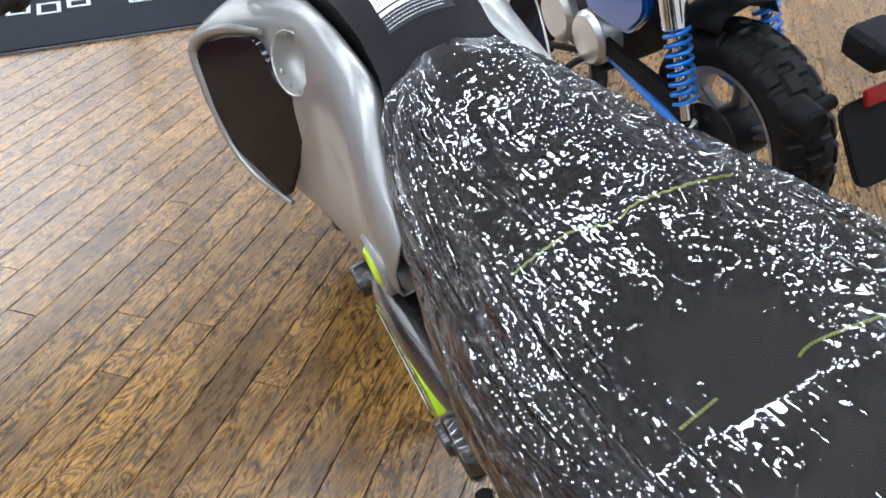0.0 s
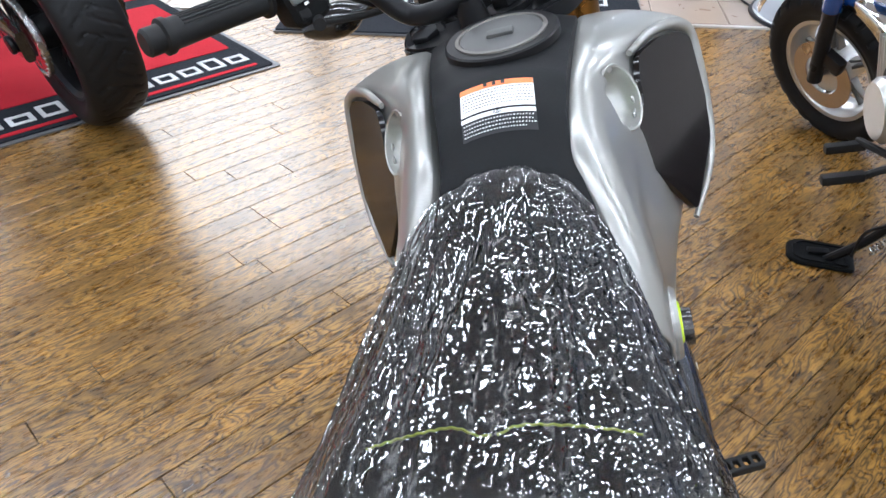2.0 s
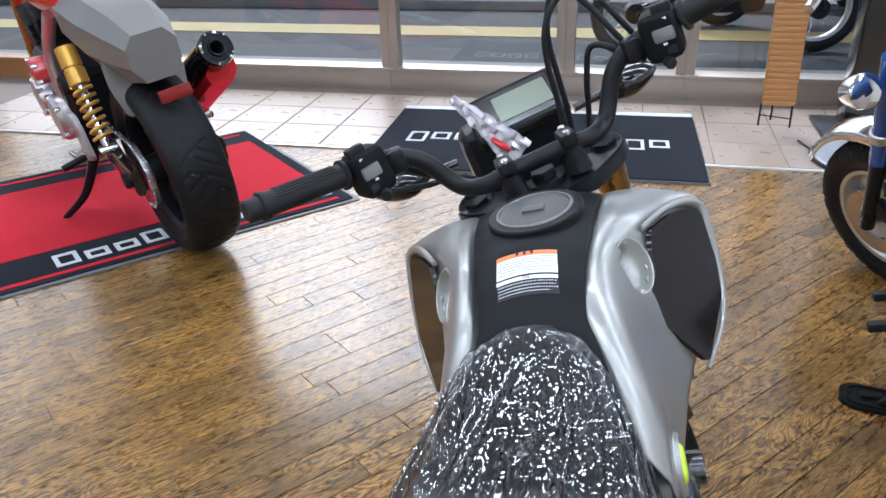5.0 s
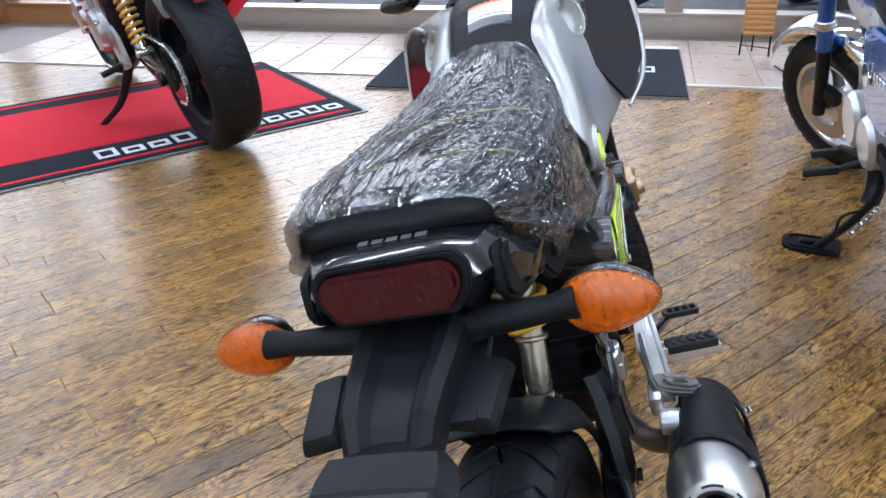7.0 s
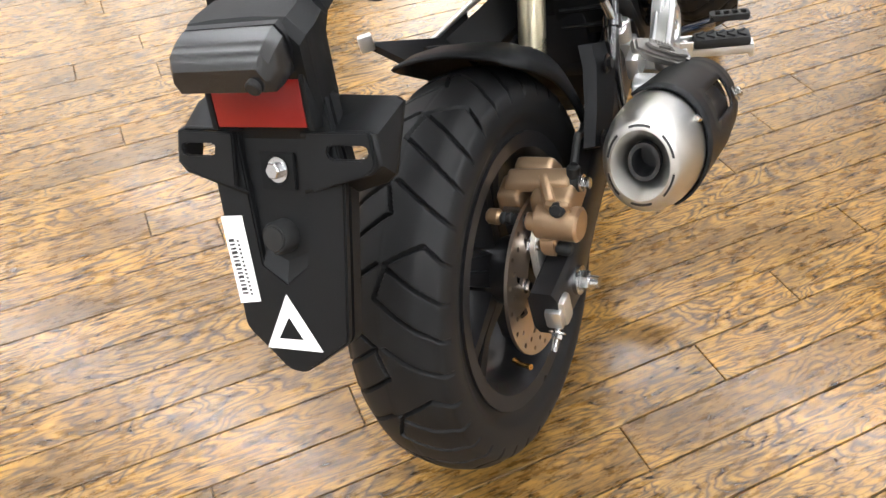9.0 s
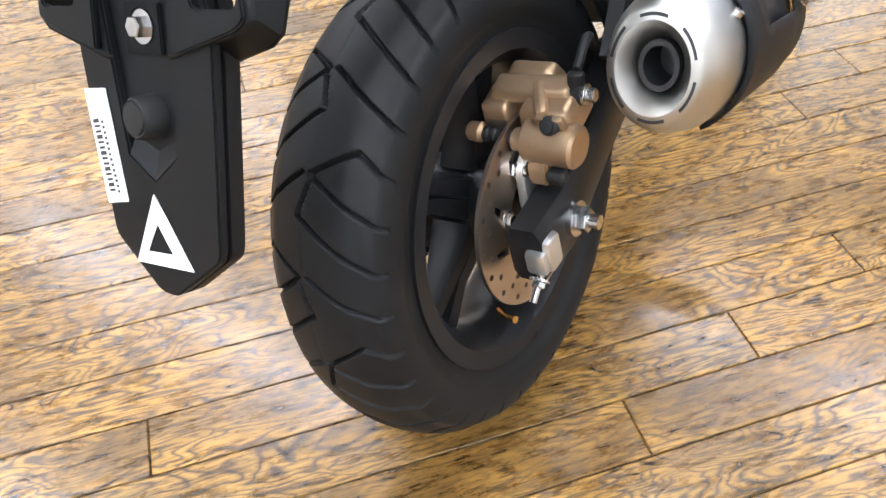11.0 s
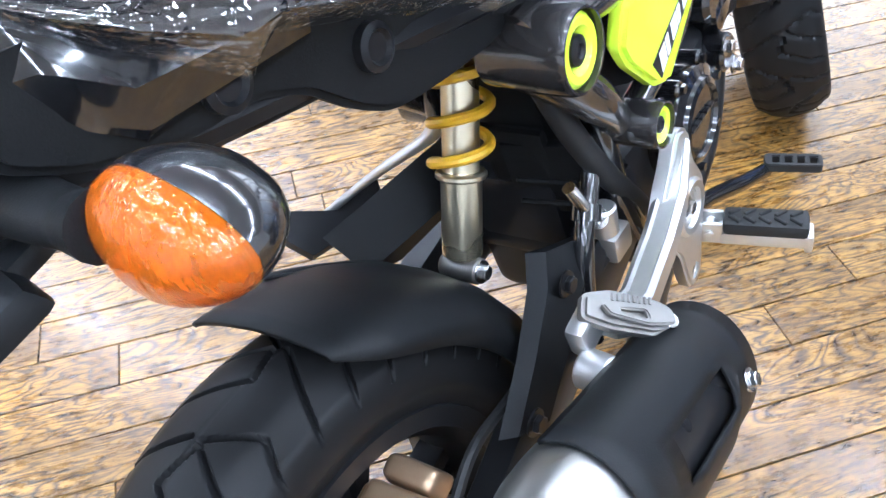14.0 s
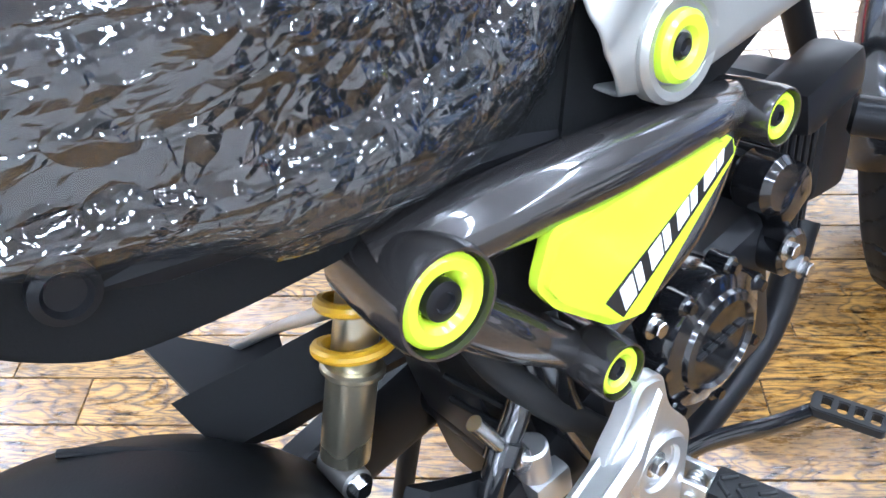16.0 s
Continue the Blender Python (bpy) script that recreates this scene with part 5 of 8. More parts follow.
# rear mudguard with the plate holder
bm = bmesh.new()
rings = []
for y, z, w, h in ((-0.005, 0.694, 0.052, 0.030), (-0.05, 0.686, 0.050, 0.030), (-0.09, 0.678, 0.046, 0.030), (-0.125, 0.672, 0.043, 0.034), (-0.150, 0.664, 0.040, 0.034), (-0.172, 0.646, 0.034, 0.028)):
    rings.append([V(x - 0.004, y, zz) for x, zz in ((-w, z - h * 0.5), (w, z - h * 0.5), (w, z + h * 0.35), (w * 0.82, z + h * 0.62), (w * 0.58, z + h * 0.50), (w * 0.40, z + h * 0.18), (-w * 0.40, z + h * 0.18), (-w * 0.58, z + h * 0.50), (-w * 0.82, z + h * 0.62), (-w, z + h * 0.35))])
ring_mesh(bm, rings)
stay = part("mudguard_stay", bm, MATTE, small_bike, "matte black mudguard stay with raised rails", smooth=20)
bm = bmesh.new()
rings = []
for y, w, z1, z0 in ((-0.158, 0.036, 0.660, 0.640), (-0.176, 0.048, 0.664, 0.612), (-0.186, 0.053, 0.672, 0.590), (-0.205, 0.058, 0.670, 0.570), (-0.217, 0.058, 0.668, 0.560), (-0.223, 0.054, 0.663, 0.562)):
    rings.append([V(x + 0.002, y, zz) for x, zz in ((-w * 0.78, z0), (w * 0.78, z0), (w * 0.88, z0 + (z1 - z0) * 0.5), (w, z1 - 0.014), (w * 0.80, z1), (w * 0.3, z1 + 0.002), (-w * 0.3, z1 + 0.002), (-w * 0.80, z1), (-w, z1 - 0.014), (-w * 0.88, z0 + (z1 - z0) * 0.5))])
ring_mesh(bm, rings)
bmesh.ops.bevel(bm, geom=[e for e in bm.edges if e.calc_face_angle(0) > 0.45], offset=0.0025, segments=2, affect='EDGES')
part("mudguard_head", bm, MATTE, stay, "matte black moulded mudguard head", smooth=28)
bm = bmesh.new()
box(bm, (0.118, 0.110, 0.012), pose(0.000, -0.080, 0.660, 10, 0, 0), 0.004, 2)
part("stay_web", bm, MATTE, stay)
for x, y, z, turn in ((-0.063, -0.128, 0.672, 5), (0.058, -0.098, 0.655, -6)):
    bm = bmesh.new()
    box(bm, (0.040, 0.074, 0.016), pose(x, y, z, 12, -8 if x < 0 else 10, turn), 0.006, 2, (0.72, 0.86))
    part("stay_wing", bm, MATTE, stay)
PL = Matrix.Translation((-0.001, -0.239, 0.554)) @ Matrix.Rotation(radians(90 - 26), 4, 'X')
bm = bmesh.new()
plate(bm, rounded([(-0.052, 0.060), (0.052, 0.060), (0.066, 0.0), (0.058, -0.135), (0.012, -0.168), (-0.005, -0.168), (-0.048, -0.135), (-0.066, 0.0)], 0.006), [], 0.016, PL @ Matrix.Translation((0, 0, -0.022)), 0.003)
guard = part("rear_mudguard", bm, MATTE, small_bike, "matte black rear mudguard with a blank plate holder", smooth=25)
for s in (-1, 1):
    bm = bmesh.new()
    face = rounded([(s * 0.036, 0.030), (s * 0.094, 0.031), (s * 0.098, 0.006), (s * 0.090, 0.000), (s * 0.038, -0.015)], 0.004)
    plate(bm, face, [slot(s * 0.074, 0.016, 0.036, 0.010)], 0.005, PL @ Matrix.Translation((0, 0, 0.000)), 0.0012)
    part("plate_ear", bm, MATTE, guard, smooth=25)
    bm = bmesh.new()
    front = [(0.030, 0.030), (0.088, 0.0315), (0.096, 0.029), (0.099, 0.006), (0.091, -0.001), (0.030, -0.017)]
    back = [(0.036, 0.056, -0.032), (0.094, 0.054, -0.032), (0.102, 0.050, -0.031), (0.100, -0.002, -0.018), (0.092, -0.009, -0.017), (0.030, -0.028, -0.020)]
    rings = [[PL @ V(s * x, y, z) for x, y in front] for z in (0.002, -0.004)] + [[PL @ V(s * x, y, z - d) for x, y, z in back] for d in (0.0, 0.004)]
    ring_mesh(bm, rings, closed=False, cap=False)
    sk = part("ear_shroud", bm, MATTE, guard, smooth=30)
    mo = sk.modifiers.new("thick", 'SOLIDIFY'); mo.thickness, mo.offset = 0.003, -1 if s > 0 else 1
CHAN = [(-0.037, 0.052), (0.040, 0.052), (0.038, 0.020), (0.032, -0.018), (0.023, -0.076), (0.002, -0.092), (-0.022, -0.078), (-0.030, -0.018), (-0.035, 0.020)]
bm = bmesh.new()
plate(bm, rounded([(-0.052, 0.059), (0.052, 0.059), (0.066, 0.0), (0.058, -0.135), (0.012, -0.168), (-0.005, -0.168), (-0.048, -0.135), (-0.066, 0.0)], 0.006), [CHAN], 0.007, PL @ Matrix.Translation((0, 0, -0.007)), 0.0015)
part("guard_face", bm, MATTE, guard, smooth=25)
bm = bmesh.new()
ring_mesh(bm, [[PL @ V(*q) for q in r] for r in ([(-0.0225, -0.066, -0.0062), (-0.0225, -0.078, -0.0005), (-0.0225, -0.079, -0.007)], [(0.0005, -0.074, -0.0062), (0.0015, -0.0925, -0.0005), (0.0015, -0.094, -0.007)], [(0.0235, -0.064, -0.0062), (0.0235, -0.076, -0.0005), (0.0235, -0.077, -0.007)])])
part("chin_ramp", bm, MATTE, guard, smooth=20)
bm = bmesh.new()
plate(bm, rounded([(-0.017, -0.016), (0.017, -0.016), (0.017, 0.014), (-0.017, 0.014)], 0.002), [circle(0, 0, 0.011, 20)], 0.003, PL @ Matrix.Translation((0, 0, -0.006)), 0.0008)
part("bolt_recess", bm, GRAINED, guard)
bm = bmesh.new()
bolt(bm, PL @ V(0, 0, -0.005), PL.to_3x3() @ V(0, 0, 1), 0.0068, 0.007)
part("plate_bolt", bm, STEEL, guard, "shiny zinc bolt")
bm = bmesh.new()
lathe(bm, [(0.014, 0), (0.0135, 0.012), (0.0115, 0.015), (0.010, 0.0145), (0.0095, 0.016), (0.002, 0.0165)], PL @ Matrix.Translation((0, -0.053, -0.006)), 28)
part("rubber_stop", bm, RUBBER2, guard, "round black rubber stop")
bm = bmesh.new()
plate(bm, [(-0.062, -0.040), (-0.039, -0.038), (-0.028, -0.110), (-0.050, -0.114)], [], 0.0008, PL @ Matrix.Translation((0, 0, 0.0006)))
stk = part("barcode_sticker", bm, WHITEPAINT, guard, "white sticker with black bars")
bm = bmesh.new()
for k in range(14):
    t = 0.30 + 0.045 * k
    y = -0.037 - 0.076 * t
    x = -0.062 + 0.016 * t
    box(bm, (0.006, 0.0016 if k % 3 else 0.0026, 0.0004), PL @ pose(x + 0.0045, y, 0.0017, 0, 0, 10))
    box(bm, (0.0022, 0.0018, 0.0004), PL @ pose(x + 0.0115, y, 0.0017, 0, 0, 10))
part("bars", bm, BLACKPRINT, stk)
bm = bmesh.new()
plate(bm, [(0.000, -0.101), (-0.025, -0.150), (0.033, -0.146)], [[(0.0005, -0.120), (-0.012, -0.1405), (0.0145, -0.1385)]], 0.0008, PL @ Matrix.Translation((0, 0, 0.0006)))
part("triangle_mark", bm, WHITEPAINT, guard, "white triangle outline")
bm = bmesh.new()
box(bm, (0.088, 0.008, 0.036), pose(0.000, -0.2255, 0.606, -16, 0, 0), 0.002)
part("reflector", bm, REFLECT, guard, "red reflector")
for sx in (-1, 1):
    part("reflector_frame", box(bmesh.new(), (0.006, 0.014, 0.042), pose(sx * 0.047, -0.223, 0.606, -16, 0, 0), 0.002), GRAINED, guard)


def lamp_shell(stations, cx):
    out = bmesh.new()
    rows = []
    for y, w, z1, z0 in stations:
        rows.append([V(x + cx, y, zz) for x, zz in ((-w * 0.94, z0), (w * 0.94, z0), (w, z0 + 0.008), (w, z1 - 0.008), (w * 0.90, z1), (-w * 0.90, z1), (-w, z1 - 0.008), (-w, z0 + 0.008))])
    ring_mesh(out, rows)
    bmesh.ops.bevel(out, geom=[e for e in out.edges if e.calc_face_angle(0) > 0.5], offset=0.002, segments=2, affect='EDGES')
    return out


lamp2 = part("plate_lamp", lamp_shell(((-0.2275, 0.047, 0.667, 0.632), (-0.240, 0.0475, 0.663, 0.630), (-0.250, 0.0465, 0.658, 0.629), (-0.256, 0.043, 0.649, 0.632)), 0.002), LAMPBLK, guard, "black number plate lamp cover", smooth=30)
part("lamp_gasket", lamp_shell(((-0.219, 0.044, 0.662, 0.630), (-0.2265, 0.0445, 0.662, 0.631)), 0.002), RUBBER2, lamp2)
part("lamp_base", lamp_shell(((-0.2205, 0.0475, 0.668, 0.640), (-0.2255, 0.0475, 0.667, 0.640)), 0.002), SATINBLK, lamp2)
part("lamp_screw", cyl(bmesh.new(), (0.034, -0.250, 0.638), (0.034, -0.260, 0.636), 0.006, seg=16, edge=0.001), RUBBER2, lamp2)
# left pillion footrest: a black arm with a ribbed pale insert, its silver hanger behind
LT, LS0, LS1, LL1, LL0 = V(-0.186, 0.177, 0.462), V(-0.139, 0.239, 0.425), V(-0.080, 0.262, 0.460), V(-0.078, 0.258, 0.425), V(-0.122, 0.192, 0.412)
ln = (LS0 - LT).cross(LL0 - LT).normalized()
if ln.z < 0:
    ln = -ln
bm = bmesh.new()
ring_mesh(bm, [[q + ln * h for q in (LT, LS0, LS1, LL1, LL0)] for h in (0.0, -0.010)])
peg = part("pillion_footrest", bm, SATINBLK, small_bike, "black pillion footrest with a ribbed pale insert")
ia, ib, ic = LT.lerp(LS0, 0.22).lerp(LL0, 0.10), LT.lerp(LS0, 0.86).lerp(LL0, 0.14), LT.lerp(LL0, 0.50).lerp(LS0, 0.26)
bm = bmesh.new()
ring_mesh(bm, [[q + ln * h for q in (ia, ib, ic)] for h in (0.0035, -0.002)])
pale = part("peg_insert", bm, CASTALU, peg, "ribbed bright insert")
for k in range(8):
    t = 0.10 + 0.10 * k
    bm = bmesh.new()
    cyl(bm, ia.lerp(ib, t) + ln * 0.0036, ia.lerp(ic, t).lerp(ib.lerp(ic, t), t) + ln * 0.0036, 0.0011, seg=6)
    part("rib", bm, DULLCAST, pale)
bm = bmesh.new()
tube(bm, [LS0 + ln * -0.004, LS1 + V(0, 0, 0.002), V(-0.030, 0.282, 0.490), V(-0.012, 0.290, 0.505)], [0.004, 0.0045, 0.006, 0.009], 12)
part("peg_hanger", bm, CASTALU, peg, "silver hanger arm")
bm = bmesh.new()
box(bm, (0.020, 0.016, 0.022), Matrix.Translation(LT + V(-0.002, -0.002, 0.0)) @ Matrix.Rotation(0.6, 4, 'Z'), 0.004)
part("peg_tip", bm, CASTALU, peg, "pale metal tip")

# seat: cross sections from the tail to the tank
SEAT = [(-0.034, 0.070, 0.786, 0.774), (-0.024, 0.090, 0.792, 0.766), (0.0, 0.108, 0.795, 0.750), (0.06, 0.122, 0.797, 0.728), (0.13, 0.128, 0.794, 0.703), (0.21, 0.124, 0.790, 0.686), (0.29, 0.111, 0.787, 0.677),
        (0.35, 0.100, 0.787, 0.683), (0.41, 0.087, 0.791, 0.704), (0.45, 0.075, 0.797, 0.730), (0.475, 0.055, 0.803, 0.760), (0.488, 0.028, 0.806, 0.782)]


def seat_at(y, grow=0.0):
    ys = [s[0] for s in SEAT]
    w = np.interp(y, ys, [s[1] for s in SEAT]) + grow
    zt = np.interp(y, ys, [s[2] for s in SEAT]) + grow
    zb = np.interp(y, ys, [s[3] for s in SEAT])
    return w, zt, zb


def seat_section(y, grow=0.0, k=33):
    w, zt, zb = seat_at(y, grow)
    h = zt - zb
    out = []
    for a in np.linspace(0, math.pi, k):
        c, s = math.cos(a), math.sin(a)
        x = w * (1 if c > 0 else -1) * abs(c) ** 0.55
        out.append(V(x, y, zb + h * abs(s) ** 0.42 - 0.004 * math.exp(-(x / 0.016) ** 2)))
    return out


ys = np.interp(np.linspace(0, 1, 46), np.linspace(0, 1, len(SEAT)), [s[0] for s in SEAT])
bm = bmesh.new()
ring_mesh(bm, [seat_section(y) for y in ys])
seat = part("seat", bm, SEATSKIN, small_bike, "black vinyl seat with lime stitching", smooth=60)
for y0, x0, x1 in ((0.240, -0.072, 0.004), (0.236, 0.008, 0.088), (0.085, 0.012, 0.060), (0.083, 0.068, 0.098), (0.086, -0.060, -0.036)):
    bm = bmesh.new()
    pts = []
    for x in np.linspace(x0, x1, 44):
        y = y0 - 0.16 * abs(x) - 0.010 * math.exp(-(x / 0.012) ** 2)
        w, zt, zb = seat_at(y)
        q = min(1.0, abs(x) / w)
        s = math.sqrt(max(0.0, 1 - q ** (2 / 0.55)))
        pts.append(V(x, y, zb + (zt - zb) * s ** 0.42 - 0.004 * math.exp(-(x / 0.016) ** 2) + 0.001 + 0.0006 * math.sin(x * 2600)))
    tube(bm, pts, 0.0008, 6, smooth=False)
    part("stitch_line", bm, THREAD, seat, "lime green stitching")

# clear film over the seat, gathered in folds
film = thing("plastic_film", BIKE, "crumpled clear protective film wrapped over the motorcycle seat", "plastic film")
NF, KF = 400, 400
FR = random.Random(11)
FOLDS = [(FR.uniform(-0.02, 0.50), FR.uniform(-0.20, 0.16), FR.uniform(-0.25, 0.25), FR.uniform(0.06, 0.26), FR.uniform(0.0012, 0.0036)) for k in range(90)]
gy = np.linspace(-0.030, 0.493, NF)
gs = np.linspace(-0.27, 0.27, KF)
GY, GS = np.meshgrid(gy, gs, indexing='ij')
crum = np.full(GY.shape, 1.5)
for k in range(4200):
    # a dented facet round each centre; the lowest facet shows, with sharp creases between
    cy, cs = FR.uniform(-0.04, 0.50), FR.uniform(-0.27, 0.27)
    ty, ts, h = FR.uniform(-1, 1), FR.uniform(-1, 1), FR.uniform(-1, 1)
    drawn = FR.random() < (0.93 if -0.20 < cs < 0.05 else 0.62)
    lu, lv, turn = (0.042, 0.0036, 0.35 * (0.25 - cs)) if drawn else (FR.uniform(0.006, 0.014), FR.uniform(0.004, 0.009), FR.uniform(-1.5, 1.5))
    reach = 2.6 * max(lu, lv)
    i0, i1 = np.searchsorted(gy, (cy - reach, cy + reach))
    j0, j1 = np.searchsorted(gs, (cs - reach, cs + reach))
    if i1 <= i0 or j1 <= j0:
        continue
    a, b = GY[i0:i1, j0:j1] - cy, GS[i0:i1, j0:j1] - cs
    du, dv = (a * math.cos(turn) + b * math.sin(turn)) / lu, (b * math.cos(turn) - a * math.sin(turn)) / lv
    crum[i0:i1, j0:j1] = np.minimum(crum[i0:i1, j0:j1], 0.55 * np.maximum(np.abs(du), np.abs(dv)) + 0.40 * (ty * du + ts * dv) + 0.30 * h)
calm = sum(np.roll(crum, (i, j), (0, 1)) for i in range(-18, 19, 6) for j in range(-18, 19, 6)) / 49
crum = (crum - calm) * 0.0021
for fy, fs, slope, length, high in FOLDS:
    # long pinched folds that fan out towards the tail
    along = GY - fy
    off = GS - fs - (slope + 0.5 * fs) * 0.5 * along
    crum += high * np.exp(-np.abs(off) / 0.0022) * np.clip(1 - np.abs(along) / length, 0, 1)


def film_rows(s0, s1):
    rings = []
    for i, y in enumerate(gy):
        w, zt, zb = seat_at(min(max(y, -0.034), 0.488), 0.004)
        foot = np.interp(y, [-0.04, -0.02, 0.02, 0.040, 0.056, 0.11, 0.15, 0.19, 0.215, 0.255, 0.30, 0.37, 0.40, 0.42, 0.45, 0.49], [0.772, 0.752, 0.716, 0.700, 0.712, 0.692, 0.676, 0.662, 0.641, 0.632, 0.625, 0.622, 0.633, 0.652, 0.705, 0.782])
        foot = min(foot, zb - 0.002) + 0.004 * noise.noise(Vector((y * 30, 2, 1)))
        row = []
        for j in range(s0, s1):
            u = j / (KF - 1) * 2 - 1
            hang = 0.20
            if abs(u) < 1 - hang:
                a = math.pi / 2 * (1 - u / (1 - hang))
                c, s = math.cos(a), math.sin(a)
                x, z = w * (1 if c > 0 else -1) * abs(c) ** 0.55, zb + (zt - zb) * max(abs(s), 1e-4) ** 0.42
                nx, nz = c, max(s, 0.15)
            else:
                t = (abs(u) - (1 - hang)) / hang
                sg = 1 if u > 0 else -1
                x, z = sg * (w + 0.004 + 0.008 * math.sin(3.1 * t) - max(0.008, w - 0.114) * t), zb + (foot - zb) * t
                nx, nz = sg, 0.0
            f = 0.0045 + crum[i, j] + 0.0025 * noise.noise(Vector((x * 25, y * 10, z * 25)))
            f = max(f, 0.0008)
            if y > 0.478 or y < -0.032:
                f *= 0.6
            row.append(V(x + nx * f, y, z + nz * f))
        rings.append(row)
    return rings


LO, HI = int(KF * 0.10), int(KF * 0.90)
for name, s0, s1, words in (("film_top", LO, HI, ""), ("film_flap", 0, LO + 1, "loose hanging edge of the film"), ("film_flap", HI - 1, KF, "loose hanging edge of the film")):
    bm = bmesh.new()
    ring_mesh(bm, film_rows(s0, s1), closed=False, cap=False)
    part(name, bm, FILM, film, words, smooth=9)

# tank cover
TANK = [(0.400, 0.086, 0.725), (0.440, 0.080, 0.758), (0.475, 0.070, 0.786), (0.512, 0.058, 0.814), (0.545, 0.057, 0.840), (0.580, 0.061, 0.858), (0.620, 0.066, 0.866), (0.655, 0.070, 0.869), (0.715, 0.076, 0.864), (0.750, 0.070, 0.850), (0.772, 0.050, 0.822)]
TANK_X = 0.005


def tank_z(x, y):
    t = [a[0] for a in TANK]
    w = np.interp(y, t, [a[1] for a in TANK])
    z = np.interp(y, t, [a[2] for a in TANK])
    return z - 0.014 * min(1.2, ((x - TANK_X) / w) ** 2), w


bm = bmesh.new()
rings = []
for y in np.linspace(0.40, 0.772, 44):
    w = tank_z(0, y)[1]
    row = [V(x, y, tank_z(x, y)[0]) for x in np.linspace(TANK_X - w, TANK_X + w, 17)]
    row = [V(TANK_X - w - 0.004, y, row[0].z - 0.05)] + row + [V(TANK_X + w + 0.004, y, row[-1].z - 0.05)]
    rings.append(row)
ring_mesh(bm, rings, closed=False, cap=False)
tank = part("tank_cover", bm, MATTE, small_bike, "matte black tank cover", smooth=60)
sol = tank.modifiers.new("thick", 'SOLIDIFY'); sol.thickness = 0.004; sol.offset = -1
CAP = Matrix.Translation((0.010, 0.655, 0.8665)) @ Matrix.Rotation(radians(2), 4, 'X')
bm = bmesh.new()
lathe(bm, [(0.056, -0.006), (0.056, 0.0015), (0.054, 0.003), (0.050, 0.003)], CAP, 48)
cap = part("fuel_cap", bm, SATINBLK, small_bike, "grey fuel cap in a silver ring")
bm = bmesh.new()
lathe(bm, [(0.0455, 0.002), (0.0450, 0.0045), (0.0415, 0.0050), (0.0405, 0.003)], CAP, 48)
part("cap_ring", bm, DULLCAST, cap, "thin satin ring")
bm = bmesh.new()
lathe(bm, [(0.041, 0.002), (0.040, 0.0042), (0.034, 0.0052), (0.002, 0.0058)], CAP, 44)
box(bm, (0.026, 0.014, 0.006), CAP @ Matrix.Translation((0, -0.006, 0.0062)), 0.002)
part("cap_lid", bm, simple("grey_cap_plastic", (0.075, 0.075, 0.072), 0.40), cap, "dark grey lid with a key flap")


def sticker(name, x0, x1, y0, y1, material, parent, lift, label=""):
    bm = bmesh.new()
    rows = [[V(x, y, tank_z(x, y)[0] + lift) for x in np.linspace(x0, x1, 9)] for y in np.linspace(y0, y1, 5)]
    ring_mesh(bm, rows, closed=False, cap=False)
    return part(name, bm, material, parent, label)


lab = sticker("warning_label", -0.028, 0.038, 0.5485, 0.5740, WHITEPAINT, tank, 0.0012, "white and orange warning label with small print")
sticker("label_band", -0.028, 0.038, 0.5690, 0.5740, ORANGEPRINT, lab, 0.0018)


def print_row(bm, x0, x1, y, tall, rnd, gap=0.0007):
    """A line of small strokes that stands for print too fine to read."""
    x = x0
    while x < x1:
        wide = rnd.uniform(0.0007, 0.0018)
        p = V(x + wide / 2, y, tank_z(x, y)[0] + 0.0022)
        box(bm, (wide, tall, 0.0003), Matrix.Translation(p) @ Matrix.Rotation(radians(34), 4, 'X'))
        x += wide + gap


rp = random.Random(3)
bm = bmesh.new()
for r in range(6):
    print_row(bm, -0.026, 0.036, 0.5664 - r * 0.0029, 0.0010, rp, 0.0013)
for k in range(3):
    y = 0.5714
    box(bm, (0.0032, 0.0034, 0.0003), Matrix.Translation((-0.004 + k * 0.008, y, tank_z(0, y)[0] + 0.0026)) @ Matrix.Rotation(radians(28), 4, 'X'))
tagged(part("small_print", bm, BLACKPRINT, lab), kind="stuff")
lab2 = sticker("notice_label", -0.028, 0.038, 0.5290, 0.5460, BLACKPRINT, tank, 0.0012, "black and white notice label with small print")
sticker("label_strip", -0.028, 0.038, 0.5425, 0.5460, WHITEPAINT, lab2, 0.0018)
bm = bmesh.new()
for r in range(4):
    print_row(bm, -0.026, 0.036 - 0.006 * (r == 3), 0.5400 - r * 0.0028, 0.0010, rp, 0.0013)
tagged(part("small_print", bm, WHITEPAINT, lab2), kind="stuff")
# one heading can be read
txt = bpy.data.curves.new("abs", 'FONT')
txt.body, txt.size, txt.align_x, txt.extrude = "ABS", 0.0048, 'CENTER', 0.0001
tob = new("label_heading", txt)
tob.matrix_basis = Matrix.Translation((0.005, 0.5428, tank_z(0, 0.5428)[0] + 0.0024)) @ Matrix.Rotation(radians(38), 4, 'X')
tob.data.materials.append(BLACKPRINT)
tob.parent = lab2

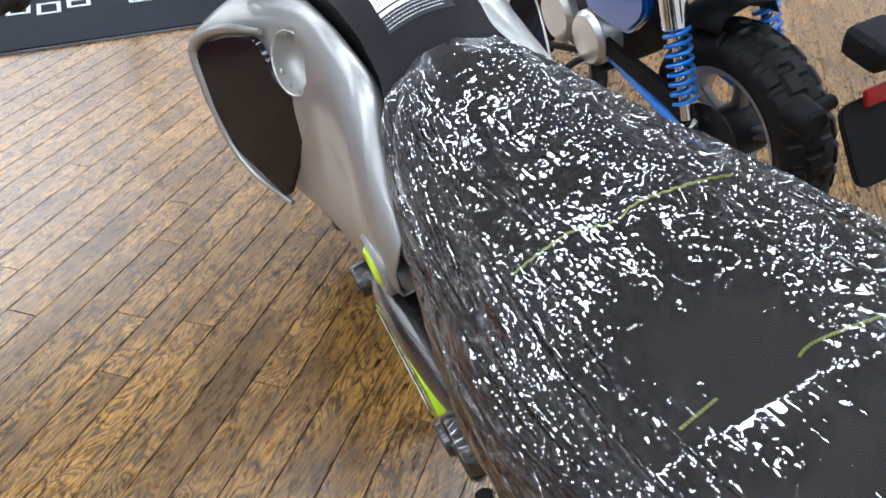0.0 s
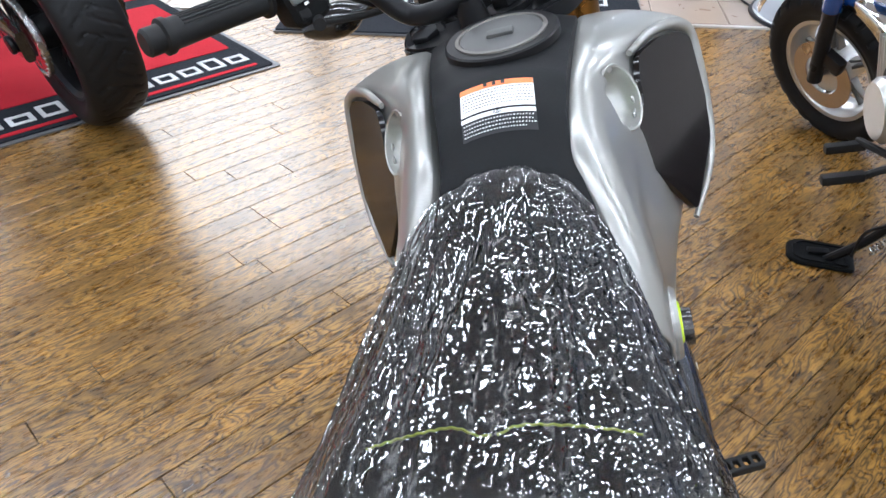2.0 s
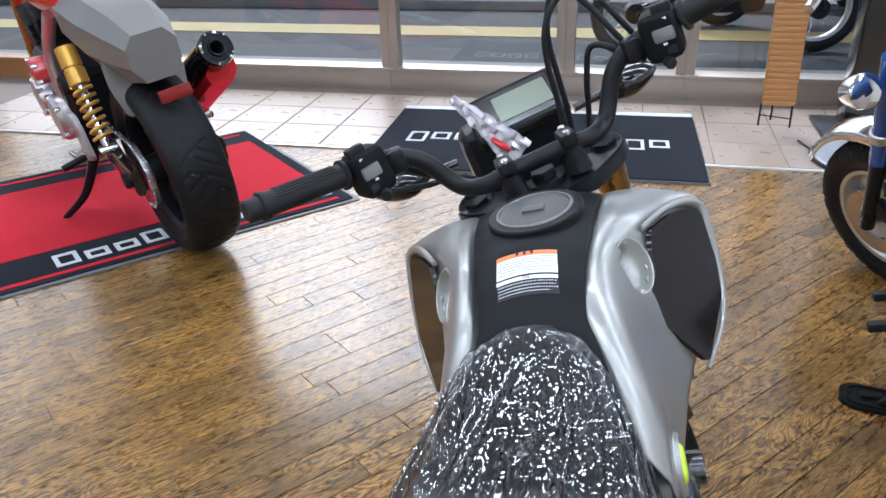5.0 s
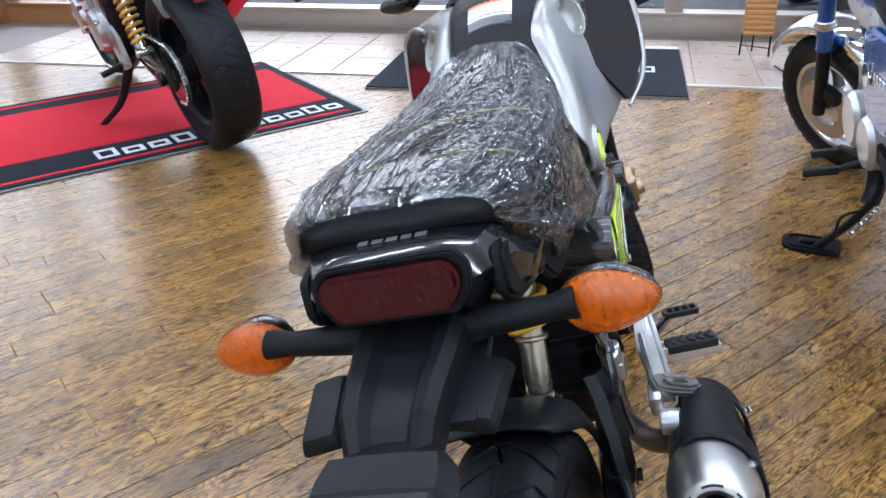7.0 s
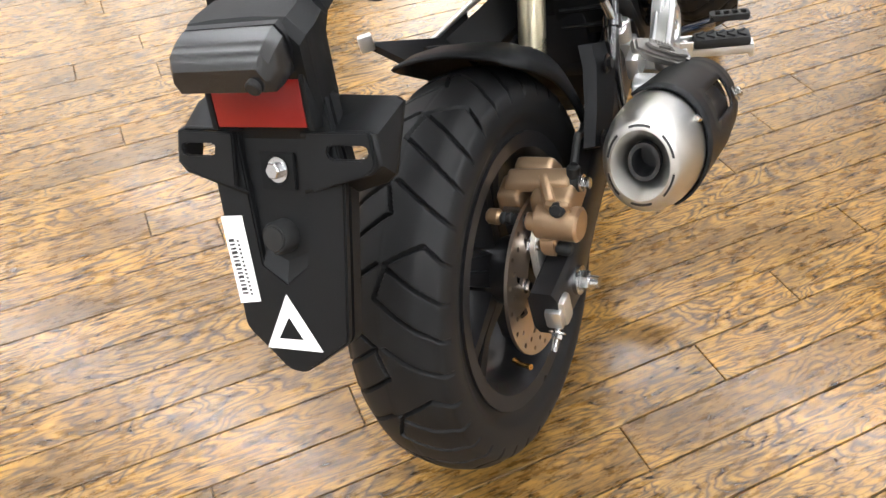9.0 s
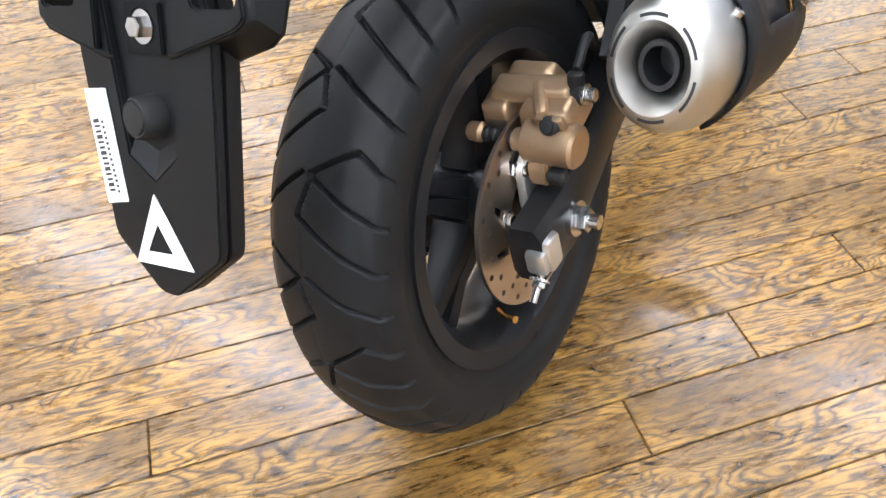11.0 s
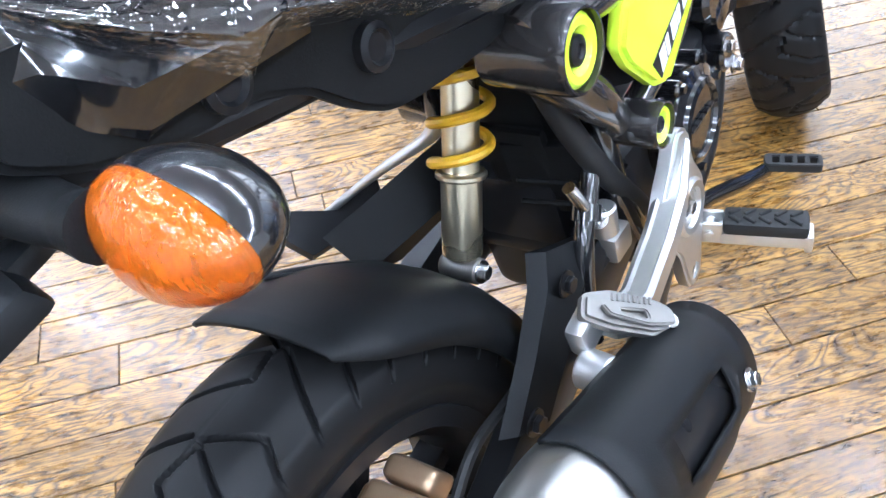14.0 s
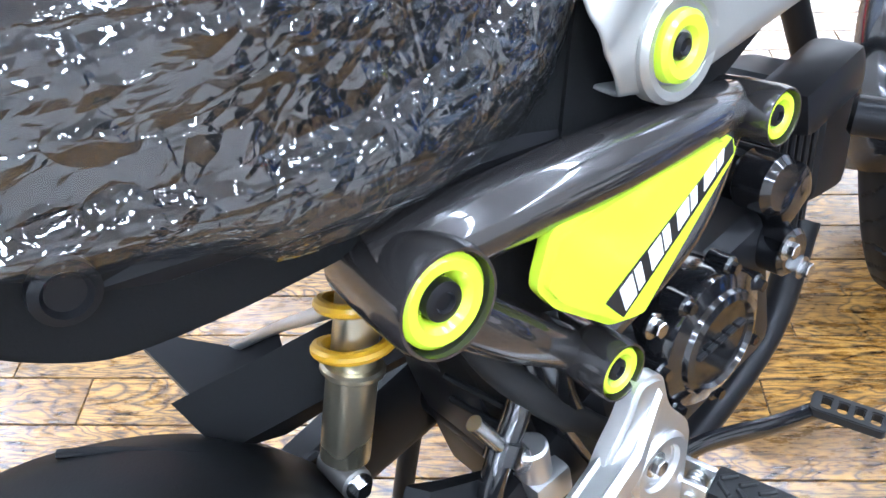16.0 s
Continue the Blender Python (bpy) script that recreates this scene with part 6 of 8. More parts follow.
# shrouds: inner top edge, shoulder and lower edge from back to front
SHR = [((0.090, 0.425, 0.690), (0.112, 0.420, 0.672), (0.118, 0.425, 0.648), (0.114, 0.435, 0.618)),
       ((0.080, 0.465, 0.752), (0.110, 0.465, 0.728), (0.120, 0.470, 0.680), (0.122, 0.480, 0.606)),
       ((0.062, 0.511, 0.803), (0.096, 0.520, 0.784), (0.116, 0.520, 0.715), (0.130, 0.520, 0.612)),
       ((0.063, 0.560, 0.826), (0.092, 0.575, 0.815), (0.118, 0.580, 0.745), (0.142, 0.585, 0.626)),
       ((0.067, 0.610, 0.838), (0.098, 0.615, 0.828), (0.132, 0.625, 0.755), (0.156, 0.640, 0.638)),
       ((0.072, 0.660, 0.844), (0.120, 0.662, 0.833), (0.152, 0.670, 0.752), (0.172, 0.685, 0.658)),
       ((0.076, 0.715, 0.844), (0.156, 0.722, 0.822), (0.178, 0.715, 0.750), (0.190, 0.715, 0.682)),
       ((0.078, 0.750, 0.836), (0.186, 0.756, 0.810), (0.198, 0.742, 0.755), (0.199, 0.737, 0.702)),
       ((0.078, 0.768, 0.815), (0.186, 0.768, 0.790), (0.195, 0.756, 0.750), (0.194, 0.748, 0.704))]


def wall_x(y, z):
    return -0.035 + 0.590 * y - 0.277 * z


SCOOP_AT, SCOOP_OUT = V(0.110, 0.612, 0.799), V(0.74, -0.50, 0.45)


def shroud(sx):
    cols = [smooth_path([q[i] for q in SHR], 10) for i in range(4)]
    rings = []
    for t, q, m2, b in zip(*cols):
        row = []
        for k in np.linspace(0, 1, 9)[:-1]:
            row.append(t.lerp(q, k) + V(0.0, 0, 0.008 * math.sin(math.pi * k)))
        for k in np.linspace(0, 1, 9)[:-1]:
            row.append(q.lerp(m2, k) + V(0.003 * math.sin(math.pi * k), 0, 0))
        for k in np.linspace(0, 1, 7):
            row.append(m2.lerp(b, k) + V(0.003 * math.sin(math.pi * k), 0, 0))
        row.insert(0, t + V(-0.010, 0, -0.03))
        row.append(b + V(-0.03, 0, 0.004))
        rings.append(row)
    cx = Matrix.Translation(SCOOP_AT) @ V(0, 0, 1).rotation_difference(SCOOP_OUT).to_matrix().to_4x4()
    up = cx.to_3x3().inverted() @ V(-0.12, 0.55, 0.82)
    cx = cx @ Matrix.Rotation(math.atan2(up.y, up.x), 4, 'Z') @ Matrix.Diagonal((1.22, 0.94, 1, 1))
    inv_cx = cx.inverted()
    bm = bmesh.new()
    ring_mesh(bm, rings, closed=False, cap=False)
    gone = []
    for f in bm.faces:
        q = inv_cx @ f.calc_center_median()
        if abs(q.z) < 0.02 and math.hypot(q.x, q.y) < 0.0235:
            gone.append(f)
    bmesh.ops.delete(bm, geom=gone, context='FACES')
    ob = part("tank_shroud", mirror(bm, sx), SILVER, small_bike, "pearl silver tank shroud", smooth=50)
    so = ob.modifiers.new("thick", 'SOLIDIFY'); so.thickness = 0.004; so.offset = -1
    be = ob.modifiers.new("soft", 'SUBSURF'); be.levels = be.render_levels = 1
    # glossy dark panel let into the side
    poly = rounded([(0.634, 0.648), (0.596, 0.742), (0.606, 0.764), (0.632, 0.782), (0.640, 0.803), (0.652, 0.821), (0.690, 0.819), (0.722, 0.809), (0.737, 0.795), (0.722, 0.735), (0.702, 0.695)], 0.008)
    bm = bmesh.new()
    plate(bm, poly, [], 0.006, Matrix.Identity(4), 0.0)
    for v in bm.verts:
        y, z, d = v.co.x, v.co.y, v.co.z
        v.co = V(wall_x(y, z) + 0.004 + d, y, z)
    part("dark_panel", mirror(bm, sx), SMOKE, ob, "glossy dark side panel")
    bm = bmesh.new()
    edge = [(0.648, 0.826), (0.690, 0.826), (0.726, 0.816), (0.745, 0.798), (0.739, 0.765), (0.729, 0.732), (0.709, 0.690), (0.680, 0.662), (0.634, 0.640)]
    tube(bm, [V(wall_x(y, z) + 0.005, y, z) for y, z in edge], [0.003, 0.005, 0.006, 0.007, 0.007, 0.006, 0.005, 0.004, 0.003], 12)
    part("panel_rim", mirror(bm, sx), SILVER, ob, "pearl silver rim round the dark panel")
    bm = bmesh.new()
    lathe(bm, [(0.0275, -0.006), (0.0275, 0.0005), (0.0262, 0.0022), (0.0248, 0.0012), (0.0236, -0.004), (0.0215, -0.012), (0.016, -0.019), (0.008, -0.022), (0.001, -0.0225)], cx, 44, cap=False)
    part("shroud_scoop", mirror(bm, sx), SCOOPMETAL, ob, "brushed silver oval scoop")
    bm = bmesh.new()
    pts = [cx @ V(0.0225 * math.cos(a), 0.0225 * math.sin(a), -0.0075) for a in np.linspace(0.75, 2.4, 14)]
    tube(bm, pts, 0.0026, 8, smooth=False)
    part("scoop_trim", mirror(bm, sx), LIME, ob, "lime trim in the scoop")
    c4 = V(0.113, 0.478, 0.636)
    bm = bmesh.new()
    lathe(bm, [(0.034, 0.000), (0.034, 0.010), (0.031, 0.014), (0.026, 0.013), (0.022, 0.006), (0.004, 0.004)], Matrix.Translation(c4) @ TO_X, 36)
    cup = part("rear_boss", mirror(bm, sx), SILVER, ob, "silver boss at the shroud's end")
    bm = bmesh.new()
    lathe(bm, [(0.022, 0.008), (0.021, 0.014), (0.018, 0.0165), (0.012, 0.015), (0.008, 0.010)], Matrix.Translation(c4) @ TO_X, 32)
    part("lime_ring", mirror(bm, sx), LIME, cup, "lime green plastic ring")
    bm = bmesh.new()
    lathe(bm, [(0.008, 0.009), (0.0078, 0.013), (0.005, 0.015), (0.003, 0.013)], Matrix.Translation(c4) @ TO_X, 20)
    part("boss_bolt", mirror(bm, sx), SATINBLK, cup)


for sx in (1, -1):
    shroud(sx)
bm = bmesh.new()
for s in (-1, 1):
    plate(bm, rounded([(0.40, 0.58), (0.54, 0.57), (0.66, 0.62), (0.74, 0.71), (0.73, 0.78), (0.54, 0.76), (0.43, 0.68)], 0.02), [], 0.010, side_m(s * 0.085))
part("inner_cowl", bm, GRAINED, small_bike)

# steering: everything that turns with the bars
STEER = Matrix.Translation((0.006, 0.792, 0.862)) @ Matrix.Rotation(radians(20), 4, Vector((0, -0.40, 0.92)).normalized()) @ Matrix.Scale(0.94, 4)
bm = bmesh.new()
BAR = [(-0.31, -0.046, 0.133), (-0.235, 0.000, 0.118), (-0.185, 0.020, 0.108), (-0.145, 0.028, 0.082), (-0.112, 0.018, 0.030), (-0.080, -0.012, 0.024), (-0.045, -0.024, 0.030), (0.0, -0.026, 0.031)]
tube(bm, [STEER @ V(*p) for p in BAR + [(-x, y, z) for x, y, z in BAR[-2::-1]]], 0.0115, 16)
bar = part("handlebar", bm, SATINBLK, small_bike, "black tubular handlebar turned to the left")
for s in (-1, 1):
    a, b = V(s * 0.245, -0.005, 0.119), V(s * 0.362, -0.080, 0.145)
    bm = bmesh.new()
    lathe(bm, [(0.013, 0), (0.021, 0.001), (0.021, 0.006), (0.0165, 0.008), (0.0160, 0.06), (0.0168, 0.118), (0.0195, 0.122), (0.0195, 0.128), (0.0150, 0.130), (0.0150, 0.146), (0.012, 0.149)], STEER @ frame_to(a, b), 28)
    gr = part("grip", bm, RUBBER2, bar, "black ribbed rubber grip")
    bm = bmesh.new()
    for k in range(7):
        q = frame_to(a, b) @ Matrix.Rotation(0.4 + 0.25 * k, 4, 'Z')
        box(bm, (0.0024, 0.0024, 0.09), STEER @ q @ Matrix.Translation((0.0163, 0, 0.062)), 0.0006, 1)
    tagged(part("grip_ribs", bm, RUBBER2, gr), kind="stuff")
    bm = bmesh.new()
    c = V(s * 0.215, 0.006, 0.116)
    yaw = Matrix.Rotation(s * -0.45, 4, 'Z')
    box(bm, (0.050, 0.052, 0.066), STEER @ Matrix.Translation(c + V(0, -0.006, -0.008)) @ yaw, 0.014, 3)
    sw = part("switch_box", bm, GRAINED, bar, "black handlebar switch box")
    bm = bmesh.new()
    box(bm, (0.028, 0.008, 0.018), STEER @ Matrix.Translation(c + V(-s * 0.006, -0.032, -0.004)) @ yaw, 0.004)
    part("rocker_switch", bm, SWITCHGREY, sw, "grey rocker switch")
    bm = bmesh.new()
    box(bm, (0.014, 0.010, 0.012), STEER @ Matrix.Translation(c + V(0, -0.030, -0.026)) @ yaw, 0.003)
    part("push_button", bm, RUBBER2, sw)
    bm = bmesh.new()
    cyl(bm, STEER @ (c + V(s * -0.01, -0.026, -0.040)), STEER @ (c + V(s * -0.01, -0.038, -0.042)), 0.007, seg=14)
    part("horn_button", bm, RUBBER2, sw)
    bm = bmesh.new()
    box(bm, (0.026, 0.016, 0.012), STEER @ Matrix.Translation(c + V(s * 0.004, -0.020, 0.028)) @ yaw, 0.003)
    part("dip_switch", bm, RUBBER2, sw)
    bm = bmesh.new()
    for dx, dz in ((0.0, 0.016), (-0.008, -0.016), (0.008, -0.017)):
        box(bm, (0.005, 0.001, 0.003), STEER @ Matrix.Translation(c + V(s * dx, -0.0335, dz)) @ yaw)
    tagged(part("switch_marks", bm, WHITEPAINT, sw, "tiny white symbols"), kind="stuff")
    bm = bmesh.new()
    tube(bm, [STEER @ V(s * 0.185, 0.028, 0.098), STEER @ V(s * 0.22, 0.048, 0.104), STEER @ V(s * 0.29, 0.036, 0.108), STEER @ V(s * 0.365, -0.015, 0.118)], [0.007, 0.0075, 0.006, 0.0055], 10, flat=0.6)
    part("lever", bm, SATINBLK, bar, "black hand lever")
    bm = bmesh.new()
    box(bm, (0.030, 0.032, 0.034), STEER @ Matrix.Translation((s * 0.178, 0.022, 0.100)), 0.008)
    part("lever_clamp", bm, SATINBLK, bar)
    bm = bmesh.new()
    cyl(bm, STEER @ V(s * 0.045, -0.024, -0.010), STEER @ V(s * 0.045, -0.024, 0.028), 0.018, 0.014, seg=22, edge=0.002)
    box(bm, (0.024, 0.044, 0.018), STEER @ Matrix.Translation((s * 0.045, -0.024, 0.041)), 0.006, 3)
    ris = part("bar_riser", bm, SATINBLK, bar, "bar clamp on its riser")
    for dy in (-0.014, 0.014):
        bm = bmesh.new()
        cyl(bm, STEER @ V(s * 0.045, -0.024 + dy, 0.047), STEER @ V(s * 0.045, -0.024 + dy, 0.054), 0.0055, seg=14, edge=0.001)
        part("clamp_bolt", bm, STEEL, ris)
    bm = bmesh.new()
    f0, f1 = V(s * 0.100, 0.050, -0.030), V(s * 0.100, 0.18, -0.32)
    cyl(bm, STEER @ f0, STEER @ f1, 0.022, seg=28)
    fk = part("fork_leg", bm, GOLDFORK, small_bike, "gold upside-down fork leg")
    bm = bmesh.new()
    cyl(bm, STEER @ f0, STEER @ (f0 + V(0, -0.008, 0.018)), 0.029, 0.027, 28, 0.003)
    cyl(bm, STEER @ (f0 + V(0, -0.008, 0.018)), STEER @ (f0 + V(0, -0.010, 0.026)), 0.018, seg=6, edge=0.001)
    part("fork_cap", bm, SATINBLK, fk, "black fork cap")
    bm = bmesh.new()
    cyl(bm, STEER @ f1, STEER @ V(s * 0.100, 0.31, -0.60), 0.017, seg=24)
    part("fork_slider", bm, SATINBLK, fk)
bm = bmesh.new()
plate(bm, rounded([(-0.135, 0.045), (-0.12, 0.010), (-0.06, -0.048), (0.06, -0.048), (0.12, 0.010), (0.135, 0.045), (0.11, 0.080), (0.04, 0.045), (-0.04, 0.045), (-0.11, 0.080)], 0.014), [], 0.024, STEER @ Matrix.Translation((0, 0, -0.038)), 0.004)
part("top_bridge", bm, SATINBLK, small_bike, "black top fork bridge")
bm = bmesh.new()
lathe(bm, [(0.028, -0.014), (0.028, -0.006), (0.022, -0.005)], STEER @ Matrix.Translation((0, -0.005, 0)), 28)
cyl(bm, STEER @ V(0, -0.005, -0.006), STEER @ V(0, -0.005, 0.008), 0.018, seg=6, edge=0.002)
part("stem_nut", bm, SATINBLK, small_bike)
# instrument
INS = STEER @ Matrix.Translation((0.016, 0.162, 0.060)) @ Matrix.Rotation(radians(35), 4, 'X')
bm = bmesh.new()
box(bm, (0.150, 0.092, 0.022), INS, 0.008, 3)
box(bm, (0.110, 0.060, 0.030), INS @ Matrix.Translation((0, 0, -0.022)), 0.010)
meter = part("instrument", bm, SATINBLK, small_bike, "black rectangular instrument with a blank grey display")
bm = bmesh.new()
plate(bm, rounded([(-0.066, -0.036), (0.066, -0.036), (0.066, 0.036), (-0.066, 0.036)], 0.006), [], 0.001, INS @ Matrix.Translation((0, 0, 0.0112)))
part("display_glass", bm, GLOSSBLK, meter)
bm = bmesh.new()
plate(bm, rounded([(-0.030, -0.024), (0.058, -0.024), (0.058, 0.026), (-0.030, 0.026)], 0.003), [], 0.001, INS @ Matrix.Translation((0, 0, 0.0126)))
plate(bm, rounded([(-0.054, -0.024), (-0.036, -0.024), (-0.036, -0.002), (-0.054, -0.002)], 0.003), [], 0.001, INS @ Matrix.Translation((0, 0, 0.0126)))
part("display", bm, LCD, meter, "grey liquid crystal display, off")
# key bag tucked behind the bars
bag = thing("key_bag", BIKE, "small clear plastic bag tucked behind the handlebar", "plastic bag")
bm = bmesh.new()
rings = []
for i in range(26):
    t = i / 25
    row = []
    for j in range(13):
        u = j / 12 * 2 - 1
        p = V(-0.028 - 0.078 * t + u * 0.019 * (1 - 0.75 * t), 0.858 + 0.014 * t, 0.872 + 0.096 * t + 0.016 * u * (1 - 0.7 * t))
        row.append(p + V(0, 1, 0.3) * (0.006 * noise.noise(p * 90) + 0.004 * noise.noise(p * 220)))
    rings.append(row)
ring_mesh(bm, rings, closed=False, cap=False)
bs = part("bag_film", bm, BAGFILM, bag, smooth=30)
bm = bmesh.new()
tube(bm, [(-0.040, 0.853, 0.884), (-0.052, 0.855, 0.894), (-0.062, 0.858, 0.904)], [0.003, 0.005, 0.003], 8)
part("key_tag", bm, REDPAINT, bag, "pink tag inside")
# cables
for k, pts in enumerate([[(-0.18, 0.03, 0.09), (-0.14, 0.05, 0.05), (-0.09, 0.09, 0.0), (-0.03, 0.12, -0.10)], [(-0.21, 0.02, 0.065), (-0.16, 0.04, 0.045), (-0.09, 0.07, 0.015), (0.0, 0.12, -0.10)],
                         [(0.18, 0.04, 0.10), (0.13, 0.05, 0.20), (0.08, 0.06, 0.16), (0.065, 0.08, 0.04), (0.05, 0.10, -0.10)], [(0.20, 0.05, 0.10), (0.14, 0.06, 0.22), (0.09, 0.07, 0.17), (0.078, 0.09, 0.04), (0.06, 0.11, -0.10)],
                         [(0.19, 0.02, 0.08), (0.14, 0.06, 0.12), (0.12, 0.08, 0.08), (0.10, 0.10, 0.0), (0.06, 0.11, -0.10)]]):
    bm = bmesh.new()
    tube(bm, [STEER @ V(*p) for p in pts], 0.0042 if k else 0.005, 10)
    part("control_cable", bm, RUBBER2, small_bike)
# front indicators under the bars
for s in (-1, 1):
    bm = bmesh.new()
    rings = []
    for t in np.linspace(0, 1, 13):
        r = 0.007 if t < 0.4 else 0.007 + 0.021 * math.sin(math.pi * ((t - 0.4) / 0.6) ** 0.8) ** 0.7
        rings.append([STEER @ (V(s * (0.10 + 0.14 * t), 0.165, 0.020 + 0.008 * t) + V(0, r * 1.1 * math.cos(a), r * 0.9 * math.sin(a))) for a in np.linspace(0, 2 * math.pi, 16, endpoint=False)])
    ring_mesh(bm, rings)
    part("front_indicator", bm, GLOSSBLK, small_bike, "black backed front indicator")
# headlamp back
bm = bmesh.new()
box(bm, (0.17, 0.09, 0.16), STEER @ Matrix.Translation((0, 0.19, -0.02)), 0.03, 3)
part("headlamp_shell", bm, SATINBLK, small_bike, "black headlamp shell")

# front wheel, mudguard and brake
FW = V(0, 1.175, 0.236)
FWM = Matrix.Translation(FW) @ STEER.to_3x3().normalized().to_4x4()
fwheel = part("front_wheel", rim_bm(0.155, 0.048), SATINBLK, small_bike, "satin black front wheel", m=FWM)
ft = tyre_mesh("front_tyre", 0.236, 0.060, 0.163, 9, 360, 48)
put_mesh("tyre", ft, RUBBER, fwheel, label="new black front tyre")
spokes(fwheel, 5, 0.034, 0.134, 0.018, 0.030, SATINBLK)
bm = bmesh.new()
plate(bm, circle(0, 0, 0.11, 64), [circle(0, 0, 0.05, 32)] + [circle(0.095 * math.cos(a), 0.095 * math.sin(a), 0.004, 8) for a in np.linspace(0, 2 * math.pi, 20, endpoint=False)], 0.004, Matrix.Translation((0.056, 0, 0)) @ TO_X)
part("brake_disc", bm, DISC, fwheel)
bm = bmesh.new()
box(bm, (0.05, 0.06, 0.085), FWM @ pose(0.078, -0.085, 0.06, 30, 0, 0), 0.012)
cyl(bm, FWM @ V(0.09, -0.09, 0.05), FWM @ V(0.118, -0.09, 0.05), 0.018, seg=22, edge=0.003)
cyl(bm, FWM @ V(0.09, -0.07, 0.085), FWM @ V(0.114, -0.07, 0.085), 0.014, seg=22, edge=0.003)
part("front_caliper", bm, GOLDCAL, small_bike, "bronze front brake caliper")
bm = bmesh.new()
rings = []
for a in np.linspace(-75, 40, 20):
    r = 0.255
    rings.append([FWM @ V(x, r2 * math.sin(radians(a)), r2 * math.cos(radians(a))) for x, r2 in ((-0.072, r - 0.045), (-0.066, r - 0.012), (-0.040, r + 0.006), (0, r + 0.010), (0.040, r + 0.006), (0.066, r - 0.012), (0.072, r - 0.045))])
ring_mesh(bm, rings, closed=False, cap=False)
fm = part("front_mudguard", bm, GLOSSBLK, small_bike, "gloss black front mudguard", smooth=60)
so = fm.modifiers.new("thick", 'SOLIDIFY'); so.thickness = 0.003

# ---- mats ----
def letter_bars(bm, count, x0, x1, y0, y1, z, seed):
    """Plain blocks that stand for a word, a stroke or a hollow block for each letter."""
    w = (x1 - x0) / count
    for k in range(count):
        a, b = x0 + w * (k + 0.10), x0 + w * (k + 0.90)
        t = min(0.016, (b - a) * 0.26)
        tall = y1 if k in (0, 3) else y0 + (y1 - y0) * 0.72
        box(bm, (b - a, t, 0.004), Matrix.Translation(((a + b) / 2, y0 + t / 2, z)), 0.001, 1)
        box(bm, (b - a, t, 0.004), Matrix.Translation(((a + b) / 2, tall - t / 2, z)), 0.001, 1)
        for x in (a + t / 2, b - t / 2):
            box(bm, (t, tall - y0 - 2 * t, 0.004), Matrix.Translation((x, (y0 + tall) / 2, z)), 0.001, 1)


def mat_slab(name, w, h, z0, z1, material, parent, label="", cx=0.0, cy=0.0):
    bm = bmesh.new()
    plate(bm, rounded([(cx - w / 2, cy - h / 2), (cx + w / 2, cy - h / 2), (cx + w / 2, cy + h / 2), (cx - w / 2, cy + h / 2)], 0.012), [], z1 - z0, Matrix.Translation((0, 0, z0)))
    return part(name, bm, material, parent, label)


ang = math.degrees(math.atan2(0.741, 0.672))
RM = Matrix.Translation((-1.125, 2.562, 0.0)) @ Matrix.Rotation(radians(ang), 4, 'Z')
redmat = thing("red_mat", RM, "red carpet mat with black borders and white marks", "floor mat")
L, W = 2.6, 1.155
mat_slab("mat_backing", L, W, 0.001, 0.005, GREY_EDGE, redmat, "grey rubber mat edge", -L / 2, W / 2)
mat_slab("mat_field", L - 0.04, W - 0.04, 0.005, 0.010, BLACK_PILE, redmat, "black pile border", -L / 2, W / 2)
mat_slab("mat_field", L - 0.10, W - 0.46, 0.010, 0.0125, RED_PILE, redmat, "red pile field", -L / 2 - 0.02, W / 2 + 0.03)
for y in (0.055, W - 0.075):
    mat_slab("mat_stripe", L - 0.10, 0.022, 0.010, 0.012, RED_PILE, redmat, "thin red stripe", -L / 2 - 0.02, y)
for x0, x1, n in ((-0.52, -0.06, 5), (-1.12, -0.62, 5)):
    bm = bmesh.new()
    letter_bars(bm, n, x0, x1, 0.105, 0.205, 0.0115, n)
    tagged(part("mat_mark", bm, WHITE_PILE, redmat, "plain white word mark"), "plain white word mark", kind="stuff")

BM = Matrix.Translation((-0.512, 2.913, 0.0)) @ Matrix.Rotation(radians(1.2), 4, 'Z')
bmat = thing("black_mat", BM, "dark blue-black carpet mat with a plain white mark", "floor mat")
mat_slab("mat_backing", 1.50, 0.95, 0.001, 0.008, GREY_EDGE, bmat, "", 0, 0.475)
mat_slab("mat_field", 1.485, 0.935, 0.008, 0.014, BLACK_PILE, bmat, "blue-black pile", 0, 0.475)
mat_slab("mat_strip", 1.485, 0.05, 0.014, 0.016, WHITE_PILE, bmat, "white strip along the far edge", 0, 0.915)
for x0, x1 in ((-0.62, -0.06), (0.06, 0.62)):
    bm = bmesh.new()
    letter_bars(bm, 5, x0, x1, 0.36, 0.50, 0.0155, 3)
    xf(bm, list(bm.verts), Matrix.Translation((0, 0.86, 0)) @ Matrix.Diagonal((1, -1, 1, 1)))
    tagged(part("mat_mark", bm, WHITE_PILE, bmat, "plain white word mark"), "plain white word mark", kind="stuff")

